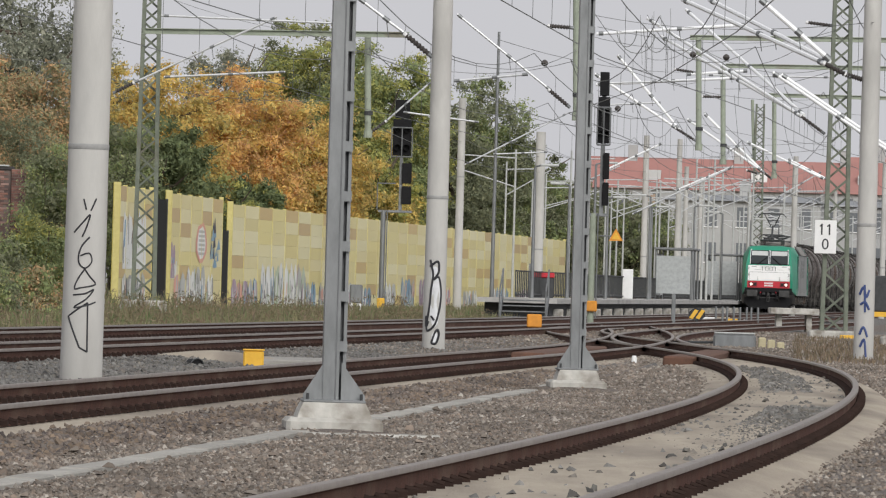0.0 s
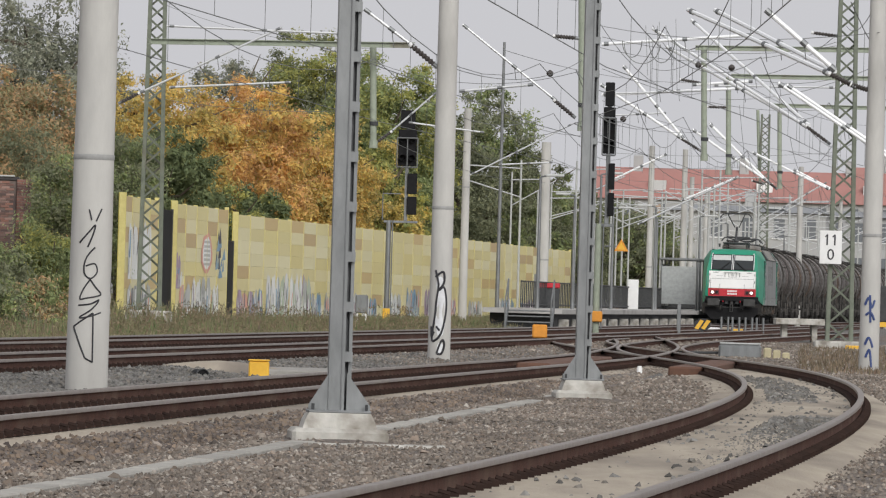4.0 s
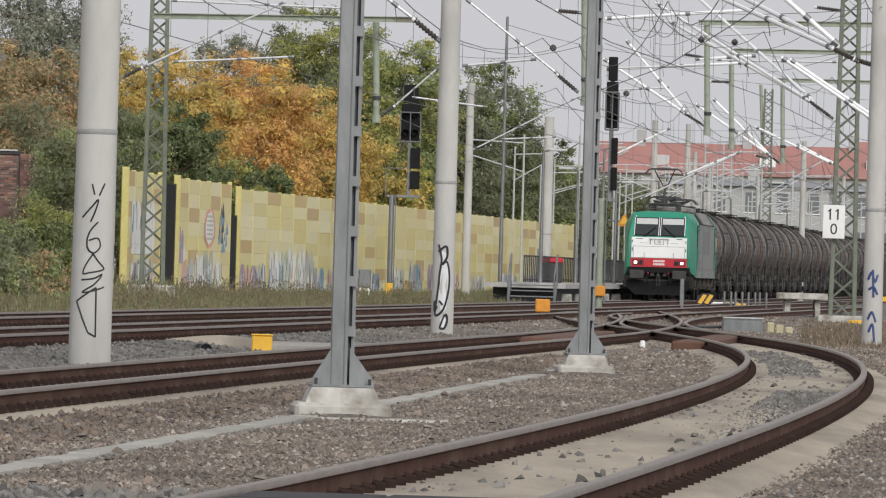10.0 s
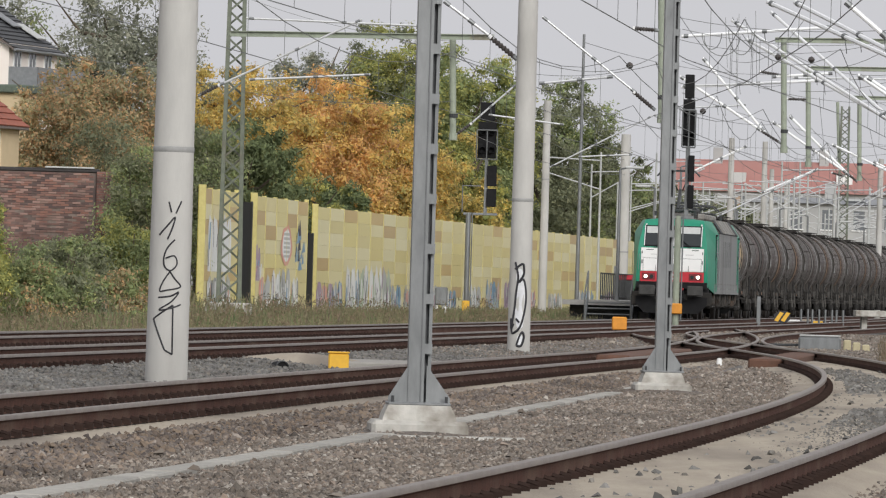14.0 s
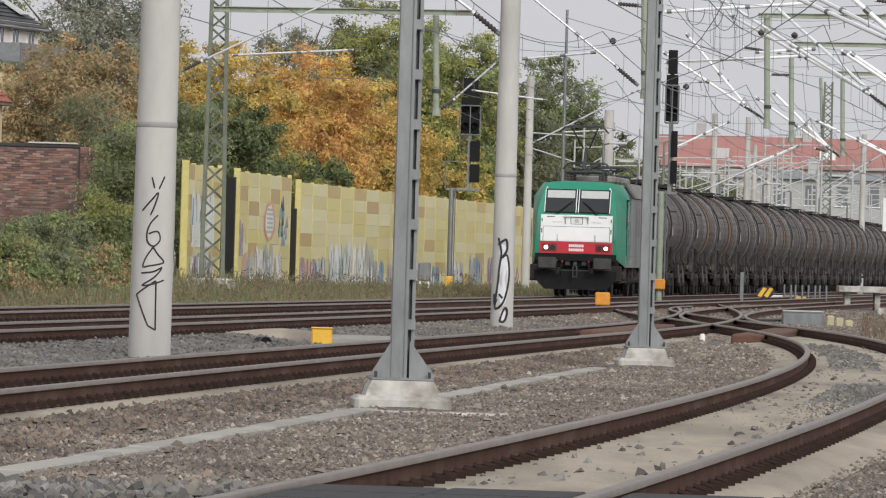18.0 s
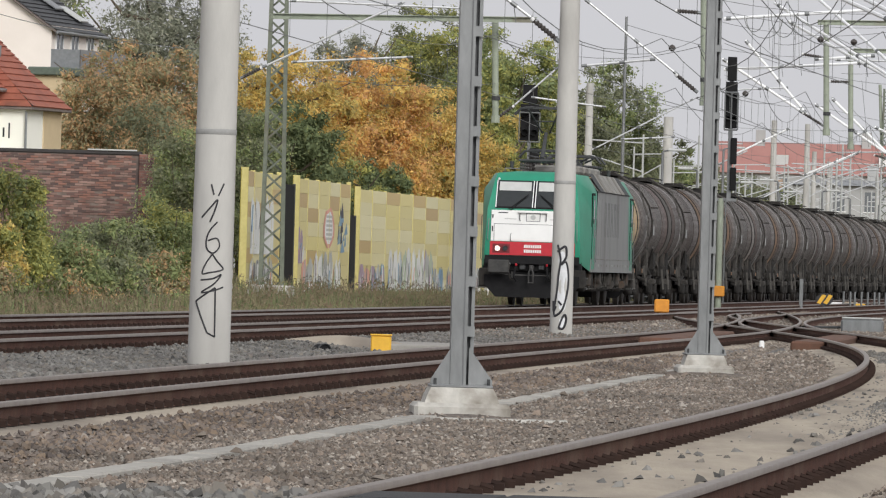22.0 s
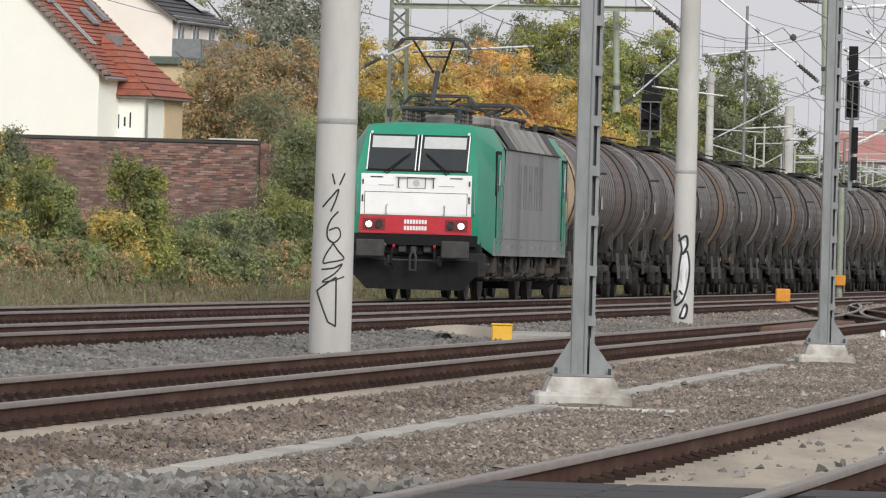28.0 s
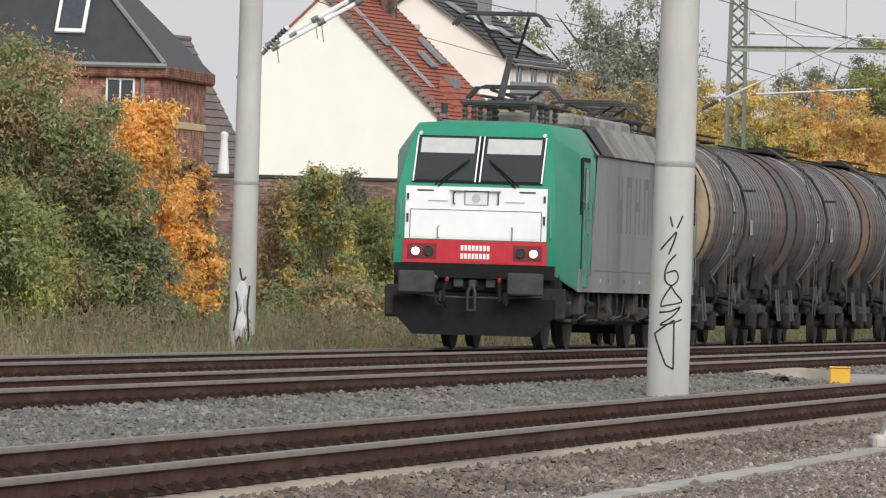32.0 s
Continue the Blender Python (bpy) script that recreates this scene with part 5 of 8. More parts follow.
        part("hoop_plate", Geo().box(s * (R + 0.02), 0.9, zc + 0.5, s * (R + 0.22), 1.3, zc + 0.54), UNDER, w)
        part("walkway_rail", Geo().tube([(s * 0.45, -2.6, 3.98), (s * 0.45, 4.0, 3.98)], 0.02), UNDER, w)
    part("rust_streak", Geo().lathe((0, 2.2, zc), (0, 2.5, zc), [(0, R + 0.010), (0.1, R + 0.016), (0.9, R + 0.016), (1, R + 0.010)], 36, caps=False), mat("pale_band", (0.52, 0.515, 0.51), (0.26, 0.25, 0.245), stain=(0.12, 0.1, 0.09), stain_at=0.62, stain_scale=1.1), w, "worn pale band", True)
    for y in (-4.5, 4.5):
        for s in (-1, 1):
            for dy in (-2.9, 2.9):
                part("support_plate", Geo().box(s * 1.10, y + (dy if y * dy < 0 else dy * 0.5) - 0.26, 1.02, s * 1.17, y + (dy if y * dy < 0 else dy * 0.5) + 0.26, 1.86, 0.015), DUSTY, w)
            part("hose", Geo().tube([(s * 1.05, y - 0.9, 1.5), (s * 1.2, y - 1.1, 1.2), (s * 1.18, y - 1.5, 0.9), (s * 1.05, y - 1.7, 0.7)], 0.03), LADDER, w)
            part("hazard_plate", Geo().box(s * 1.03, y * 0.35 - 0.25, 0.98, s * 1.05, y * 0.35 + 0.25, 1.1), TANPLATE, w)
            g = Geo().prism([(s * 0.62, 1.1), (s * 1.18, 1.1), (s * 1.18, 1.62), (s * 1.0, 1.46), (s * 0.8, 1.32)], -0.45, 0.45, at=pose(0, y, 0, 90))
            part("saddle", g, UNDER, w)
    part("centre_sill", Geo().box(-0.25, -6.8, 0.85, 0.25, 6.8, 1.12, 0.02), UNDER, w)
    part("walkway", Geo().box(-0.42, -2.6, 3.86, 0.42, 4.0, 3.9, 0.01), UNDER, w)
    part("manhole", Geo().cyl((0, 0, 3.78), (0, 0, 4.02), 0.32, n=18), UNDER, w)
    part("brake_box", Geo().box(-0.9, -1.6, 0.62, 0.9, -0.9, 0.95, 0.05), UNDER, w)
    part("air_tank", Geo().cyl((-0.4, 0.2, 0.75), (-0.4, 1.4, 0.75), 0.2, n=12), UNDER, w)
    part("air_tank", Geo().cyl((0.5, 1.6, 0.78), (0.5, 2.4, 0.78), 0.17, n=12), UNDER, w)
    wheels = []
    for by in (4.25, -4.25):
        b = new("bogie")
        b.parent = w
        b.matrix_basis = pose(0, by, 0)
        for s in (-1, 1):
            g = Geo().box(s * 1.0 - 0.07, -1.4, 0.62, s * 1.0 + 0.07, 1.4, 0.82, 0.02).box(s * 1.0 - 0.08, -0.45, 0.5, s * 1.0 + 0.08, 0.45, 0.92, 0.03)
            part("bogie_frame", g, UNDER, b)
            for wy in (-0.9, 0.9):
                part("axle_box", Geo().box(s * 1.1 - 0.12, wy - 0.17, 0.32, s * 1.1 + 0.12, wy + 0.17, 0.66, 0.03).cyl((s * 1.12, wy + 0.3, 0.4), (s * 1.12, wy + 0.3, 0.66), 0.085, n=8).cyl((s * 1.12, wy - 0.3, 0.4), (s * 1.12, wy - 0.3, 0.66), 0.085, n=8), UNDER, b)
        for wy in (-0.9, 0.9):
            wheelset(w, by + wy, 0.46, wheels)
    return w, wheels


loco, loco_wheels = locomotive()
TRAIN.append((loco, 9.0))
first_wagon, first_wheels = tank_wagon(TANK, "grimy grey-brown ribbed tank wagon with a tan end", CAP)
part("tan_end_band", Geo().lathe((0, 5.55, 2.42), (0, 6.42, 2.42), [(0, 1.4285), (1, 1.4285)], 40, caps=False), CAP, first_wagon, "rusty tan end course", True)
TRAIN.append((first_wagon, 18.42 + 7.25))
wagon_a, wheels_a = tank_wagon(TANK, "grimy grey-brown ribbed tank wagon", CAPOLD)
wagon_b, wheels_b = tank_wagon(TANK2, "dark rusty brown ribbed tank wagon", TANK)
part("rusty_end_band", Geo().lathe((0, 5.75, 2.42), (0, 6.42, 2.42), [(0, 1.4285), (1, 1.4285)], 40, caps=False), CAPOLD, wagon_a, "rusty brown end course", True)
for k in range(1, 20):
    src = wagon_b if k % 3 == 1 else wagon_a
    w = src if k < 3 else copy_thing(src, pose(0, 0, 0))
    TRAIN.append((w, 18.42 + 7.25 + 14.5 * k))

# ---- signals ----
def light_signal(x, y, side, label, post_h, base_mat, k=1.0):
    s = thing("light_signal", pose(x, y, -0.25), label, "railway signal", "light signals")
    part("post", Geo().cyl((0, 0, 0), (0, 0, post_h), 0.11, n=12), GREENSTEEL if side < 0.3 else GALV, s, smooth=True)
    part("cable_box", Geo().box(-0.15, -0.18, 0, 0.15, 0.18, 0.72, 0.02) if k > 0.9 else Geo().box(-0.2, -0.25, 0.62, 0.2, 0.1, 0.96, 0.03), base_mat, s, "bright cable box at the foot")
    part("bracket", Geo().box(-0.9 * k + side, -0.08, post_h - 0.1, 0.5 * k + side, 0.08, post_h, 0.01), GALV, s)
    part("ladder_rail", Geo().tube([(0.16, -0.14, 0.4), (0.16, -0.14, post_h)], 0.025), GALV, s)
    part("head_post", Geo().box(side - 0.07, -0.06, post_h, side + 0.07, 0.06, post_h + 4.0, 0.01), GALV, s)
    for z0, z1, w, n in ((post_h + 2.25, post_h + 3.75, 0.38, "main_screen"), (post_h + 3.78, post_h + 4.55, 0.3, "top_screen"), (post_h + 1.1, post_h + 1.95, 0.2, "lower_screen"), (post_h + 0.25, post_h + 1.0, 0.2, "lower_screen")):
        o = 0.0 if w > 0.25 else 0.24 * k
        wide, w = w > 0.35, w * k
        part(n, Geo().box(side + o - w, -0.2, z0, side + o + w, -0.12, z1, 0.02), BLACK, s, "matt black signal screen")
        for dx in (-0.5, 0.5):
            for row in range(2):
                if wide:
                    part("lamp_hood", Geo().cyl((side + dx * w, -0.2, z0 + 0.35 + row * 0.75), (side + dx * w, -0.42, z0 + 0.33 + row * 0.75), 0.12 * k, 0.13 * k, 12, False), BLACK, s)
    for dx in (-0.42 * k, -0.0, 0.42 * k):
        part("guard_bar", Geo().tube([(side + dx, -0.46, post_h + 2.2), (side + dx, -0.46, post_h + 3.4)], 0.025), GALV, s)
    for z in (3.4, 2.2):
        part("guard_rail", Geo().tube([(side - 0.42 * k, -0.46, post_h + z), (side + 0.42 * k, -0.46, post_h + z)], 0.03), GALV, s)
    g = Geo().tube([(side - 0.95 * k, 0.1, post_h), (side - 0.95 * k, 0.1, post_h + 1.1), (side - 0.2, 0.1, post_h + 1.1)], 0.025)
    part("platform_rail", g, GALV, s)
    return s


light_signal(-1.70, 348.8, 0.68, "tall black light signal on a grey post before the barrier", 4.35, YELLOW)
light_signal(5.42, 272.7, 0.25, "black light signal on a green post between the tracks", 3.78, ORANGE, 0.5)

# ---- small things beside the tracks ----
b = thing("track_box", pose(-2.46, 125.0, -0.22), "yellow track connection box on a pale slab", "track box", "yellow track boxes")
part("case", Geo().box(-0.15, -0.12, 0.0, 0.15, 0.12, 0.25, 0.02), YELLOW, b)
part("lid", Geo().box(-0.16, -0.13, 0.25, 0.16, 0.13, 0.275, 0.008), YELLOW, b)
b = thing("track_box", pose(2.89, 217.4, -0.1), "orange track connection box on two short legs", "track box", "yellow track boxes")
part("case", Geo().box(-0.19, -0.15, 0.16, 0.19, 0.15, 0.5, 0.03), ORANGE, b)
for s in (-1, 1):
    part("leg", Geo().box(s * 0.09 - 0.03, -0.04, -0.25, s * 0.09 + 0.03, 0.04, 0.2), DARKGREY, b)
solid("concrete_slab", Geo().box(-2.6, 126.2, -0.3, -1.0, 131.0, -0.1, 0.02), mat("worn_slab", (0.34, 0.325, 0.30), (0.25, 0.24, 0.22), 0.9, scale=4), "pale flat concrete slab in the gravel", "slab", kind="structure")
solid("sand_heap", Geo().lathe((-3.1, 127.5, -0.3), (-3.1, 127.5, 0.0), [(0, 1.7), (0.5, 1.2), (0.8, 0.7), (0.95, 0.3), (1, 0.05)], 22), SAND, "low heap of pale sand", "sand", kind="structure")
p = thing("drain_pipe", pose(-3.24, 121.5, -0.165, 0, 0, 100), "dark open end of a buried drain pipe", "pipe")
part("pipe", Geo().lathe((-0.3, 0, 0), (0.3, 0, 0), [(0, 0.085), (1, 0.085)], 16), BLACK, p, smooth=True)
part("collar", Geo().lathe((-0.33, 0, 0), (-0.25, 0, 0), [(0, 0.085), (0, 0.098), (1, 0.098), (1, 0.085)], 16, caps=False), DARKGREY, p, "dark rim of the pipe", True)


def stripe_board(x, y):
    t = thing("stripe_marker", pose(x, y, 0.08), "yellow and black striped diamond marker on a stub", "marker")
    part("stub", Geo().cyl((0, 0, -0.35), (0, 0, 0.25), 0.05, n=8), DARKGREY, t)
    part("board", Geo().prism([(-0.29, 0.12), (-0.14, 0.02), (0.16, 0.02), (0.29, 0.14), (0.29, 0.32), (0.16, 0.44), (-0.1, 0.44), (-0.29, 0.3)], -0.05, 0.05, at=pose(0, 0, 0, 90)), INK, t)
    for a, b in ((-0.17, -0.04), (0.06, 0.19)):
        part("yellow_stripe", Geo().prism([(a - 0.1, 0.1), (b - 0.1, 0.05), (b + 0.1, 0.36), (a + 0.1, 0.4)], 0.051, 0.056, at=pose(0, 0, 0, 90)), YELLOW, t)


stripe_board(9.73, 300.0)


def point_machine(x, y):
    t = thing("point_machine", pose(x, y, -0.24, 0, 0, -4), "grey point machine with yellow junction boxes", "point machine")
    part("case", Geo().box(-0.5, -0.3, 0.02, 0.5, 0.3, 0.36, 0.05), GALV, t)
    part("lid", Geo().box(-0.48, -0.28, 0.36, 0.48, 0.28, 0.4, 0.015), mat("lid_grey", (0.5, 0.51, 0.5)), t)
    for k in range(3):
        part("junction_box", Geo().box(0.56 + k * 0.22, -0.15, 0.0, 0.74 + k * 0.22, 0.15, 0.3 - 0.05 * k, 0.03), mat("pale_yellow_box", (0.52, 0.46, 0.30)), t)
    part("drive_rod", Geo().cyl((-0.5, 0, 0.15), (-1.6, 0, 0.13), 0.03, n=8), DARKGREY, t)


point_machine(7.42, 200.6)
for x, y, w, d, z0, z1, m, lab in ((11.31, 334.7, 0.3, 0.2, -0.26, 0.12, WHITE, "small white cable cover"), (12.2, 343, 0.27, 0.2, -0.26, 0.12, SAND, "small cream cable cover"), (12.32, 336.0, 0.2, 0.14, -0.26, 0.08, YELLOW, "small yellow cable cover"),
                                   (13.6, 353, 0.2, 0.14, -0.26, 0.0, WHITE, "small pale cable cover"), (12.6, 249, 0.3, 0.2, -0.26, -0.05, YELLOW, "flat yellow cover by the lattice mast")):
    c = thing("cable_cover", pose(x, y, 0), lab, "cable cover", "cable covers")
    part("cover", Geo().box(-w, -d, z0, w, d, z1, 0.02), m, c)


def stop_marker(x, y, z):
    t = thing("clearance_marker", pose(x, y, z), "small white and red clearance post between tracks", "marker", "clearance posts")
    part("post", Geo().lathe((0, 0, -0.1), (0, 0, 0.13), [(0, 0.05), (0.8, 0.05), (1, 0.035)], 12), WHITE, t, smooth=True)
    part("red_band", Geo().lathe((0, 0, 0.0), (0, 0, 0.05), [(0, 0.046), (0.1, 0.049), (0.9, 0.049), (1, 0.046)], 12), LOCORED, t)


stop_marker(3.78, 150.0, -0.2)
stop_marker(3.9, 227.0, -0.2)

# rusty cover plates over the switch blades
for x, y, l in ((2.62, 157.0, 22.0), (5.2, 157.0, 20.0)):
    t = thing("switch_cover", pose(x, y, -0.12, 0, 0, -4), "long rust-brown steel cover of a switch", "switch cover", "switch covers")
    part("plate", Geo().box(-0.3, -l / 2, -0.1, 0.3, l / 2, 0.08, 0.03), mat("brown_cover", (0.15, 0.075, 0.05), (0.09, 0.05, 0.036), 0.9, bump=0.2), t)

# sand between the rails of the crossing
for x, y, a, b in ((5.5, 205, 0.5, 17), (2.45, 196, 0.55, 14)):
    pts = [(x + a * math.cos(i * 0.3927) * random.uniform(0.8, 1.1) + (b * math.sin(i * 0.3927)) * 0.03, y + b * math.sin(i * 0.3927), -0.27) for i in range(16)]
    solid("sand_patch", Geo().add([(x, y, -0.09)] + pts, [(0, 1 + i, 1 + (i + 1) % 16) for i in range(16)]), SAND, "patch of pale sand between the rails", "sand", kind="structure")

# concrete cable trough beside the nearest track
TROUGH = mat("trough_concrete", (0.40, 0.385, 0.35), (0.29, 0.275, 0.25), 0.9, scale=4, bump=0.3, stain=(0.24, 0.22, 0.2), pieces=0.12)


def trough_x(y):
    return -2.6 + (y - 53) * 0.0745 - 0.00005 * (y - 53) ** 2


tr = thing("cable_trough", pose(0, 0, 0), "line of pale concrete cable trough lids flush with the gravel", "cable trough", kind="structure")
lid = Geo().box(-0.11, 0.008, -0.06, 0.11, 0.992, 0.0, 0.012).mesh("trough_lid", TROUGH)
yy = 44.0
while yy < 122:
    if not 73.0 < yy < 75.6 and not 108.5 < yy < 112:
        o = new("trough_lid", lid)
        o.parent = tr
        o.matrix_basis = pose(trough_x(yy), yy, -0.222 + random.uniform(-0.006, 0.006), 0, 0, -4.2 + random.uniform(-0.4, 0.4))
    yy += 1.0
solid("footing_apron", Geo().box(-1.35, 73.6, -0.3, 0.2, 74.3, -0.235, 0.02), FOOTING, "thin pale concrete apron round a mast footing", "apron", kind="structure")

# rubber crossing panels near the camera
xp = thing("crossing_panels", pose(0, 0, 0), "black rubber level crossing panels between the rails", "level crossing", kind="structure")
pm = Geo().box(-0.335, -0.58, -0.14, 0.335, 0.58, -0.004, 0.02).mesh("rubber_panel", RUBBER)
for r in range(5):
    for c in range(2):
        yv = 40.4 - r * 1.18
        o = new("rubber_panel", pm)
        o.parent = xp
        o.matrix_basis = pose(near_line(yv) - 0.335 + c * 0.67, yv, -0.01, 0, 0, -5)
for c in range(4):
    o = new("rubber_panel", pm)
    o.parent = xp
    o.matrix_basis = pose(near_line(40.4) + 1.2 + 0.68 * (c % 2), 40.4 - 1.18 * (c // 2), -0.01, 0, 0, -5)
solid("timber_edge", Geo().box(-2.35, 46.6, -0.3, 0.35, 46.75, -0.195, 0.02), BLACK, "dark timber edging in the gravel", "edging", kind="structure")

# ---- platform beside the main track ----
PLATFORM = mat("platform_concrete", (0.45, 0.44, 0.42), (0.34, 0.33, 0.32), 0.9, bump=0.2, stain=(0.26, 0.25, 0.24))
solid("platform_base", strip(main_line, 317, 640, 6, [(-2.0, -0.3), (-2.0, 0.5), (-4.4, 0.5), (-4.4, -0.3)]), DARKGREY, "dark recessed base of the platform", "platform", kind="structure")
solid("platform_end", Geo().box(main_line(317) - 4.4, 316.9, -0.3, main_line(317) - 2.0, 317.0, 0.49), DARKGREY, "dark end of the platform base", "platform", kind="structure")
edge = Geo().box(main_line(316) - 4.6, 315.9, 0.5, main_line(316) - 1.62, 316.0, 0.68)
solid("platform_nosing", edge, PLATFORM, "pale end face of the platform slab", "platform", kind="structure")
solid("platform", strip(main_line, 316, 640, 6, [(-4.6, 0.5), (-1.62, 0.5), (-1.62, 0.68), (-4.6, 0.68), (-4.6, 0.5)]), PLATFORM, "grey concrete platform beside the main track", "platform", kind="structure")
blk = Geo().box(-0.2, -0.6, -0.28, 0.2, 0.6, 0.3, 0.03).mesh("platform_pier", FOOTING)
piers = thing("platform_footings", pose(0, 0, 0), "pale concrete footings under the platform edge", "footing", kind="structure")
for k in range(40):
    o = new("platform_pier", blk)
    o.parent = piers
    o.matrix_basis = pose(main_line(320 + 7.5 * k) - 1.85, 320 + 7.5 * k, 0)
st = thing("platform_steps", pose(main_line(312) - 2.6, 312.0, -0.25, 0, 0, -5), "short grey steel steps up to the platform's end", "steps")
for k in range(4):
    part("tread", Geo().box(-0.8, -0.2 + k * 0.3, 0.2 + k * 0.21, 0.8, 0.12 + k * 0.3, 0.25 + k * 0.21, 0.01), GALV, st)
for s in (-0.85, 0.85):
    part("stringer", Geo().prism([(-0.3, 0.0), (0.0, 0.0), (1.2, 0.85), (1.2, 1.02), (0.9, 1.02)], -0.03, 0.03, at=pose(s, 0, 0, 90, 0, 90)), GALV, st)
    part("handrail", Geo().tube([(s, -0.2, 0.1), (s, -0.2, 1.2), (s, 1.1, 2.0), (s, 1.1, 0.9)], 0.03), GALV, st)
fence = thing("platform_fence", pose(0, 0, 0), "black steel bar fence along the back of the platform", "fence")
g = Geo()
for y in range(330, 560, 1):
    x = main_line(y) - 4.2
    for k in range(5):
        g.box(x - 0.02, y + k * 0.2, 0.7, x + 0.02, y + k * 0.2 + 0.035, 1.75)
tagged(part("fence_bar", g, DARKGREY, fence), kind="stuff")
for z in (0.8, 1.72):
    part("fence_rail", Geo().tube([(main_line(330) - 4.2, 330, z), (main_line(560) - 4.2, 560, z)], 0.03), DARKGREY, fence)


def lamp_post(x, y, h, arm, label, base=0.68, r=0.07, lamp=True):
    t = thing("lamp_post", pose(x, y, base), label, "lamp post", "platform lamp posts")
    part("post", Geo().lathe((0, 0, 0), (0, 0, h), [(0, r * 1.25), (0.3, r), (1, r * 0.7)], 12), GALV, t, smooth=True)
    if lamp:
        part("arm", Geo().tube([(0, 0, h), (arm * 0.5, 0, h + 0.1), (arm, 0, h + 0.08)], 0.035), GALV, t)
        part("lantern", Geo().box(min(0, arm) + 0.2 * (arm > 0), -0.12, h + 0.02, max(0, arm) - 0.2 * (arm < 0), 0.12, h + 0.12, 0.03), BLIND, t)


for y, off, h, arm in ((322, -3.0, 5.0, 0.9), (345, -3.2, 4.6, -0.8), (352, -2.6, 5.6, 0.9), (372, -3.3, 4.4, 0.8), (396, -2.8, 4.8, -0.9), (408, -3.4, 4.4, 0.8), (436, -2.8, 4.8, 0.9), (470, -3.0, 4.8, -0.9), (505, -3.0, 4.8, 0.9), (545, -3.0, 4.8, 0.9)):
    lamp_post(main_line(y) + off, y, h, arm, "slim grey platform lamp post with a small lantern")
lamp_post(3.22, 394.7, 13.2, 0.0, "tall slim plain grey mast beyond the barrier", -0.25, 0.09, False)
t = thing("warning_sign", pose(8.08, 357.0, 3.15), "orange triangular warning sign on a grey arm", "sign")
part("triangle", Geo().prism([(-0.3, 0), (0.3, 0), (0, 0.52)], 0.0, 0.03, at=pose(0, 0, 0, 90)), ORANGE, t)
part("inner_field", Geo().prism([(-0.18, 0.07), (0.18, 0.07), (0, 0.38)], 0.031, 0.036, at=pose(0, 0, 0, 90)), YELLOW, t)
part("arm", Geo().tube([(-0.7, 0, 0.2), (0, 0, 0.2)], 0.03), GALV, t)
t = thing("notice_board", pose(main_line(400) - 4.0, 400.0, 0.68), "blank white notice board on the platform", "board")
part("board", Geo().box(-0.25, -0.05, 0.0, 0.25, 0.05, 1.4, 0.02), WHITE, t)


def shelter(y):
    x = main_line(y) - 3.3
    t = thing("platform_shelter", pose(x, y, 0.68, 0, 0, -5), "grey glazed platform shelter with slim posts", "shelter", "platform shelters")
    part("roof", Geo().box(-1.0, -3.2, 2.5, 1.0, 3.2, 2.62, 0.03), GALV, t)
    for sx in (-0.9, 0.9):
        for sy in (-3, 0, 3):
            part("post", Geo().cyl((sx, sy, 0), (sx, sy, 2.5), 0.05, n=8), GALV, t)
    part("back_panel", Geo().box(-0.92, -3, 0.2, -0.88, 3, 2.3), BLIND, t)
    part("end_panel", Geo().box(-0.9, -3.02, 0.3, 0.9, -2.98, 2.2), mat("shelter_panel", (0.42, 0.44, 0.44), bump=0), t)


shelter(430)
shelter(480)

# relay cabinets by the barrier's end
t = thing("relay_cabinet", pose(4.9, 345, -0.25), "dark relay cabinet with a red lid", "cabinet", "relay cabinets")
part("case", Geo().box(-0.42, -0.3, 0.35, 0.42, 0.3, 1.75, 0.03), DARKGREY, t)
part("lid", Geo().box(-0.46, -0.34, 1.75, 0.46, 0.34, 1.95, 0.03), LOCORED, t)
part("stand", Geo().box(-0.35, -0.25, 0, -0.25, 0.25, 0.35).box(0.25, -0.25, 0, 0.35, 0.25, 0.35), GALV, t)
t = thing("relay_cabinet", pose(-2.54, 326, -0.05), "small grey relay cabinet on legs in the grass", "cabinet", "relay cabinets")
part("case", Geo().box(-0.24, -0.2, 0.35, 0.24, 0.2, 1.05, 0.04), GALV, t)
part("stand", Geo().box(-0.2, -0.15, -0.2, -0.12, 0.15, 0.35).box(0.12, -0.15, -0.2, 0.2, 0.15, 0.35), WHITE, t)
for x, y, h in ((4.35, 343, 2.3), (4.6, 343.5, 0.95), (8.9, 300, 1.25)):
    t = thing("marker_post", pose(x, y, -0.25), "plain grey marker post beside the track", "post", "marker posts")
    part("post", Geo().box(-0.07, -0.05, 0, 0.07, 0.05, h, 0.015), GALV, t)
for k in range(8):
    x = 11.55 + (k % 4) * 0.22 + (k // 4) * 0.95 + (0.1 if k % 2 else 0)
    t = thing("short_post", pose(x, 333 + (k % 2) * 1.5, -0.25), "short white protective post beside the track", "post", "short white posts")
    part("post", Geo().cyl((0, 0, 0), (0, 0, 0.8), 0.045, n=10), GALV, t)
t = thing("service_ramp", pose(13.7, 312.5, -0.25), "concrete service ramp slab with steps beside it", "ramp")
part("slab", Geo().box(-0.9, -1.2, 0.62, 0.9, 1.2, 0.85, 0.02), FOOTING, t)
for s in (-0.55, 0.55):
    part("pier", Geo().box(s - 0.1, -0.8, -0.1, s + 0.1, 0.8, 0.62), FOOTING, t)
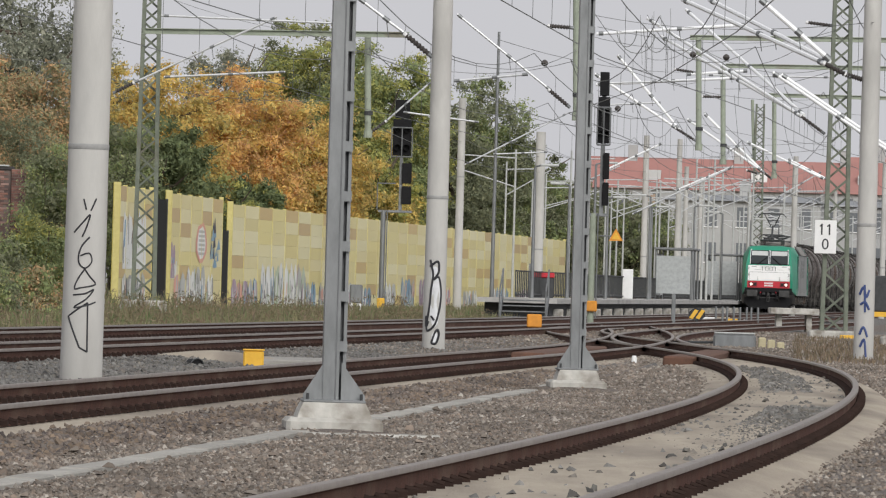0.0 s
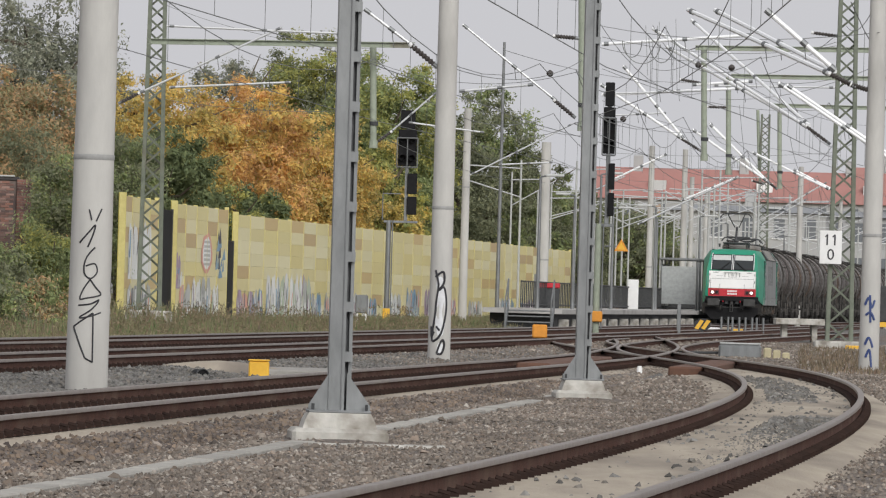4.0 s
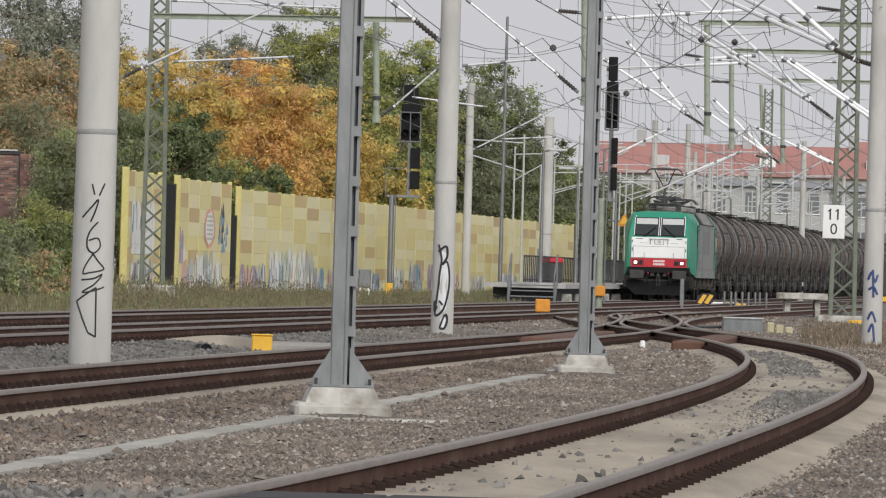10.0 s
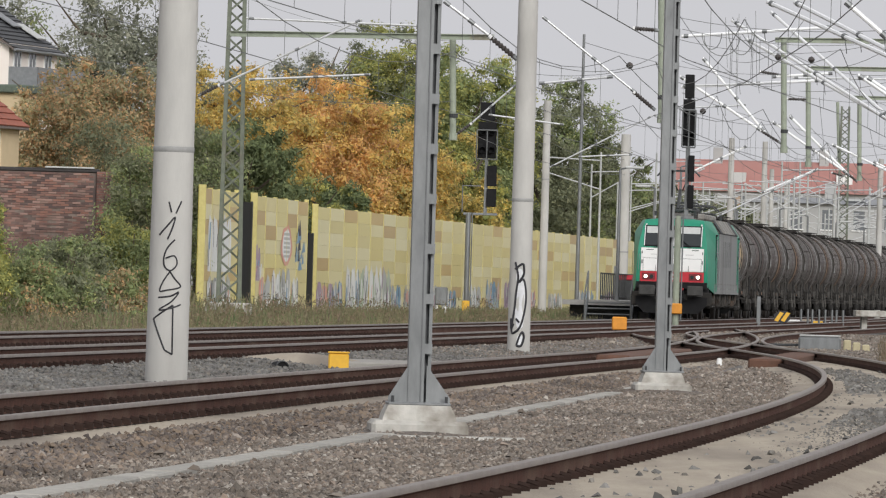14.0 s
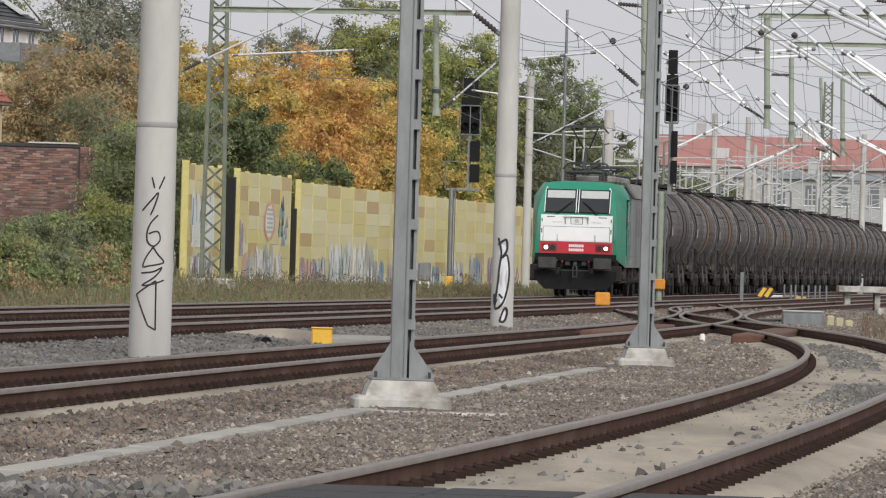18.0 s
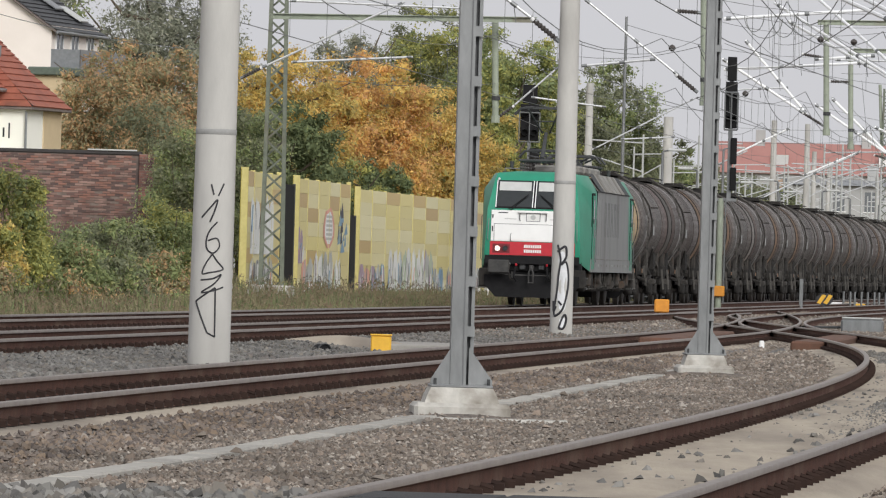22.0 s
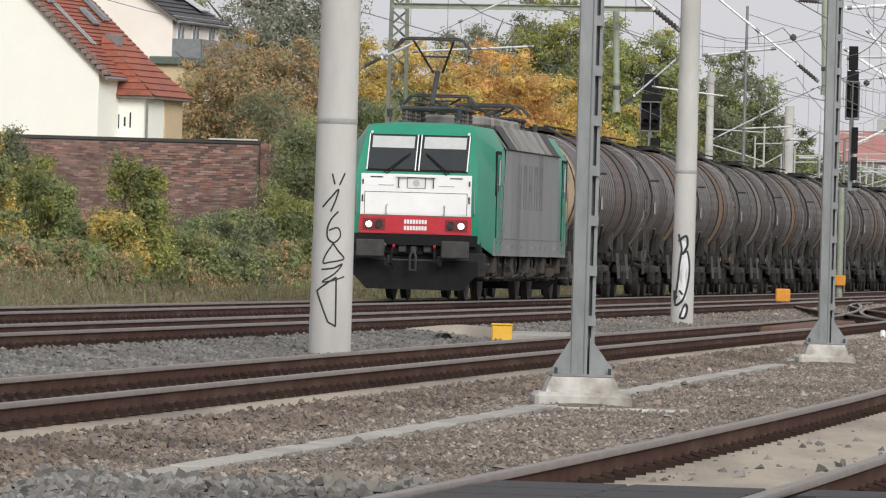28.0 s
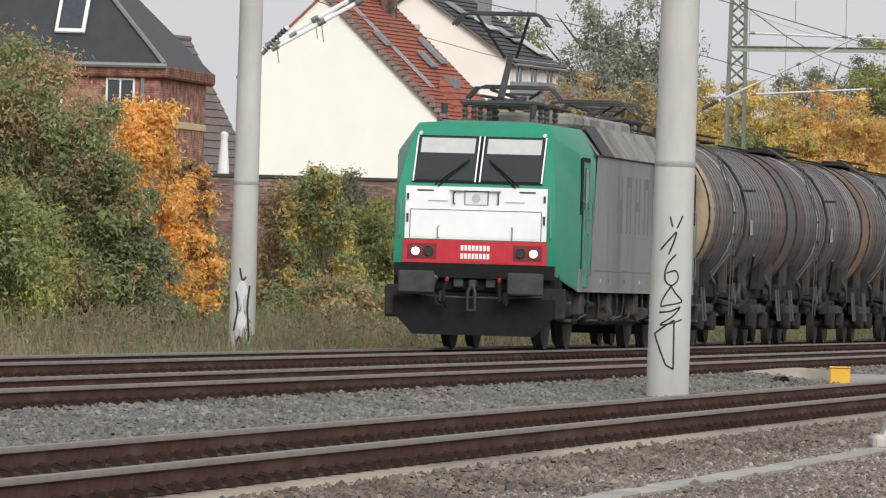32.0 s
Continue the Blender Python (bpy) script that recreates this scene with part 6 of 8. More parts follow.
for k in range(3):
    part("step", Geo().box(0.95, -0.5 + 0.0 * k, 0.12 + k * 0.2, 1.5, 0.5, 0.17 + k * 0.2), DARKGREY, t)
t = thing("grey_bin", pose(14.0, 258, -0.25), "dark equipment box with a yellow top bar", "box")
part("case", Geo().box(-0.6, -0.5, 0.9, 0.6, 0.5, 2.0, 0.04), DARKGREY, t)
part("bar", Geo().box(-0.7, -0.55, 0.75, 0.7, -0.45, 0.9), YELLOW, t)
part("stand", Geo().box(-0.5, -0.1, 0, -0.4, 0.1, 0.9).box(0.4, -0.1, 0, 0.5, 0.1, 0.9), GALV, t)

# ---- overhead line ----
ARMS_EAST = [
    (5.31, 178.6, 7.24, 7.97, 170.5, 5.75),
    (5.88, 178.6, 7.25, 8.05, 170.5, 5.81),
    (6.64, 170.5, 7.00, 8.05, 170.5, 5.84),
    (6.74, 263.2, 9.55, 11.21, 254.2, 6.45),
    (7.20, 263.2, 8.99, 11.29, 254.2, 6.41),
    (7.93, 263.2, 9.85, 11.29, 254.2, 6.49),
    (6.67, 300.0, 9.39, 8.91, 300.0, 6.84),
    (5.88, 300.0, 8.71, 8.80, 300.0, 6.88),
    (9.22, 227.3, 7.04, 12.49, 227.3, 4.96),
    (9.45, 227.3, 6.99, 12.49, 227.3, 5.05),
]
ARMS_FAR = [
    (11.13, 340.9, 8.28, 13.61, 340.9, 5.95),
    (10.45, 340.9, 8.03, 13.49, 340.9, 6.06),
    (14.17, 375.0, 7.80, 17.62, 375.0, 6.26),
    (16.86, 394.7, 7.41, 18.68, 394.7, 6.53),
    (5.08, 258.6, 8.88, 9.67, 258.6, 9.29),
    (5.94, 300.0, 8.33, 10.87, 300.0, 8.71),
    (8.79, 416.7, 6.94, 11.55, 416.7, 8.35),
    (13.04, 441.2, 6.36, 15.97, 441.2, 7.70),
    (9.15, 300.0, 8.79, 11.26, 300.0, 8.97),
]
ARMS_YARD = [
    (8.08, 330.0, 4.06, 11.93, 330.0, 6.00),
    (5.77, 290.0, 8.13, 9.31, 290.0, 8.34),
    (5.17, 262.0, 9.00, 9.76, 262.0, 9.39),
    (6.59, 330.0, 8.25, 9.06, 330.0, 8.43),
    (9.86, 300.0, 8.78, 14.18, 300.0, 8.83),
    (17.46, 420.0, 5.91, 19.58, 420.0, 7.22),
    (17.88, 460.0, 5.34, 20.38, 460.0, 6.87),
    (10.79, 352.0, 8.29, 14.19, 352.0, 6.02),
    (11.61, 356.0, 8.67, 14.06, 356.0, 6.35),
]
ARMS_WEST = [
    (-1.35, 163.0, 6.52, -0.43, 163.0, 5.86),
    (0.68, 214.3, 7.94, 3.11, 214.3, 6.07),
    (0.66, 214.3, 6.25, 2.49, 214.3, 6.47),
    (0.07, 300.0, 8.24, -1.50, 300.0, 6.79),
    (-0.85, 300.0, 7.16, 1.82, 300.0, 6.88),
    (6.02, 365.9, 8.64, 1.66, 365.9, 6.30),
    (2.88, 365.9, 6.79, 5.21, 365.9, 6.95),
    (-8.58, 245.9, 6.67, -4.45, 245.9, 8.72),
    (-7.68, 245.9, 6.88, -4.16, 245.9, 7.13),
    (-7.81, 245.9, 8.66, -2.64, 245.9, 8.58),
]
ARMS_LEFT = [
    (-13.16, 148.5, 5.20, -11.63, 148.5, 6.10),
    (-13.06, 148.5, 5.15, -11.51, 148.5, 6.05),
    (-13.36, 148.5, 5.05, -12.68, 148.5, 5.42),
]
INSULATORS = [
    (7.97, 170.5, 5.75, 8.41, 170.5, 5.54),
    (8.40, 170.5, 5.55, 8.75, 170.5, 5.45),
    (11.21, 254.2, 6.45, 11.82, 254.2, 6.02),
    (8.81, 300.0, 6.86, 9.42, 300.0, 6.50),
    (13.49, 340.9, 6.06, 13.86, 340.9, 5.77),
    (-0.45, 163.0, 5.86, -0.02, 163.0, 5.52),
    (3.08, 214.3, 6.07, 3.52, 214.3, 5.72),
    (-1.50, 300.0, 6.79, -2.04, 300.0, 6.37),
    (-8.58, 245.9, 6.67, -9.06, 245.9, 6.41),
    (-12.83, 148.5, 5.51, -13.18, 148.5, 5.13),
    (11.34, 254.2, 9.27, 11.98, 254.2, 9.20),
    (8.74, 300.0, 8.95, 9.35, 300.0, 8.87),
    (3.03, 214.3, 7.71, 3.54, 214.3, 7.68),
    (10.58, 326.1, 8.62, 11.27, 326.1, 8.62),
    (14.21, 375.0, 6.54, 14.65, 375.0, 6.42),
]
BEAMS = [
    (8.86, 288.5, 9.75, 15.64, 288.5, 9.85),
    (11.42, 326.1, 9.83, 17.71, 326.1, 9.90),
    (14.99, 375.0, 9.90, 20.41, 375.0, 9.91),
    (-8.29, 245.9, 8.20, -0.69, 254.2, 8.55),
    (3.20, 241.9, 9.79, 13.08, 241.9, 9.96),
]
POSTS = [
    (9.15, 288.5, 9.78, 9.26, 288.5, 5.99),
    (11.31, 326.1, 9.87, 11.42, 326.1, 6.11),
    (15.31, 375.0, 9.91, 15.41, 375.0, 6.30),
    (4.14, 241.9, 9.82, 4.25, 241.9, 5.96),
    (-1.86, 254.2, 8.52, -1.77, 254.2, 5.51),
    (19.9, 520.0, 13.0, 20.1, 520.0, 9.3),
]


def bar(name, rows, r, material, label, category, group, n=8, joints=False):
    for a, b, c, d, e, f in rows:
        p, q = Vector((a, b, c)), Vector((d, e, f))
        t = thing(name, Matrix.Translation(p), label, category, group)
        part("tube", Geo().cyl((0, 0, 0), q - p, r, n=n), material, t, smooth=True)
        if joints:
            for k in (0.03, 0.55, 0.97):
                m = (q - p) * k
                part("clamp", Geo().cyl(m - (q - p).normalized() * 0.07, m + (q - p).normalized() * 0.07, r * 1.3, n=8), GALV, t)
            part("hanger", Geo().tube([(q - p) * 0.55, (q - p) * 0.55 + Vector((0.05, 0, -0.35))], 0.009), WIRE, t)


bar("cantilever", ARMS_EAST, 0.05, ALU, "bright aluminium cantilever tube of the overhead line", "cantilever", "cantilever tubes", joints=True)
bar("cantilever", ARMS_FAR, 0.05, ALU, "far bright aluminium cantilever tube", "cantilever", "cantilever tubes", joints=True)
bar("cantilever", ARMS_YARD, 0.034, DULLALU, "aluminium registration tube over the yard", "cantilever", "cantilever tubes", joints=True)
bar("cantilever", ARMS_WEST, 0.032, DULLALU, "aluminium cantilever tube of a concrete mast", "cantilever", "cantilever tubes", joints=True)
bar("cantilever", ARMS_LEFT, 0.04, ALU, "aluminium cantilever tube with clamps", "cantilever", "cantilever tubes", joints=True)
for a, b, c, d, e, f in INSULATORS:
    p, q = Vector((a, b, c)), Vector((d, e, f))
    t = thing("insulator", Matrix.Translation(p), "dark ribbed insulator of the overhead line", "insulator", "line insulators")
    L = (q - p)
    part("core", Geo().lathe((0, 0, 0), L, [(i / 14, 0.036 if i % 2 else 0.062) for i in range(15)], 12), INSUL, t, smooth=False)
    part("end_cap", Geo().cyl(L * -0.12, L * 0.03, 0.05, n=10), GLASSINS, t)
    part("end_fitting", Geo().cyl(L * 0.95, L * 1.18, 0.045, n=10), GALV, t)
for i, (a, b, c, d, e, f) in enumerate(BEAMS):
    t = thing("portal_beam", Matrix.Translation((a, b, c)), "green steel beam, paled for haze, carrying the overhead line", "beam", "portal beams")
    v = Vector((d - a, e - b, f - c))
    ang = math.degrees(math.atan2(v.y, v.x))
    g = Geo().box(0, -0.12, -0.085, v.length, 0.12, -0.06).box(0, -0.12, 0.06, v.length, 0.12, 0.085).box(0, -0.04, -0.07, v.length, 0.04, 0.07)
    g.move(pose(0, 0, 0, 0, 0, ang) @ pose(0, 0, 0, 0, -math.degrees(math.asin(v.z / v.length)), 0))
    part("girder", g, GREENSTEEL, t)
for a, b, c, d, e, f in POSTS:
    t = thing("drop_post", Matrix.Translation((d, e, f)), "green drop post, paled for haze, hanging from a portal beam", "post", "drop posts")
    part("post", Geo().cyl((0, 0, 0), (a - d, b - e, c - f), 0.1, n=10), GREENSTEEL, t, smooth=True)
    part("foot_clamp", Geo().cyl((0, 0, -0.08), (0, 0, 0.14), 0.13, n=10), GREENSTEEL, t)
    part("arm_clamp", Geo().cyl((0, 0, 0.6), (0, 0, 0.72), 0.13, n=10), DARKGREY, t)
# the mast that stands behind the tagged one
mb, radb = concrete_mast(-9.42, 245.9, -0.22, 0.23, 0.19, 8.6, 3.0, "pale concrete mast half hidden, with dark graffiti")
for pts in ([(0.6, 2.3), (0.9, 1.9), (0.5, 1.6), (1.0, 1.3)], [(0.5, 1.2), (0.9, 0.9), (0.4, 0.6), (0.8, 0.2)], [(0.7, 2.0), (1.1, 1.5), (0.8, 0.8)]):
    g = Geo()
    stroke(g, pts, radb, 0.035)
    part("graffiti_stroke", g, INK, mb, "dark sprayed line")
lattice_mast(12.95, 227.3, -0.25, 0.6, 0.42, 10.8, "green lattice mast at the edge of the yard")
lattice_mast(19.0, 335.0, -0.25, 0.6, 0.42, 10.8, "green lattice mast among the far overhead line")
lattice_mast(20.4, 520.0, -0.25, 0.66, 0.46, 13.0, "far green lattice mast over the platform")
lattice_mast(24.0, 420.0, -0.25, 0.6, 0.42, 10.8, "far green lattice mast beside the yard")
for x, y, h in ((13.6, 455, 9.5), (10.9, 420, 9.0), (16.0, 520, 9.0), (20.5, 470, 9.0), (9.2, 480, 8.6), (23.5, 540, 9.5), (26.0, 480, 9.0), (29.0, 560, 9.5), (19.5, 600, 9.5), (24.5, 640, 9.0), (30, 620, 9), (34, 590, 9)):
    concrete_mast(x, y, -0.22, 0.17, 0.14, h, 3.0, "slim far concrete mast of the yard")
rng = random.Random(5)
# far poles lighter than the near steel: haze painted into their colour
FARSTEEL = mat("haze_paled_far_steel", (0.46, 0.47, 0.46), (0.38, 0.39, 0.38), 0.6, bump=0)
for k in range(50):
    y = rng.uniform(440, 720)
    x = main_line(y) + rng.choice((-3.2, -3.2, -6.5, -9.5, -12.5, -16)) + rng.uniform(-0.5, 0.5)
    s = rng.choice((-1, 1))
    z = rng.uniform(5.4, 6.4)
    l = rng.uniform(2.2, 3.6)
    sm = thing("steel_pole", pose(x - s * 0.12, y, -0.25), "slim far grey catenary pole", "catenary mast", "slim catenary poles")
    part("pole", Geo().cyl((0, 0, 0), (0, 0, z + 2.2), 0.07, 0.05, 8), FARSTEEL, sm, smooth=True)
    bar("cantilever", [(x - s * 0.13, y, z, x + s * l, y, z + rng.uniform(0.9, 1.6)), (x - s * 0.13, y, z + 1.5, x + s * l * 0.9, y, z + 1.6)], 0.034, DULLALU, "far aluminium cantilever tube over the yard", "cantilever", "cantilever tubes", 6)


def catenary(line, y0, y1, span, first, zc, zm, label, shift=0.0):
    """Contact wire, sagging carrying wire and droppers over one track."""
    t = thing("catenary_wire", pose(0, 0, 0), label, "overhead wire", "overhead wires")
    cp, mp, dr = [], [], Geo()
    y = first
    k = 0
    while y < y1:
        sgn = 0.3 if k % 2 else -0.3
        a = Vector((line(y) + sgn + shift, y, zc))
        b = Vector((line(y + span) - sgn + shift, y + span, zc))
        cp += [a] if k == 0 else []
        cp.append(b)
        pts = []
        for i in range(9):
            u = i / 8
            p = a.lerp(b, u)
            p.z = zm - 4 * 0.95 * u * (1 - u)
            pts.append(p)
            if 0 < i < 8:
                q = a.lerp(b, u)
                dr.cyl(q, p, 0.006, n=3)
        mp += pts if k == 0 else pts[1:]
        y += span
        k += 1
    part("contact_wire", Geo().tube(cp, 0.010, 4), WIRE, t)
    part("carrying_wire", Geo().tube(mp, 0.010, 4), WIRE, t)
    tagged(part("dropper", dr, WIRE, t), kind="stuff")


catenary(main_line, 60, 700, 59, 103.4, 5.6, 7.2, "thin overhead wires above the main track")
catenary(inner_line, 60, 700, 59, 103.4, 5.6, 7.2, "thin overhead wires above the inner track")
catenary(middle_line, 60, 460, 45, 74.6, 5.6, 7.2, "thin overhead wires above the middle track")
catenary(near_line, 60, 400, 36, 74.6, 5.6, 7.0, "thin overhead wires above the curved track")
catenary(lambda y: middle_line(y) + 4.5, 150, 520, 42, 170.0, 5.6, 7.2, "thin overhead wires above the yard track")
catenary(lambda y: main_line(y) + 9.5, 250, 660, 50, 254.0, 5.7, 7.3, "thin overhead wires above a far yard track")


def wire(pts, r, label):
    t = thing("line_wire", Matrix.Translation(pts[0]), label, "wire", "cross-span wires")
    o = Vector(pts[0])
    part("wire", Geo().tube([Vector(p) - o for p in pts], r, 4), WIRE, t)


def sag(a, b, d, n=10):
    a, b = Vector(a), Vector(b)
    out = []
    for i in range(n + 1):
        p = a.lerp(b, i / n)
        p.z -= 4 * d * (i / n) * (1 - i / n)
        out.append(p)
    return out


for a, b, d in (((-8.3, 254, 9.6), (-1.8, 254, 8.4), 0.3), ((-1.8, 254, 8.0), (4.2, 242, 7.6), 0.5), ((4.2, 242, 8.4), (12.3, 254, 9.1), 0.6), ((0.2, 163, 5.5), (4.2, 242, 7.9), 0.4), ((4.2, 242, 6.6), (9.2, 288, 6.9), 0.3),
                ((9.2, 288, 7.3), (11.4, 326, 7.2), 0.25), ((11.4, 326, 7.6), (15.4, 375, 7.4), 0.3), ((8.9, 170, 6.6), (4.2, 242, 9.0), 0.3), ((12.3, 254, 8.0), (9.2, 288, 9.4), 0.5), ((4.2, 242, 9.7), (9.1, 288, 8.2), 0.9),
                ((1.5, 366, 7.3), (-1.0, 349, 8.3), 0.3), ((5.05, 375, 6.9), (1.5, 366, 7.5), 0.35), ((5.05, 375, 7.4), (10.9, 420, 7.0), 0.3), ((-13.4, 147.5, 6.4), (-9.4, 246, 7.2), 0.5), ((-9.4, 246, 6.8), (-1.8, 254, 6.6), 0.3),
                ((-1.8, 254, 5.9), (5.05, 375, 6.2), 0.4), ((12.3, 254, 6.4), (15.4, 375, 6.6), 0.6), ((8.9, 170, 7.4), (12.3, 254, 9.5), 0.4), ((6.8, 258, 9.6), (6.8, 258, 6.9), 0.0), ((7.3, 258, 9.7), (7.4, 258, 7.5), 0.0)):
    wire(sag(a, b, d), 0.009, "thin dark cross wire of the overhead line")
for a, b, d in (
    ((2.08, 250.0, 8.35), (9.74, 300.0, 8.89), 0.30),
    ((4.73, 240.0, 8.52), (12.12, 254.0, 8.91), 0.35),
    ((5.19, 262.0, 8.22), (14.15, 300.0, 8.08), 0.50),
    ((2.22, 260.0, 6.59), (6.01, 300.0, 6.89), 0.20),
    ((5.97, 300.0, 8.13), (18.28, 380.0, 7.85), 0.40),
    ((8.38, 262.0, 8.63), (17.53, 340.0, 8.38), 0.50),
    ((9.71, 288.0, 8.02), (13.04, 254.0, 8.24), 0.30),
    ((6.43, 320.0, 6.65), (15.39, 320.0, 6.91), 0.15),
    ((6.60, 258.0, 9.48), (7.56, 262.0, 8.50), 0.10),
    ((6.39, 258.0, 9.47), (6.49, 258.0, 7.95), 0.00),
    ((6.75, 258.0, 9.48), (6.77, 258.0, 7.14), 0.00),
    ((7.00, 258.0, 9.49), (7.24, 258.0, 8.28), 0.05),
    ((8.84, 258.0, 9.55), (6.53, 254.0, 8.05), 0.50),
    ((12.11, 254.0, 9.31), (9.68, 288.0, 8.93), 0.60),
    ((2.15, 250.0, 5.84), (4.38, 260.0, 6.50), 0.20),
    ((10.83, 300.0, 8.10), (11.21, 302.0, 5.77), 0.10),
    ((13.48, 320.0, 7.48), (13.98, 322.0, 6.14), 0.15),
    ((7.05, 350.0, 6.55), (17.04, 360.0, 7.34), 0.20),
):
    wire(sag(a, b, d), 0.009, "thin grey wire strung across the yard")
# slack feeder loops by the drop post
for k, (cx, cz, rx, rz) in enumerate(((6.3, 8.9, 0.55, 0.6), (6.9, 9.1, 0.4, 0.75), (6.0, 9.0, 0.3, 0.5))):
    pts = [(cx + rx * math.cos(math.pi + math.pi * i / 10), 258 + k * 0.2, cz + rz * math.sin(math.pi + math.pi * i / 10)) for i in range(11)]
    wire(pts, 0.016, "slack dark feeder cable loop")
for x, y, z in ((3.3, 242, 7.5), (7.9, 254, 8.2), (8.9, 254, 8.15), (6.1, 272, 6.9)):
    t = thing("line_weight", pose(x, y, z), "small dark ball insulator on a cross wire", "insulator", "line insulators")
    part("ball", Geo().lathe((0, 0, -0.1), (0, 0, 0.1), [(0, 0.02), (0.2, 0.08), (0.5, 0.11), (0.8, 0.08), (1, 0.02)], 10), INSUL, t, smooth=True)

# ---- brick boundary wall and houses ----
def brick_mat(name, a, b, mortar, scale):
    m = mat(name, a, b, 0.9, bump=0)
    nt = m.node_tree
    tc = nt.nodes["Texture Coordinate"]
    sp = nt.nodes.new("ShaderNodeSeparateXYZ")
    nt.links.new(tc.outputs["Object"], sp.inputs[0])
    ad = nt.nodes.new("ShaderNodeMath")
    nt.links.new(sp.outputs[0], ad.inputs[0])
    nt.links.new(sp.outputs[1], ad.inputs[1])
    cb = nt.nodes.new("ShaderNodeCombineXYZ")
    nt.links.new(ad.outputs[0], cb.inputs[0])
    nt.links.new(sp.outputs[2], cb.inputs[1])
    br = nt.nodes.new("ShaderNodeTexBrick")
    br.inputs["Color1"].default_value, br.inputs["Color2"].default_value, br.inputs["Mortar"].default_value = (*a, 1), (*b, 1), (*mortar, 1)
    br.inputs["Scale"].default_value, br.inputs["Brick Width"].default_value, br.inputs["Row Height"].default_value = scale, 0.26, 0.085
    br.inputs["Mortar Size"].default_value = 0.012
    wob = nt.nodes.new("ShaderNodeTexNoise")
    wob.inputs["Scale"].default_value, wob.inputs["Detail"].default_value = 2.2, 4
    nt.links.new(tc.outputs["Object"], wob.inputs["Vector"])
    sc = nt.nodes.new("ShaderNodeVectorMath")
    sc.operation = "SCALE"
    sc.inputs["Scale"].default_value = 0.07
    nt.links.new(wob.outputs["Color"], sc.inputs[0])
    va = nt.nodes.new("ShaderNodeVectorMath")
    nt.links.new(cb.outputs[0], va.inputs[0])
    nt.links.new(sc.outputs[0], va.inputs[1])
    nt.links.new(va.outputs[0], br.inputs[0])
    n = nt.nodes.new("ShaderNodeTexNoise")
    n.inputs["Scale"].default_value, n.inputs["Detail"].default_value = 2.6, 10
    nt.links.new(tc.outputs["Object"], n.inputs["Vector"])
    r = ramp(nt, [(0.36, (0.38, 0.38, 0.40)), (0.52, (0.85, 0.83, 0.82)), (0.66, (1.25, 1.2, 1.15))])
    nt.links.new(n.outputs[0], r.inputs[0])
    mx = nt.nodes.new("ShaderNodeMixRGB")
    mx.blend_type = "MULTIPLY"
    mx.inputs[0].default_value = 1
    nt.links.new(br.outputs["Color"], mx.inputs[1])
    nt.links.new(r.outputs[0], mx.inputs[2])
    p = nt.nodes["Principled BSDF"]
    nt.links.new(mx.outputs[0], p.inputs["Base Color"])
    bp = nt.nodes.new("ShaderNodeBump")
    bp.inputs["Strength"].default_value, bp.inputs["Distance"].default_value = 0.8, 0.02
    nt.links.new(br.outputs["Fac"], bp.inputs["Height"])
    bp.invert = True
    nt.links.new(bp.outputs[0], p.inputs["Normal"])
    return m


OLDBRICK = brick_mat("old_brick", (0.30, 0.14, 0.11), (0.12, 0.07, 0.062), (0.20, 0.155, 0.135), 1.0)
REDBRICK = brick_mat("red_brick", (0.42, 0.17, 0.125), (0.34, 0.135, 0.10), (0.38, 0.28, 0.235), 1.0)
PLASTER = mat("cream_plaster", (0.883, 0.879, 0.809), (0.846, 0.842, 0.772), 0.9, scale=0.6, fine=30, bump=0.1, stain=(0.809, 0.800, 0.716), stain_at=0.74)
PINKPLASTER = mat("rose_plaster", (0.86, 0.79, 0.73), (0.80, 0.73, 0.67), 0.9, scale=0.6, bump=0.1)
SANDPLASTER = mat("sand_plaster", (0.60, 0.48, 0.31), (0.52, 0.41, 0.26), 0.9, scale=0.8, bump=0.1)
REDTILE = mat("red_roof_tiles", (0.36, 0.115, 0.07), (0.24, 0.08, 0.055), 0.75, scale=3, fine=12, bump=0.3, stain=(0.17, 0.07, 0.05), stain_at=0.66, stain_scale=0.8)
SLATE = mat("dark_slate", (0.050, 0.052, 0.056), (0.034, 0.036, 0.040), 0.6, scale=2, bump=0.15)
BROWNTILE = mat("brown_roof_tiles", (0.20, 0.165, 0.15), (0.13, 0.11, 0.10), 0.8, scale=2, bump=0.2)
ZINC = mat("zinc_sheet", (0.30, 0.31, 0.32), (0.22, 0.23, 0.24), 0.45, 0.5, bump=0.05)
PANE = mat("window_glass", (0.06, 0.07, 0.08), (0.045, 0.05, 0.06), 0.08, bump=0)

w = thing("brick_wall", pose(-13.3, 272.7, -0.25), "old weathered dark red brick boundary wall", "brick wall", kind="structure")
part("masonry", Geo().box(-25.0, 0, -0.3, 0, 0.4, 4.62, 0.01), mat("old_mortar", (0.27, 0.215, 0.185), (0.15, 0.12, 0.105), 0.95, scale=3, fine=30, bump=0.5, stain=(0.10, 0.075, 0.07), stain_at=0.52, stain_scale=0.9), w)
BRICKTONES = [(0.250, 0.138, 0.112), (0.152, 0.097, 0.086), (0.213, 0.126, 0.106), (0.317, 0.205, 0.174), (0.116, 0.081, 0.075), (0.244, 0.161, 0.137), (0.183, 0.105, 0.090), (0.268, 0.140, 0.110)]
BRICK = random_mat("single_brick", BRICKTONES, 0.95, 0.4)
BRICKS = island_mat("laid_bricks", BRICKTONES, 0.95, slow=1.6)
rb = random.Random(41)
joined = Geo()
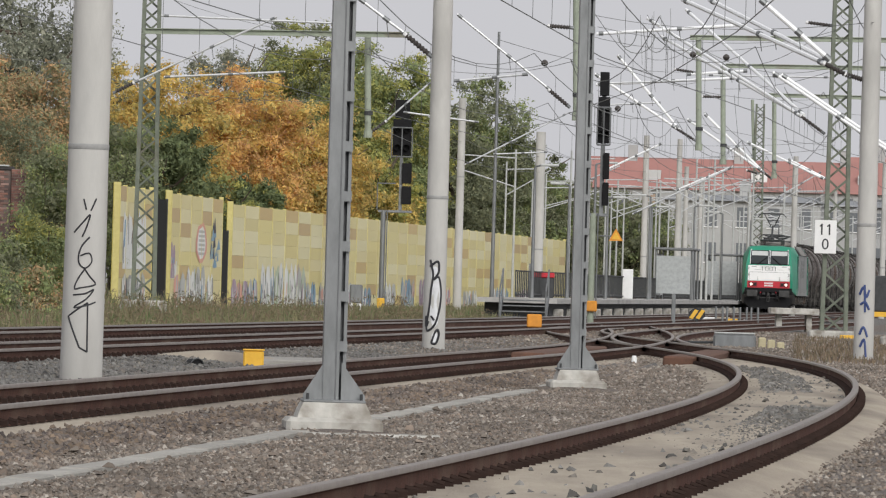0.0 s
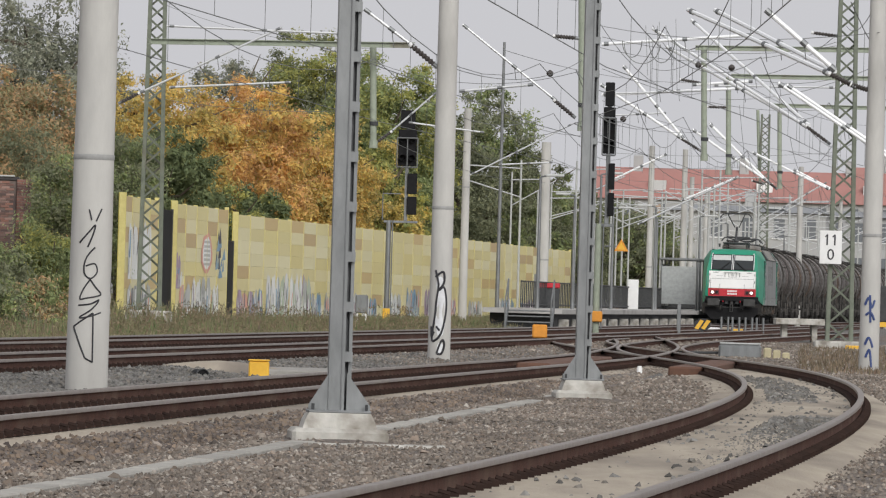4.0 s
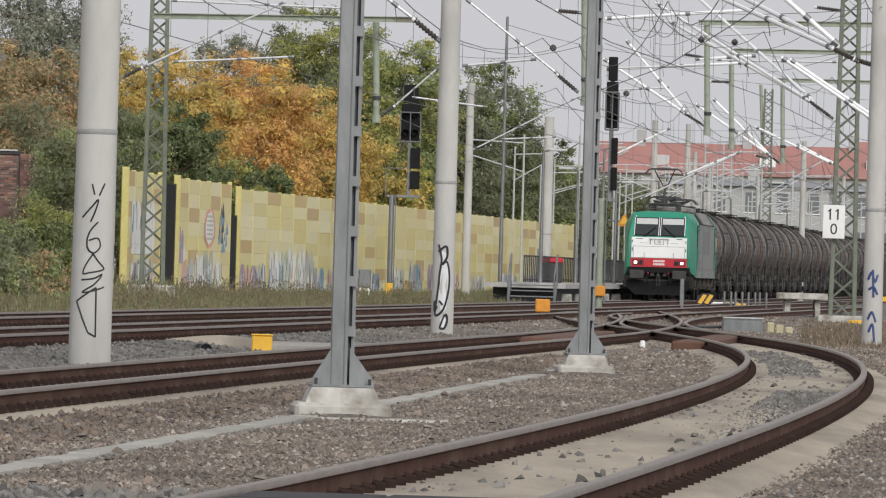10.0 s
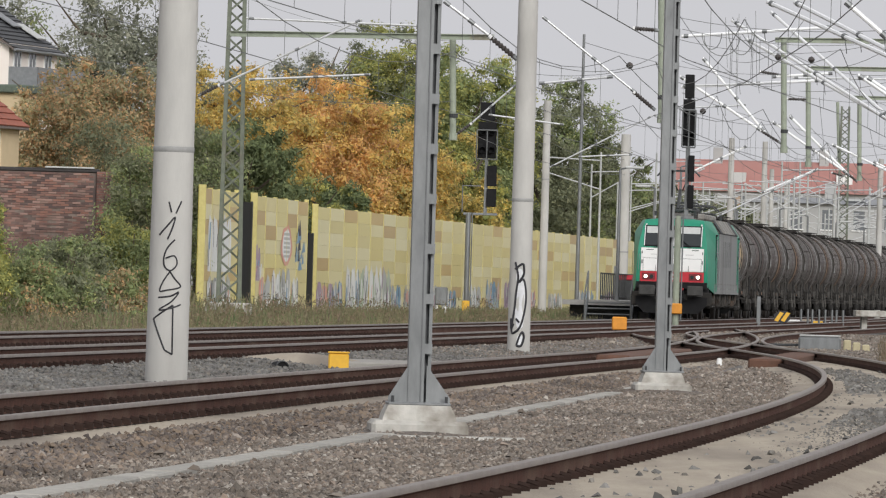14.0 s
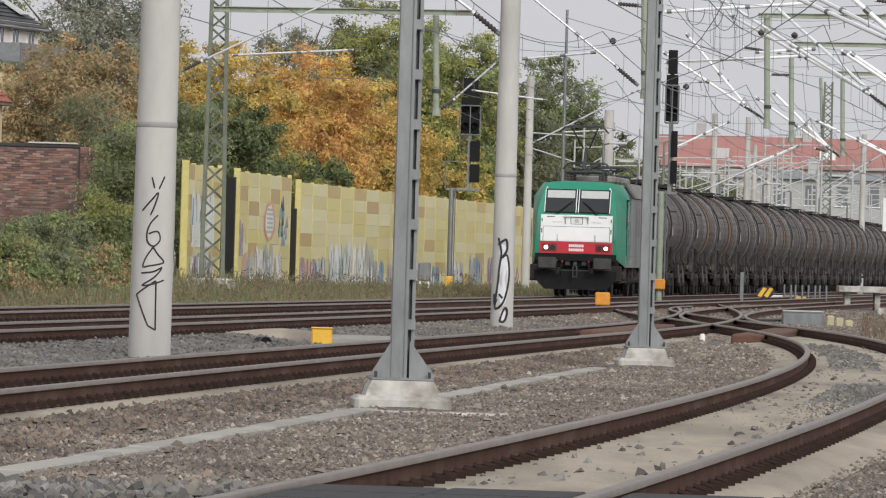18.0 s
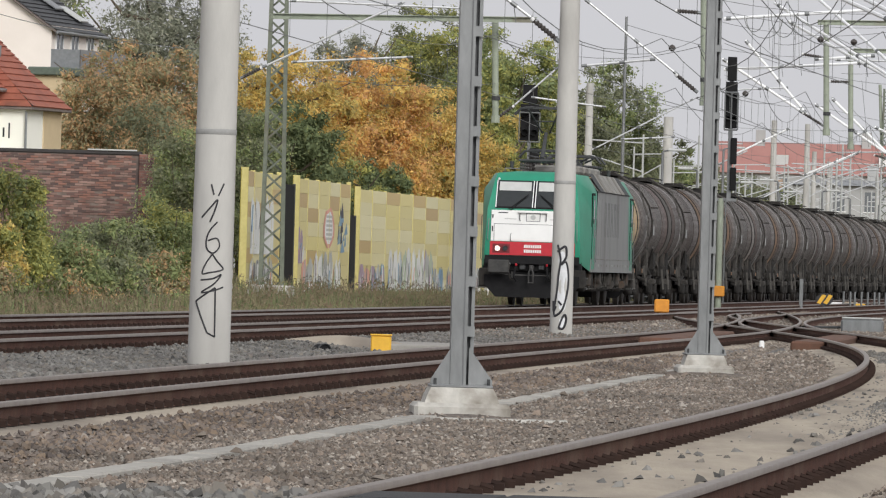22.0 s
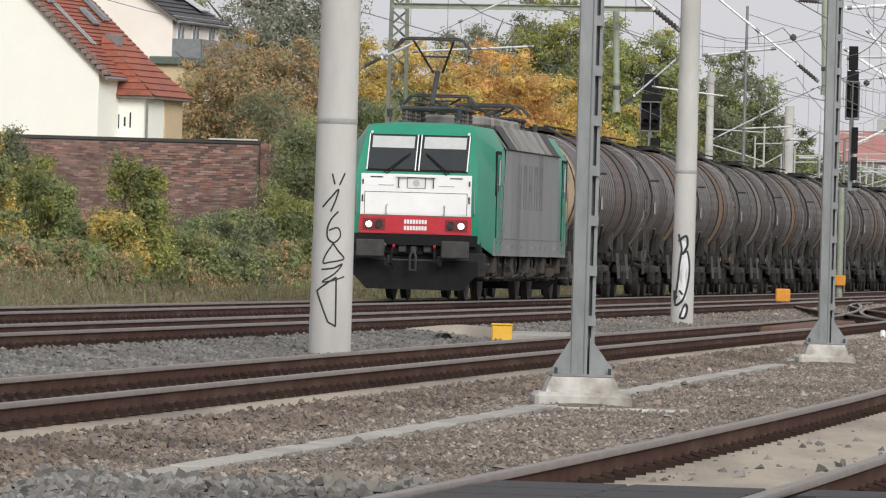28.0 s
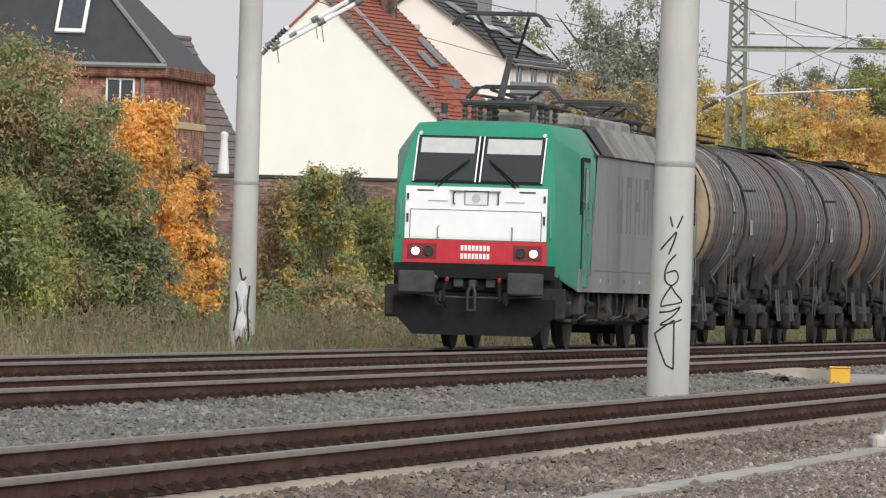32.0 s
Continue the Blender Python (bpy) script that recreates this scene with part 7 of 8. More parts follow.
shapes = [Geo().box(0, -0.022, 0, 0.246 + 0.004 * q, 0.02, 0.066, 0.004).mesh("brick", BRICK) for q in range(3)]
for row in range(60):
    z = -0.05 + row * 0.0775
    x = -25.0 + (0.13 if row % 2 else 0.0)
    while x < -0.27:
        if rb.random() > 0.06:
            dx, dz, dy = rb.uniform(-0.014, 0.014), rb.uniform(-0.009, 0.009), rb.uniform(-0.014, 0.014)
            if x > -4.6 and row > 41:
                o = new("brick", rb.choice(shapes))
                o.parent = w
                o.matrix_basis = pose(x + dx, dy, z + dz)
            else:
                joined.box(x + dx, -0.022 + dy, z + dz, x + dx + 0.248, 0.02, z + dz + 0.066)
        x += 0.262
tagged(part("brickwork", joined, BRICKS, w, "weathered laid bricks"), kind="stuff")
part("coping", Geo().box(-25.05, -0.05, 4.62, 0.05, 0.45, 4.74, 0.02), mat("coping_tar", (0.055, 0.05, 0.05)), w)
part("end_pier", Geo().box(-0.02, -0.12, -0.3, 0.42, 0.5, 4.66, 0.02), OLDBRICK, w)
part("loose_board", Geo().box(-1.7, -0.1, 4.74, -0.1, 0.1, 4.79, 0.01), BLIND, w)


def tiled_slope(parent, p0, p1, p2, p3, rows, material, name="tile_course"):
    """Courses of roof tiles from the eave (p0-p1) to the ridge (p3-p2), each course lapping the one below."""
    p0, p1, p2, p3 = (Vector(p) for p in (p0, p1, p2, p3))
    n = (p1 - p0).cross(p3 - p0).normalized()
    if n.z < 0:
        n = -n
    for r in range(rows):
        a, b = r / rows, (r + 1.12) / rows
        q = [p0.lerp(p3, a), p1.lerp(p2, a), p1.lerp(p2, min(b, 1)), p0.lerp(p3, min(b, 1))]
        lift = [n * 0.07, n * 0.07, n * 0.012, n * 0.012]
        vs = [v + l for v, l in zip(q, lift)] + [q[0], q[1]]
        part(name, Geo().add(vs, [(0, 1, 2, 3), (4, 5, 1, 0)]), material, parent)


def gable_house(name, x, y, turn, width, length, eave, ridge, wall, roof, label, rows=22, base=-0.25, over=0.25, left=None):
    h = thing(name, pose(x, y, base, 0, 0, turn), label, "house", "houses beyond the railway")
    a = width / 2
    b = left or a
    low = ridge - (ridge - eave) * b / a
    g = Geo()
    vs = [(sx, yy, z) for yy in (0, length) for sx, z in ((-b, 0), (a, 0), (a, eave), (0, ridge), (-b, low))]
    fs = [(0, 1, 2, 3, 4), (9, 8, 7, 6, 5), (1, 6, 7, 2), (5, 0, 4, 9), (0, 5, 6, 1)]
    part("wall", g.add(vs, fs), wall, h)
    for e, z in ((-b - 0.15, low - 0.12), (a + 0.3, eave - 0.25)):
        part("roof", Geo().add([(e, -over, z), (e, length + over, z), (0, length + over, ridge + 0.03), (0, -over, ridge + 0.03), (e, -over, z - 0.12), (e, length + over, z - 0.12), (0, length + over, ridge - 0.1), (0, -over, ridge - 0.1)],
                                  [(0, 1, 2, 3), (7, 6, 5, 4), (0, 3, 7, 4), (1, 0, 4, 5), (2, 1, 5, 6)]), roof, h)
    tiled_slope(h, (a + 0.3, -over, eave - 0.25), (a + 0.3, length + over, eave - 0.25), (0, length + over, ridge + 0.03), (0, -over, ridge + 0.03), rows, roof)
    part("ridge_cap", Geo().cyl((0, -over, ridge + 0.06), (0, length + over, ridge + 0.06), 0.11, n=8), roof, h)
    part("gutter", Geo().cyl((a + 0.36, -over, eave - 0.32), (a + 0.36, length + over, eave - 0.32), 0.08, n=8), ZINC, h)
    part("verge_board", Geo().tube([(a + 0.3, -over - 0.02, eave - 0.3), (0, -over - 0.02, ridge)], 0.06, 4), BROWNTILE, h)
    return h


def window(parent, x, y, z, w, hgt, face, material=None):
    """A framed window; face 0 looks along -y, 1 along +x."""
    o = new("window")
    o.parent = parent
    o.matrix_basis = pose(x, y, z, 0, 0, 90 if face else 0)
    part("frame", Geo().box(-w / 2 - 0.07, -0.06, -0.07, w / 2 + 0.07, 0.02, 0).box(-w / 2 - 0.07, -0.06, hgt, w / 2 + 0.07, 0.02, hgt + 0.07).box(-w / 2 - 0.07, -0.06, 0, -w / 2, 0.02, hgt).box(w / 2, -0.06, 0, w / 2 + 0.07, 0.02, hgt), WHITE, o)
    part("pane", Geo().box(-w / 2, -0.03, 0, w / 2, -0.01, hgt), material or PANE, o)
    part("mullion", Geo().box(-0.03, -0.055, 0, 0.03, 0.0, hgt), WHITE, o)
    return o


house = gable_house("gabled_house", -29.45, 358.9, -13, 10.4, 9.6, 8.6, 13.55, PLASTER, REDTILE, "cream gabled house with a red tiled roof", 30, over=0.12, left=3.6)
part("chimney", Geo().box(0.3, 7.2, 12.4, 0.9, 7.8, 14.15, 0.03), brick_mat("chimney_brick", (0.2, 0.11, 0.09), (0.14, 0.08, 0.07), (0.2, 0.18, 0.16), 1.0), house)
part("chimney_cap", Geo().box(0.24, 7.1, 14.15, 0.96, 7.9, 14.23, 0.02), ZINC, house)
slope = math.degrees(math.atan2(4.95 + 0.28, 5.6))
for yy, u, l in ((2.0, 0.36, 0.9), (6.0, 0.5, 1.0), (8.2, 0.42, 1.6)):
    sk = Matrix.Translation((5.6 * u, yy, 13.58 - 5.23 * u)) @ pose(0, 0, 0, 0, slope, 0)
    part("skylight_frame", Geo().box(-l / 2, -0.45, 0.05, l / 2, 0.45, 0.16, 0.02, at=sk), ZINC, house)
    part("skylight_pane", Geo().box(-l / 2 + 0.1, -0.36, 0.16, l / 2 - 0.1, 0.36, 0.175, at=sk), PANE, house)
part("roof_ladder", Geo().tube([(0.6, 2.3, 13.1), (4.2, 2.3, 9.75)], 0.05).tube([(0.6, 2.7, 13.1), (4.2, 2.7, 9.75)], 0.05), ZINC, house)
for k in range(24):
    u = k / 24
    part("verge_tile", Geo().box(5.6 * u - 0.02, -0.2, 13.62 - 5.23 * u - 0.2, 5.6 * u + 0.24, 0.42, 13.62 - 5.23 * u, 0.02), mat("lichened_tile", (0.27, 0.22, 0.205), (0.19, 0.11, 0.09), 0.85, scale=3, bump=0.2) if k == 0 else bpy.data.materials["lichened_tile"], house)
part("roof_hatch", Geo().box(4.0, 4.6, 9.75, 4.6, 5.3, 10.25, 0.03), ZINC, house, "grey zinc roof hatch")
# bay with its own hipped roof on the long side
bay = new("bay")
bay.parent = house
bay.matrix_basis = pose(4.75, 3.0, 0.5)
part("bay_wall", Geo().box(-0.2, 0, 0, 1.7, 5.2, 7.2, 0.02), PLASTER, bay)
part("bay_band", Geo().box(0.3, 2.6, 0, 1.75, 5.3, 7.0, 0.02), SANDPLASTER, bay)
tiled_slope(bay, (2.1, -0.4, 7.1), (2.1, 5.6, 7.1), (-0.6, 4.2, 9.6), (-0.6, 0.8, 9.6), 9, REDTILE)
tiled_slope(bay, (-0.6, -0.4, 7.1), (2.1, -0.4, 7.1), (-0.5, 0.8, 9.6), (-0.6, 0.8, 9.6), 9, REDTILE)
part("bay_soffit", Geo().box(-0.5, -0.4, 6.98, 2.1, 5.6, 7.1, 0.02), BROWNTILE, bay)
part("downpipe", Geo().tube([(1.75, -0.1, 6.9), (1.75, -0.1, 0.2)], 0.06), ZINC, bay)
part("graffiti", Geo().box(0.4, -0.012, 5.7, 0.5, -0.004, 6.3).box(0.7, -0.012, 5.8, 0.78, -0.004, 6.2).box(0.95, -0.012, 5.75, 1.02, -0.004, 6.4), INK, bay)

house2 = gable_house("gabled_house", -29.6, 417, -12, 9.8, 9, 12.6, 15.9, PINKPLASTER, SLATE, "tall rose-cream house with dark roof and solar panels", 16)
sl2 = math.degrees(math.atan2(3.2, 5.2))
for k in range(4):
    sk = Matrix.Translation((1.5 + 0.8 * k, 2.2 + k * 1.7, 15.9 - 3.5 * (1.5 + 0.8 * k) / 5.2)) @ pose(0, 0, 0, 0, sl2, 0)
    part("solar_panel", Geo().box(-0.7, -0.7, 0.1, 0.7, 0.7, 0.18, 0.01, at=sk), BLIND if k % 2 else ZINC, house2)
part("chimney", Geo().box(2.1, 3.6, 13.6, 2.7, 4.2, 15.9, 0.03), ZINC, house2)
part("chimney_pot", Geo().cyl((2.4, 3.9, 15.9), (2.4, 3.9, 16.4), 0.12, n=8), SLATE, house2)
for cx in (-0.3, 0.45):
    part("chimney", Geo().box(cx, -3.2, 0, cx + 0.55, -2.7, 13.9 + cx * 0.4, 0.03), BLIND, house2)
for yy in (1.4, 4.2, 7.2):
    bal = new("balcony")
    bal.parent = house2
    bal.matrix_basis = pose(4.9, yy, 0)
    for z in (10.2, 7.2):
        part("deck", Geo().box(0, -1.4, z, 1.5, 1.4, z + 0.2, 0.02), ZINC, bal)
        part("balustrade", Geo().box(1.45, -1.4, z + 0.2, 1.5, 1.4, z + 1.25).box(0, -1.4, z + 0.2, 1.5, -1.36, z + 1.25), ZINC, bal)
    window(house2, 4.91, yy, 10.5, 1.2, 1.7, 1)
    window(house2, 4.91, yy, 6.2, 1.2, 2.0, 1)
part("stair_tower", Geo().box(4.75, -2.6, 0, 6.4, -0.1, 10.1, 0.03), SANDPLASTER, house2)
part("tower_cornice", Geo().box(4.55, -2.9, 10.1, 6.6, 0.1, 10.5, 0.05), mat("green_copper", (0.13, 0.16, 0.13)), house2)

# red brick house with a mansard roof
bh = thing("brick_house", pose(-37.3, 300, 0.15, 0, 0, -4), "red brick house with a dark slate mansard roof", "house", "houses beyond the railway")
part("wall", Geo().box(-9, 0, -0.4, 7.0, 10, 8.0, 0.03), REDBRICK, bh)
part("cornice", Geo().box(-9.2, -0.3, 8.0, 7.3, 10.3, 8.45, 0.06), brick_mat("cornice_brick", (0.26, 0.09, 0.06), (0.2, 0.07, 0.05), (0.3, 0.2, 0.16), 1.0), bh)
part("string_course", Geo().box(-9.04, -0.06, 6.3, 7.05, 10.0, 6.55, 0.02), SANDPLASTER, bh)
part("mansard", Geo().add([(-9.1, -0.2, 8.45), (7.2, -0.2, 8.45), (7.2, 10.2, 8.45), (-9.1, 10.2, 8.45), (-9.1, 3.0, 12.4), (3.4, 3.0, 12.4), (3.4, 7.4, 12.4), (-9.1, 7.4, 12.4)], [(0, 1, 5, 4), (1, 2, 6, 5), (2, 3, 7, 6), (3, 0, 4, 7), (4, 5, 6, 7)]), SLATE, bh)
part("roof_edge", Geo().tube([(7.2, -0.25, 8.5), (3.4, 2.95, 12.45)], 0.09, 6).tube([(-9.1, 2.95, 12.45), (3.4, 2.95, 12.45)], 0.1, 6), ZINC, bh)
part("gutter", Geo().cyl((-9.1, -0.36, 8.42), (7.3, -0.36, 8.42), 0.1, n=8), ZINC, bh)
part("downpipe", Geo().tube([(6.4, -0.12, 8.4), (6.4, -0.12, 0.3)], 0.07), ZINC, bh)
for k, x in enumerate((-3.4, 0.6)):
    sk = Matrix.Translation((x + 3.0, 1.35, 10.45)) @ pose(0, 0, 0, 51, 0, 0)
    part("roof_window", Geo().box(-0.55, -1.2, 0.0, 0.55, 1.2, 0.12, 0.02, at=sk), WHITE, bh)
    part("roof_window_pane", Geo().box(-0.42, -1.05, 0.12, 0.42, 1.05, 0.135, at=sk), PANE, bh)
for x in (5.6, 3.0, 0.2):
    window(bh, x, -0.02, 6.7, 0.9, 1.2, 0)
    window(bh, x, -0.02, 3.0, 0.9, 1.7, 0)
part("chimney", Geo().box(-4.4, 1.0, 8.6, -3.4, 2.0, 11.2, 0.03), REDBRICK, bh)
part("annexe", Geo().box(-13, -2.0, 0, -4.6, 2.0, 11.5, 0.03), SANDPLASTER, bh)

bh2 = gable_house("tiled_house", -35.9, 330, -15, 5.6, 10, 5.5, 10.9, REDBRICK, BROWNTILE, "brown tiled house between two larger houses", 18)
t = thing("balcony", pose(-29.6, 318, 3.7), "small dark balcony with a railing", "balcony")
part("deck", Geo().box(-1.2, -0.8, -0.15, 1.2, 0.8, 0, 0.02), ZINC, t)
part("railing", Geo().box(-1.2, -0.8, 0, 1.2, -0.76, 1.0).box(1.16, -0.8, 0, 1.2, 0.8, 1.0), SLATE, t)
part("prop", Geo().box(-1.1, -0.7, -3.95, -0.95, -0.55, -0.15).box(0.95, -0.7, -3.95, 1.1, -0.55, -0.15), BROWNTILE, t)
t = thing("parasol", pose(-29.7, 318.2, 3.7), "closed white parasol standing on the balcony", "parasol")
part("pole", Geo().cyl((0, 0, 0), (0, 0, 2.9), 0.03, n=8), ZINC, t)
part("canopy", Geo().lathe((0, 0, 1.2), (0, 0, 2.95), [(0, 0.24), (0.3, 0.2), (0.8, 0.13), (0.95, 0.16), (1, 0.03)], 12), WHITE, t)

# ---- far town beyond the yard ----
FARWALL = mat("far_grey_facade", (0.42, 0.42, 0.41), (0.34, 0.34, 0.34), 0.9, scale=0.3, bump=0)
FARWALL2 = mat("far_ochre_facade", (0.42, 0.32, 0.24), (0.34, 0.26, 0.20), 0.9, scale=0.3, bump=0)
# window glass and red roof lightened and dulled: distance haze mixed into the colours
FARPANE = mat("hazy_window_glass", (0.17, 0.18, 0.19), (0.14, 0.15, 0.16), 0.2, bump=0)
FARROOF = mat("far_hazy_red_roof", (0.40, 0.20, 0.175), (0.34, 0.165, 0.145), 0.85, scale=0.4, bump=0, stain=(0.32, 0.17, 0.15), stain_scale=0.2)


def far_block(x, y, w, eave, ridge, wall, roof, floors, cols, label, turn=0):
    b = thing("apartment_building", pose(x, y, -0.25, 0, 0, turn), label, "building", "far town buildings")
    part("wall", Geo().box(-w / 2, 0, 0, w / 2, 12, eave, 0.03), wall, b)
    part("roof", Geo().add([(-w / 2 - 0.4, -0.5, eave), (w / 2 + 0.4, -0.5, eave), (w / 2 + 0.4, 12.5, eave), (-w / 2 - 0.4, 12.5, eave), (-w / 2 + 1, 6, ridge), (w / 2 - 1, 6, ridge)], [(0, 1, 5, 4), (1, 2, 5), (2, 3, 4, 5), (3, 0, 4), (0, 3, 2, 1)]), roof, b)
    k = max(1, int(w // 9))
    for i in range(k):
        cx = -w / 2 + (i + 0.5) * w / k
        part("chimney", Geo().box(cx - 0.5, 5.2, ridge - 0.8, cx + 0.5, 6.2, ridge + 1.3, 0.03), wall, b)
        part("roof_window", Geo().box(cx + 1.5, 1.5, eave + 0.5, cx + 3.2, 3.0, eave + (ridge - eave) * 0.6), WHITE if i % 2 else BLIND, b)
    fh = eave / floors
    for f in range(floors):
        for c in range(cols):
            xx = -w / 2 + (c + 0.5) * w / cols
            o = new("window")
            o.parent = b
            o.matrix_basis = pose(xx, -0.03, f * fh + 0.9)
            part("pane", Geo().box(-0.5, 0, 0, 0.5, 0.05, fh * 0.55), FARPANE, o)
            part("sill", Geo().box(-0.65, -0.1, -0.1, 0.65, 0.05, 0), WHITE, o)
    return b


far_block(33.0, 900, 34, 12.2, 15.6, FARWALL, FARROOF, 4, 10, "long far building with a red roof paled by painted haze", -4)
far_block(58.0, 980, 22, 12.5, 17.6, FARWALL, FARROOF, 4, 7, "far building with a red roof paled for haze", -4)
far_block(28.5, 760, 14, 9.6, 10.2, FARWALL, ZINC, 3, 5, "grey station building behind the platforms", -4)
far_block(42.5, 780, 12, 9.6, 10.2, FARWALL, ZINC, 3, 6, "wide pale grey station building", -4)
far_block(21.5, 820, 8, 6.0, 9.5, FARWALL2, SLATE, 2, 4, "small ochre house with a dark roof", -4)
solid("far_roofline", Geo().box(-160, 1500, -0.3, 160, 1503, 9.5), mat("hazy_town", (0.40, 0.40, 0.40), (0.33, 0.33, 0.335), 0.95, scale=0.08, bump=0), "hazy grey far town roofline", "backdrop", kind="structure")

# ---- shrubs, saplings and weeds on the verge ----
SHRUBS = [
    (-19.9, 168, 6.05, 3.2, "rust", "green", "tall brownish-green bush at the verge"),
    (-18.3, 167, 4.9, 2.4, "green", "rust", "dense dark green bush at the verge"),
    (-19.2, 158, 3.0, 3.8, "lime", "green", "bright green low bush in front of taller ones"),
    (-20.8, 160, 3.6, 4.0, "green", "lime", "leafy green bush at the verge"),
    (-17.7, 172, 5.0, 1.5, "vivid", "vivid", "bright orange autumn sapling on the verge"),
    (-17.0, 174, 3.7, 1.2, "vivid", "red", "orange-red autumn sapling on the verge"),
    (-17.25, 203, 3.7, 1.9, "red", "rust", "reddish autumn shrub before the brick wall"),
    (-16.3, 200, 4.0, 1.5, "green", "yellow", "tall yellow-spotted green sapling"),
    (-15.3, 203, 3.3, 1.9, "green", "lime", "leafy green sumac shrub on the verge"),
    (-17.6, 168, 3.0, 2.4, "dark", "green", "dark green bush under an orange sapling"),
    (-16.9, 215, 4.2, 1.4, "dark", "dark", "dark leafy shrub behind a reddish one"),
    (-14.7, 205, 1.9, 2.4, "green", "rust", "low spreading green shrub"),
    (-12.75, 201, 3.5, 1.6, "lime", "green", "slim bright green sapling before the brick wall"),
    (-13.0, 198, 2.0, 1.3, "yellow", "lime", "small yellowing shrub beside a sapling"),
    (-11.4, 212, 2.2, 2.0, "dark", "green", "dusty dark shrub on the verge"),
    (-12.2, 236, 2.4, 2.2, "dark", "green", "dark green shrub at the brick wall"),
    (-10.8, 240, 2.9, 2.0, "green", "lime", "green shrub at the wall's end"),
    (-15.4, 240, 1.9, 3.2, "green", "lime", "green shrub along the brick wall"),
    (-18.6, 245, 2.4, 3.0, "green", "dark", "green shrub along the brick wall"),
    (-11.6, 268, 5.6, 3.2, "green", "dark", "tall green shrub beside the brick wall"),
    (-10.6, 290, 6.4, 3.6, "dark", "green", "dark tree-like shrub behind the lattice mast"),
    (-14.2, 300, 7.0, 4.6, "dark", "rust", "dark overgrown shrub beyond the wall"),
    (-21.5, 215, 3.0, 3.6, "rust", "green", "brownish shrub on the verge"),
    (-24.0, 200, 3.8, 4.6, "green", "rust", "wide green shrub on the verge"),
    (-18.4, 196, 1.7, 3.2, "green", "rust", "low green bramble on the verge"),
    (-15.2, 192, 1.4, 3.0, "rust", "green", "low brownish bramble on the verge"),
    (-13.6, 194, 1.4, 3.0, "green", "rust", "low brownish-green bramble on the verge"),
    (-11.9, 204, 1.7, 2.8, "green", "rust", "low green bramble near the track"),
    (-10.4, 222, 1.5, 2.8, "rust", "green", "low rusty bramble near the track"),
]
for i, (x, y, h, w_, c, c2, lab) in enumerate(SHRUBS):
    tree(x, y, h, w_ * (1.5 if w_ < 2.3 else 1.2), c, lab, 300 + i, count=int((4200 + 900 * h * w_) * (1.35 if y < 260 else 1.0)), size=0.085, second=c2, droop=0.35, name="shrub", category="shrub")


GRASSMAT = island_mat("dry_grass", [(0.20, 0.21, 0.10), (0.31, 0.27, 0.16), (0.15, 0.19, 0.08), (0.38, 0.32, 0.21), (0.22, 0.23, 0.11)], thin=0.3)
WEEDMAT = island_mat("tall_weeds", [(0.19, 0.22, 0.10), (0.14, 0.19, 0.08), (0.27, 0.22, 0.14), (0.23, 0.23, 0.11), (0.20, 0.15, 0.12)], thin=0.3)


def blades(name, seed, n, place, h0, h1, w, material, label):
    """Grass: thin upright bent blades, three corners each."""
    r = np.random.default_rng(seed)
    pts = place(r, n)
    n = len(pts)
    hgt = r.uniform(h0, h1, n)
    a = r.uniform(0, 2 * np.pi, n)
    lean = r.normal(0, 0.25, (n, 2)) * hgt[:, None]
    d = np.stack([np.cos(a), np.sin(a)], 1) * (w * r.uniform(0.6, 1.4, n))[:, None]
    v = np.zeros((n, 3, 3))
    v[:, 0, :2], v[:, 1, :2], v[:, 2, :2] = pts - d, pts + d, pts + lean
    v[:, :2, 2], v[:, 2, 2] = -0.26, -0.26 + hgt
    me = bpy.data.meshes.new(name)
    me.from_pydata(v.reshape(-1, 3).tolist(), [], np.arange(n * 3).reshape(n, 3).tolist())
    me.materials.append(material)
    return tagged(new(name, me), label, "grass", kind="stuff")


def verge_band(lo, hi, y0, y1, power=1.0):
    def f(r, n):
        y = y0 + (y1 - y0) * r.uniform(0, 1, n) ** power
        off = r.uniform(lo, hi, n)
        return np.stack([-19.77 + 0.0836 * y + off, y], 1)
    return f


blades("verge_grass", 1, 42000, verge_band(-9, -2.7, 105, 330), 0.05, 0.28, 0.018, GRASSMAT, "dry grass along the far track")
blades("tall_weed", 2, 22000, verge_band(-13, -4.4, 120, 470), 0.15, 0.6, 0.03, WEEDMAT, "tall weeds on the verge and before the barrier")
blades("verge_grass_far", 3, 22000, verge_band(-14, -2.9, 300, 520), 0.1, 0.45, 0.035, GRASSMAT, "dry grass before the noise barrier")
blades("verge_grass_left", 4, 20000, verge_band(-30, -9, 120, 270), 0.3, 1.0, 0.04, WEEDMAT, "rough grass among the shrubs")


UNDERMAT = island_mat("undergrowth_leaves", [(0.17, 0.18, 0.09), (0.24, 0.19, 0.12), (0.13, 0.16, 0.075), (0.30, 0.22, 0.15), (0.19, 0.20, 0.10), (0.25, 0.16, 0.12), (0.34, 0.29, 0.17)], thin=0.4)


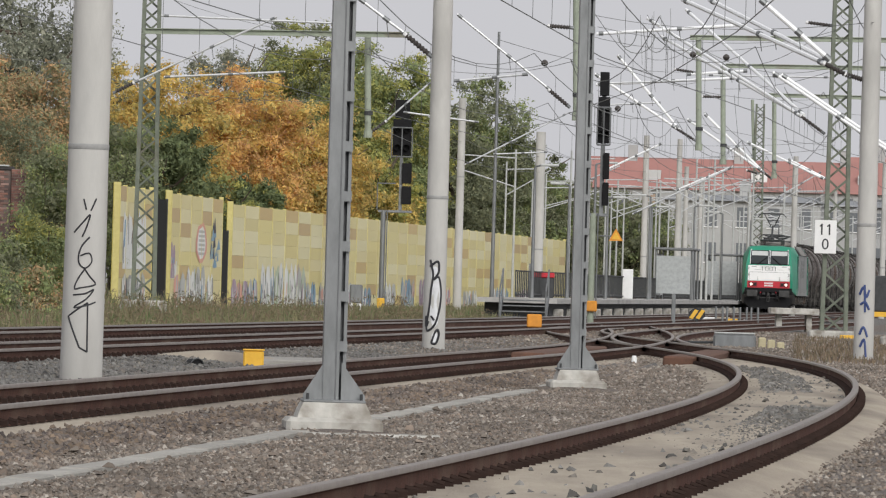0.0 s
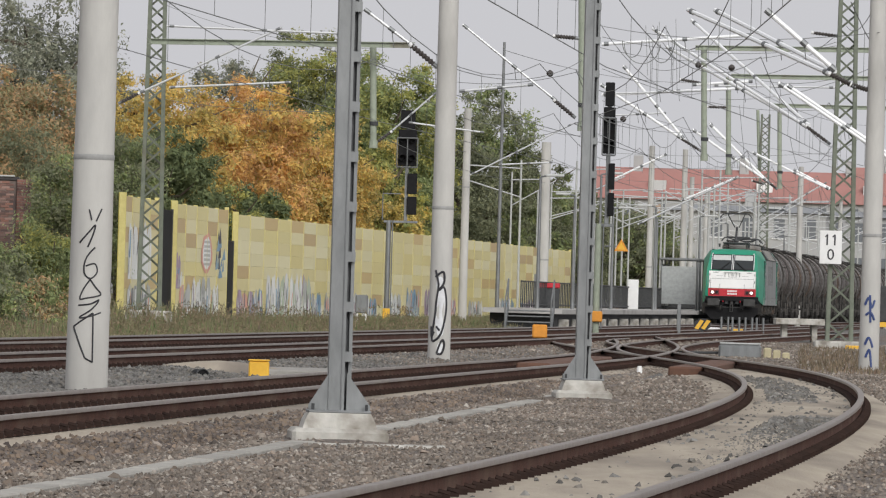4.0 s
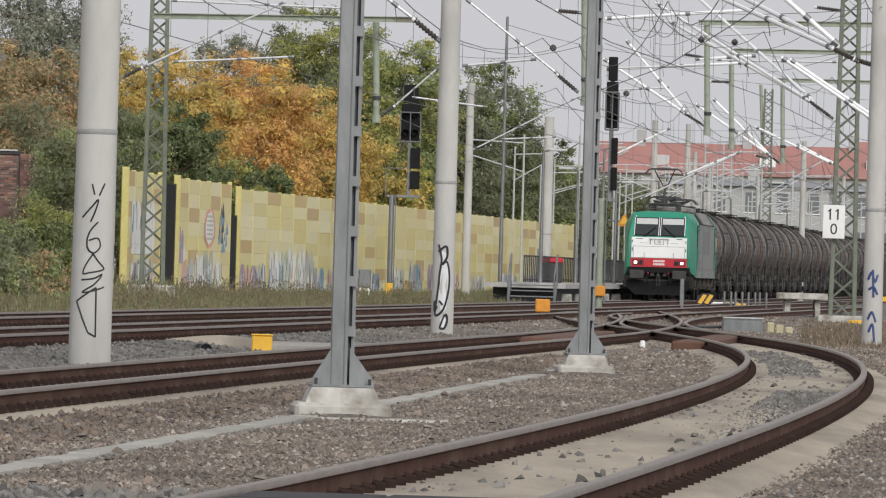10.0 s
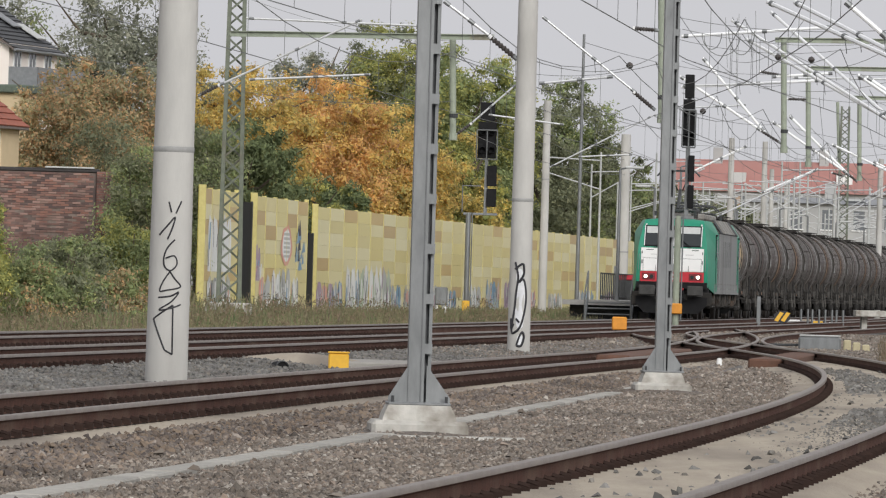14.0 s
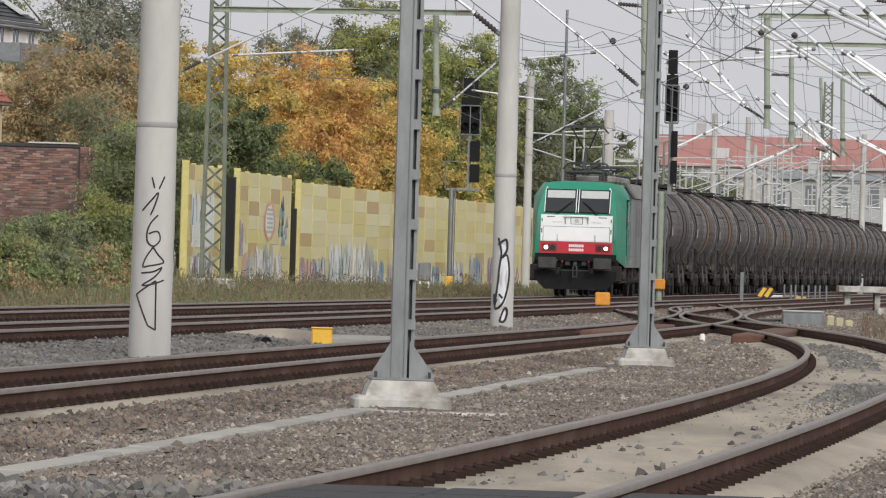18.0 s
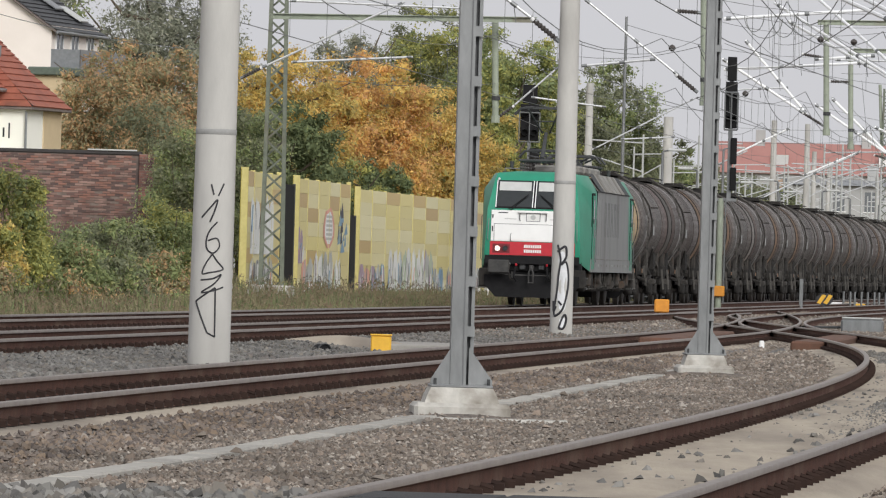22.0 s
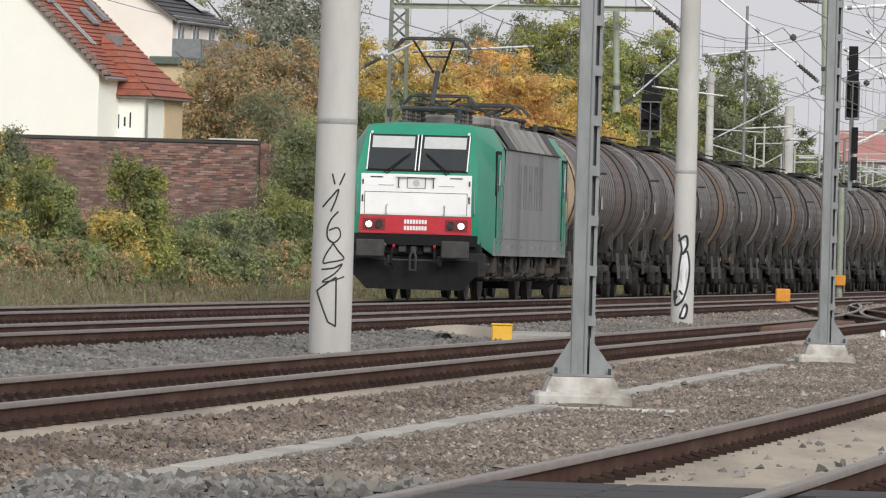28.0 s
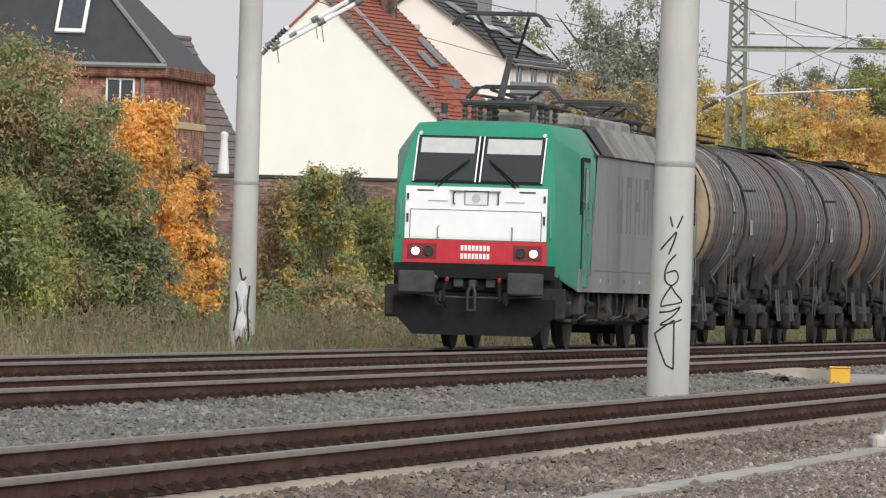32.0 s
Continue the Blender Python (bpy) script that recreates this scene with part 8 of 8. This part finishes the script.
def undergrowth(name, seed, clumps, each, place, low, high, size, label):
    """Loose heaps of small leaves on thin stalks: brambles, docks and seeding weeds."""
    r = np.random.default_rng(seed)
    c = place(r, clumps)
    n = clumps * each
    i = np.repeat(np.arange(clumps), each)
    hgt = low + (high - low) * r.uniform(0, 1, clumps) ** 2
    wide = r.uniform(0.2, 0.7, clumps)
    z = r.uniform(0, 1, n)
    pos = np.zeros((n, 3))
    pos[:, :2] = c[i] + r.normal(0, 1, (n, 2)) * (wide[i] * (1 - 0.6 * z))[:, None] * np.array([1, 1])
    pos[:, 2] = -0.24 + z * hgt[i]
    t = r.normal(size=(n, 3)) * np.array([0.6, 0.6, 1.0])
    t /= np.linalg.norm(t, axis=1)[:, None]
    b = np.cross(t, r.normal(size=(n, 3)))
    b /= np.linalg.norm(b, axis=1)[:, None]
    s = (size * r.uniform(0.6, 1.5, n))[:, None]
    me = leaf_mesh(name, [np.stack([pos - t * s * 0.7, pos + b * s * 0.3, pos + t * s * 0.7], 1).reshape(-1, 3)], UNDERMAT)
    return tagged(new(name, me), label, "weeds", kind="stuff")


undergrowth("undergrowth", 21, 900, 70, verge_band(-12, -3.6, 115, 300), 0.12, 0.95, 0.085, "brownish-green brambles and weeds on the verge")
undergrowth("undergrowth_far", 22, 800, 50, verge_band(-9.5, -3.2, 250, 470), 0.1, 0.5, 0.10, "brownish weeds before the noise barrier")


def near_masts(r, n):
    y = r.uniform(160, 262, n)
    return np.stack([r.uniform(0.044, 0.062, n) * y, y], 1)


blades("dry_weed", 5, 7000, near_masts, 0.04, 0.24, 0.025, island_mat("straw_weeds", [(0.20, 0.155, 0.10), (0.13, 0.105, 0.065), (0.25, 0.19, 0.125), (0.15, 0.10, 0.07), (0.12, 0.11, 0.065)]), "straw-coloured dry weeds round the masts")

# ---- loose stones, the nearest ones as real pieces ----
STONE = island_mat("gravel_stones", [(0.090, 0.077, 0.067), (0.200, 0.170, 0.142), (0.138, 0.110, 0.089), (0.275, 0.238, 0.20), (0.155, 0.136, 0.122), (0.232, 0.178, 0.138), (0.375, 0.345, 0.305)], 0.95)
GREYSTONE = island_mat("ballast_stones", [(0.091, 0.088, 0.086), (0.175, 0.170, 0.161), (0.130, 0.122, 0.114), (0.236, 0.229, 0.215), (0.152, 0.148, 0.136), (0.205, 0.184, 0.158), (0.068, 0.067, 0.065)], 0.95)
BROWNSTONE = island_mat("rusty_stones", [(0.130, 0.101, 0.084), (0.220, 0.165, 0.119), (0.170, 0.139, 0.119), (0.090, 0.075, 0.069), (0.260, 0.222, 0.190)], 0.95)


def stones(name, seed, xy, z, lo, hi, material, label):
    r = np.random.default_rng(seed)
    n = len(xy)
    base = np.array([(1, 0, -0.25), (0, 1, -0.25), (-1, 0, -0.25), (0, -1, -0.25), (0.45, 0.1, 0.75), (-0.4, -0.1, 0.75)], float)
    tri = np.array([(0, 1, 4), (1, 5, 4), (1, 2, 5), (2, 3, 5), (3, 4, 5), (3, 0, 4)])
    size = lo + (hi - lo) * r.uniform(0, 1, n) ** 2
    v = base[None] * r.uniform(0.6, 1.15, (n, 6, 1)) + r.normal(0, 0.16, (n, 6, 3))
    v[:, :, 2] *= 0.75
    a = r.uniform(0, 2 * np.pi, n)
    c, s = np.cos(a)[:, None], np.sin(a)[:, None]
    x, y = v[:, :, 0].copy(), v[:, :, 1].copy()
    v[:, :, 0], v[:, :, 1] = c * x - s * y, s * x + c * y
    v *= size[:, None, None] / 2
    zz = np.asarray(z) if np.ndim(z) else np.full(n, z)
    v += np.concatenate([xy, (zz + r.uniform(-0.2, 0.35, n) * size)[:, None]], 1)[:, None, :]
    f = (tri[None] + 6 * np.arange(n)[:, None, None]).reshape(-1, 3)
    me = bpy.data.meshes.new(name)
    me.from_pydata(v.reshape(-1, 3).tolist(), [], f.tolist())
    me.materials.append(material)
    return tagged(new(name, me), label, "stones", kind="stuff")


def between(seed, n, left, right, y0, y1, power=1.0, clear=True):
    """Random places between two lines, denser towards y0 with a higher power."""
    r = np.random.default_rng(seed)
    y = y0 + (y1 - y0) * r.uniform(0, 1, n) ** power
    a = np.array([left(q) for q in y])
    b = np.array([right(q) for q in y])
    x = a + (b - a) * r.uniform(0, 1, n)
    keep = np.ones(n, bool)
    for mx, my, h in ((-0.76, 74.6, 0.47), (2.05, 111.0, 0.49), (-4.135, 103.4, 0.27)):
        keep &= ~((abs(x - mx) < h) & (abs(y - my) < h))
    if clear:
        keep &= abs(x - np.array([trough_x(q) for q in y])) > 0.15
    return np.stack([x, y], 1)[keep]


stones("gravel_stones", 1, between(1, 76000, lambda y: middle_line(y) + 1.4, lambda y: near_line(y) - 1.15, 44, 165, 1.7), -0.25, 0.022, 0.055, STONE, "brown-grey gravel between two tracks")
stones("gravel_stones_large", 2, between(2, 1700, lambda y: middle_line(y) + 1.5, lambda y: near_line(y) - 1.1, 40, 160, 1.5), -0.25, 0.05, 0.11, STONE, "larger grey stones in the gravel")
bank = between(3, 14000, lambda y: middle_line(y) + 1.26, lambda y: middle_line(y) + 2.1, 46, 130, 1.4)
off = bank[:, 0] - np.array([middle_line(q) for q in bank[:, 1]])
stones("gravel_bank", 3, bank, np.interp(off, [1.26, 1.5, 2.1], [-0.185, -0.2, -0.25]), 0.03, 0.085, BROWNSTONE, "rusty brown stones beside the middle track")
bed = between(4, 50000, lambda y: main_line(y) + 5.1, lambda y: middle_line(y) - 0.9, 52, 175, 1.5, False)
off = bed[:, 0] - (-19.77 + 0.0836 * bed[:, 1])
stones("ballast_stones", 4, bed, np.interp(off, [5.6, 6.9, 8.1, 9.0], [-0.11, -0.21, -0.25, -0.22]), 0.04, 0.09, GREYSTONE, "grey ballast stones between the tracks")
stones("ballast_stones_far", 5, between(5, 9000, lambda y: main_line(y) + 1.0, lambda y: main_line(y) + 3.4, 70, 200, 1.3, False), -0.11, 0.05, 0.1, GREYSTONE, "grey ballast between the far tracks")
stones("gravel_stones_right", 6, between(6, 36000, lambda y: near_line(y) + 1.15, lambda y: near_line(y) + 6.0, 40, 175, 1.5), -0.235, 0.04, 0.1, STONE, "grey-brown gravel beside the nearest track")
stones("scattered_stones", 7, np.concatenate([between(7, 3200, lambda y: near_line(y) - 0.1, lambda y: near_line(y) + 0.6, 64, 92, 1.0), between(17, 3200, lambda y: near_line(y) - 0.45, lambda y: near_line(y) + 0.2, 108, 142, 1.0), between(27, 700, lambda y: near_line(y) - 0.6, lambda y: near_line(y) + 0.6, 46, 140, 1.0)]), -0.165, 0.025, 0.1, GREYSTONE, "scattered grey stones on the sand")
stones("crossing_stones", 8, between(8, 2600, lambda y: -3.4, lambda y: near_line(y) - 0.95, 39.0, 46.4, 1.0, False), -0.22, 0.06, 0.13, GREYSTONE, "coarse grey stones by the crossing")
stones("middle_bed_stones", 9, between(9, 5000, lambda y: middle_line(y) - 0.6, lambda y: middle_line(y) + 0.6, 50, 150, 1.3, False), -0.185, 0.03, 0.06, STONE, "pale small stones between the middle track's rails")
yard = between(10, 30000, lambda y: main_line(y) + 4.0, lambda y: 0.06 * y, 150, 275, 1.0, False)
off = yard[:, 0] - (-19.77 + 0.0836 * yard[:, 1])
stones("yard_stones", 10, yard, np.interp(off, [4.0, 5.6, 6.9, 8.1], [-0.1, -0.1, -0.19, -0.19]), 0.06, 0.13, STONE, "brown-grey stones in the switch area")
stones("inner_stones", 11, between(11, 6000, lambda y: middle_line(y) + 1.0, lambda y: near_line(y) - 0.9, 118, 185, 1.0), -0.215, 0.04, 0.1, STONE, "stones in the wedge between two tracks")

for seed, mx, my, top in ((31, -0.76, 74.6, -0.215), (32, 2.05, 111.0, -0.215)):
    r = np.random.default_rng(seed)
    rad, ang = r.uniform(0.42, 1.15, 1800), r.uniform(0, 2 * np.pi, 1800)
    ring = np.stack([mx + rad * np.cos(ang), my + rad * np.sin(ang)], 1)
    keep = (abs(ring[:, 0] - mx) > 0.48) | (abs(ring[:, 1] - my) > 0.48)
    stones("mound_stones", seed, ring[keep], np.interp(rad, [0.42, 0.8, 1.1], [top, (top - 0.3) / 2, -0.26])[keep], 0.022, 0.055, STONE, "gravel stones heaped round a mast footing")


def motions():
    """The train rolls down the main track towards the camera, slowing a little."""
    rows = [(t, 461.87 - 12.501 * t + 0.13199 * t * t - 0.0019036 * t ** 3) for t in range(0, 33, 2)]
    for ob, back in TRAIN:
        walk(ob, [(t, pose(main_line(y + back), y + back, 0.08, 0, 0, 180 - math.degrees(math.atan(0.0836)))) for t, y in rows])

    # the wheels roll on the rails
    for sets, every in ((loco_wheels, 2), (first_wheels, 1), (wheels_a, 1), (wheels_b, 1)):
        for ob, y, r in sets:
            rows = []
            for k in range(0, 961, every):
                t = k / 30
                gone = 12.501 * t - 0.13199 * t * t + 0.0019036 * t ** 3
                rows.append((t, pose(0, y, r, -math.degrees(gone / r) % 360)))
            walk(ob, rows)


motions()
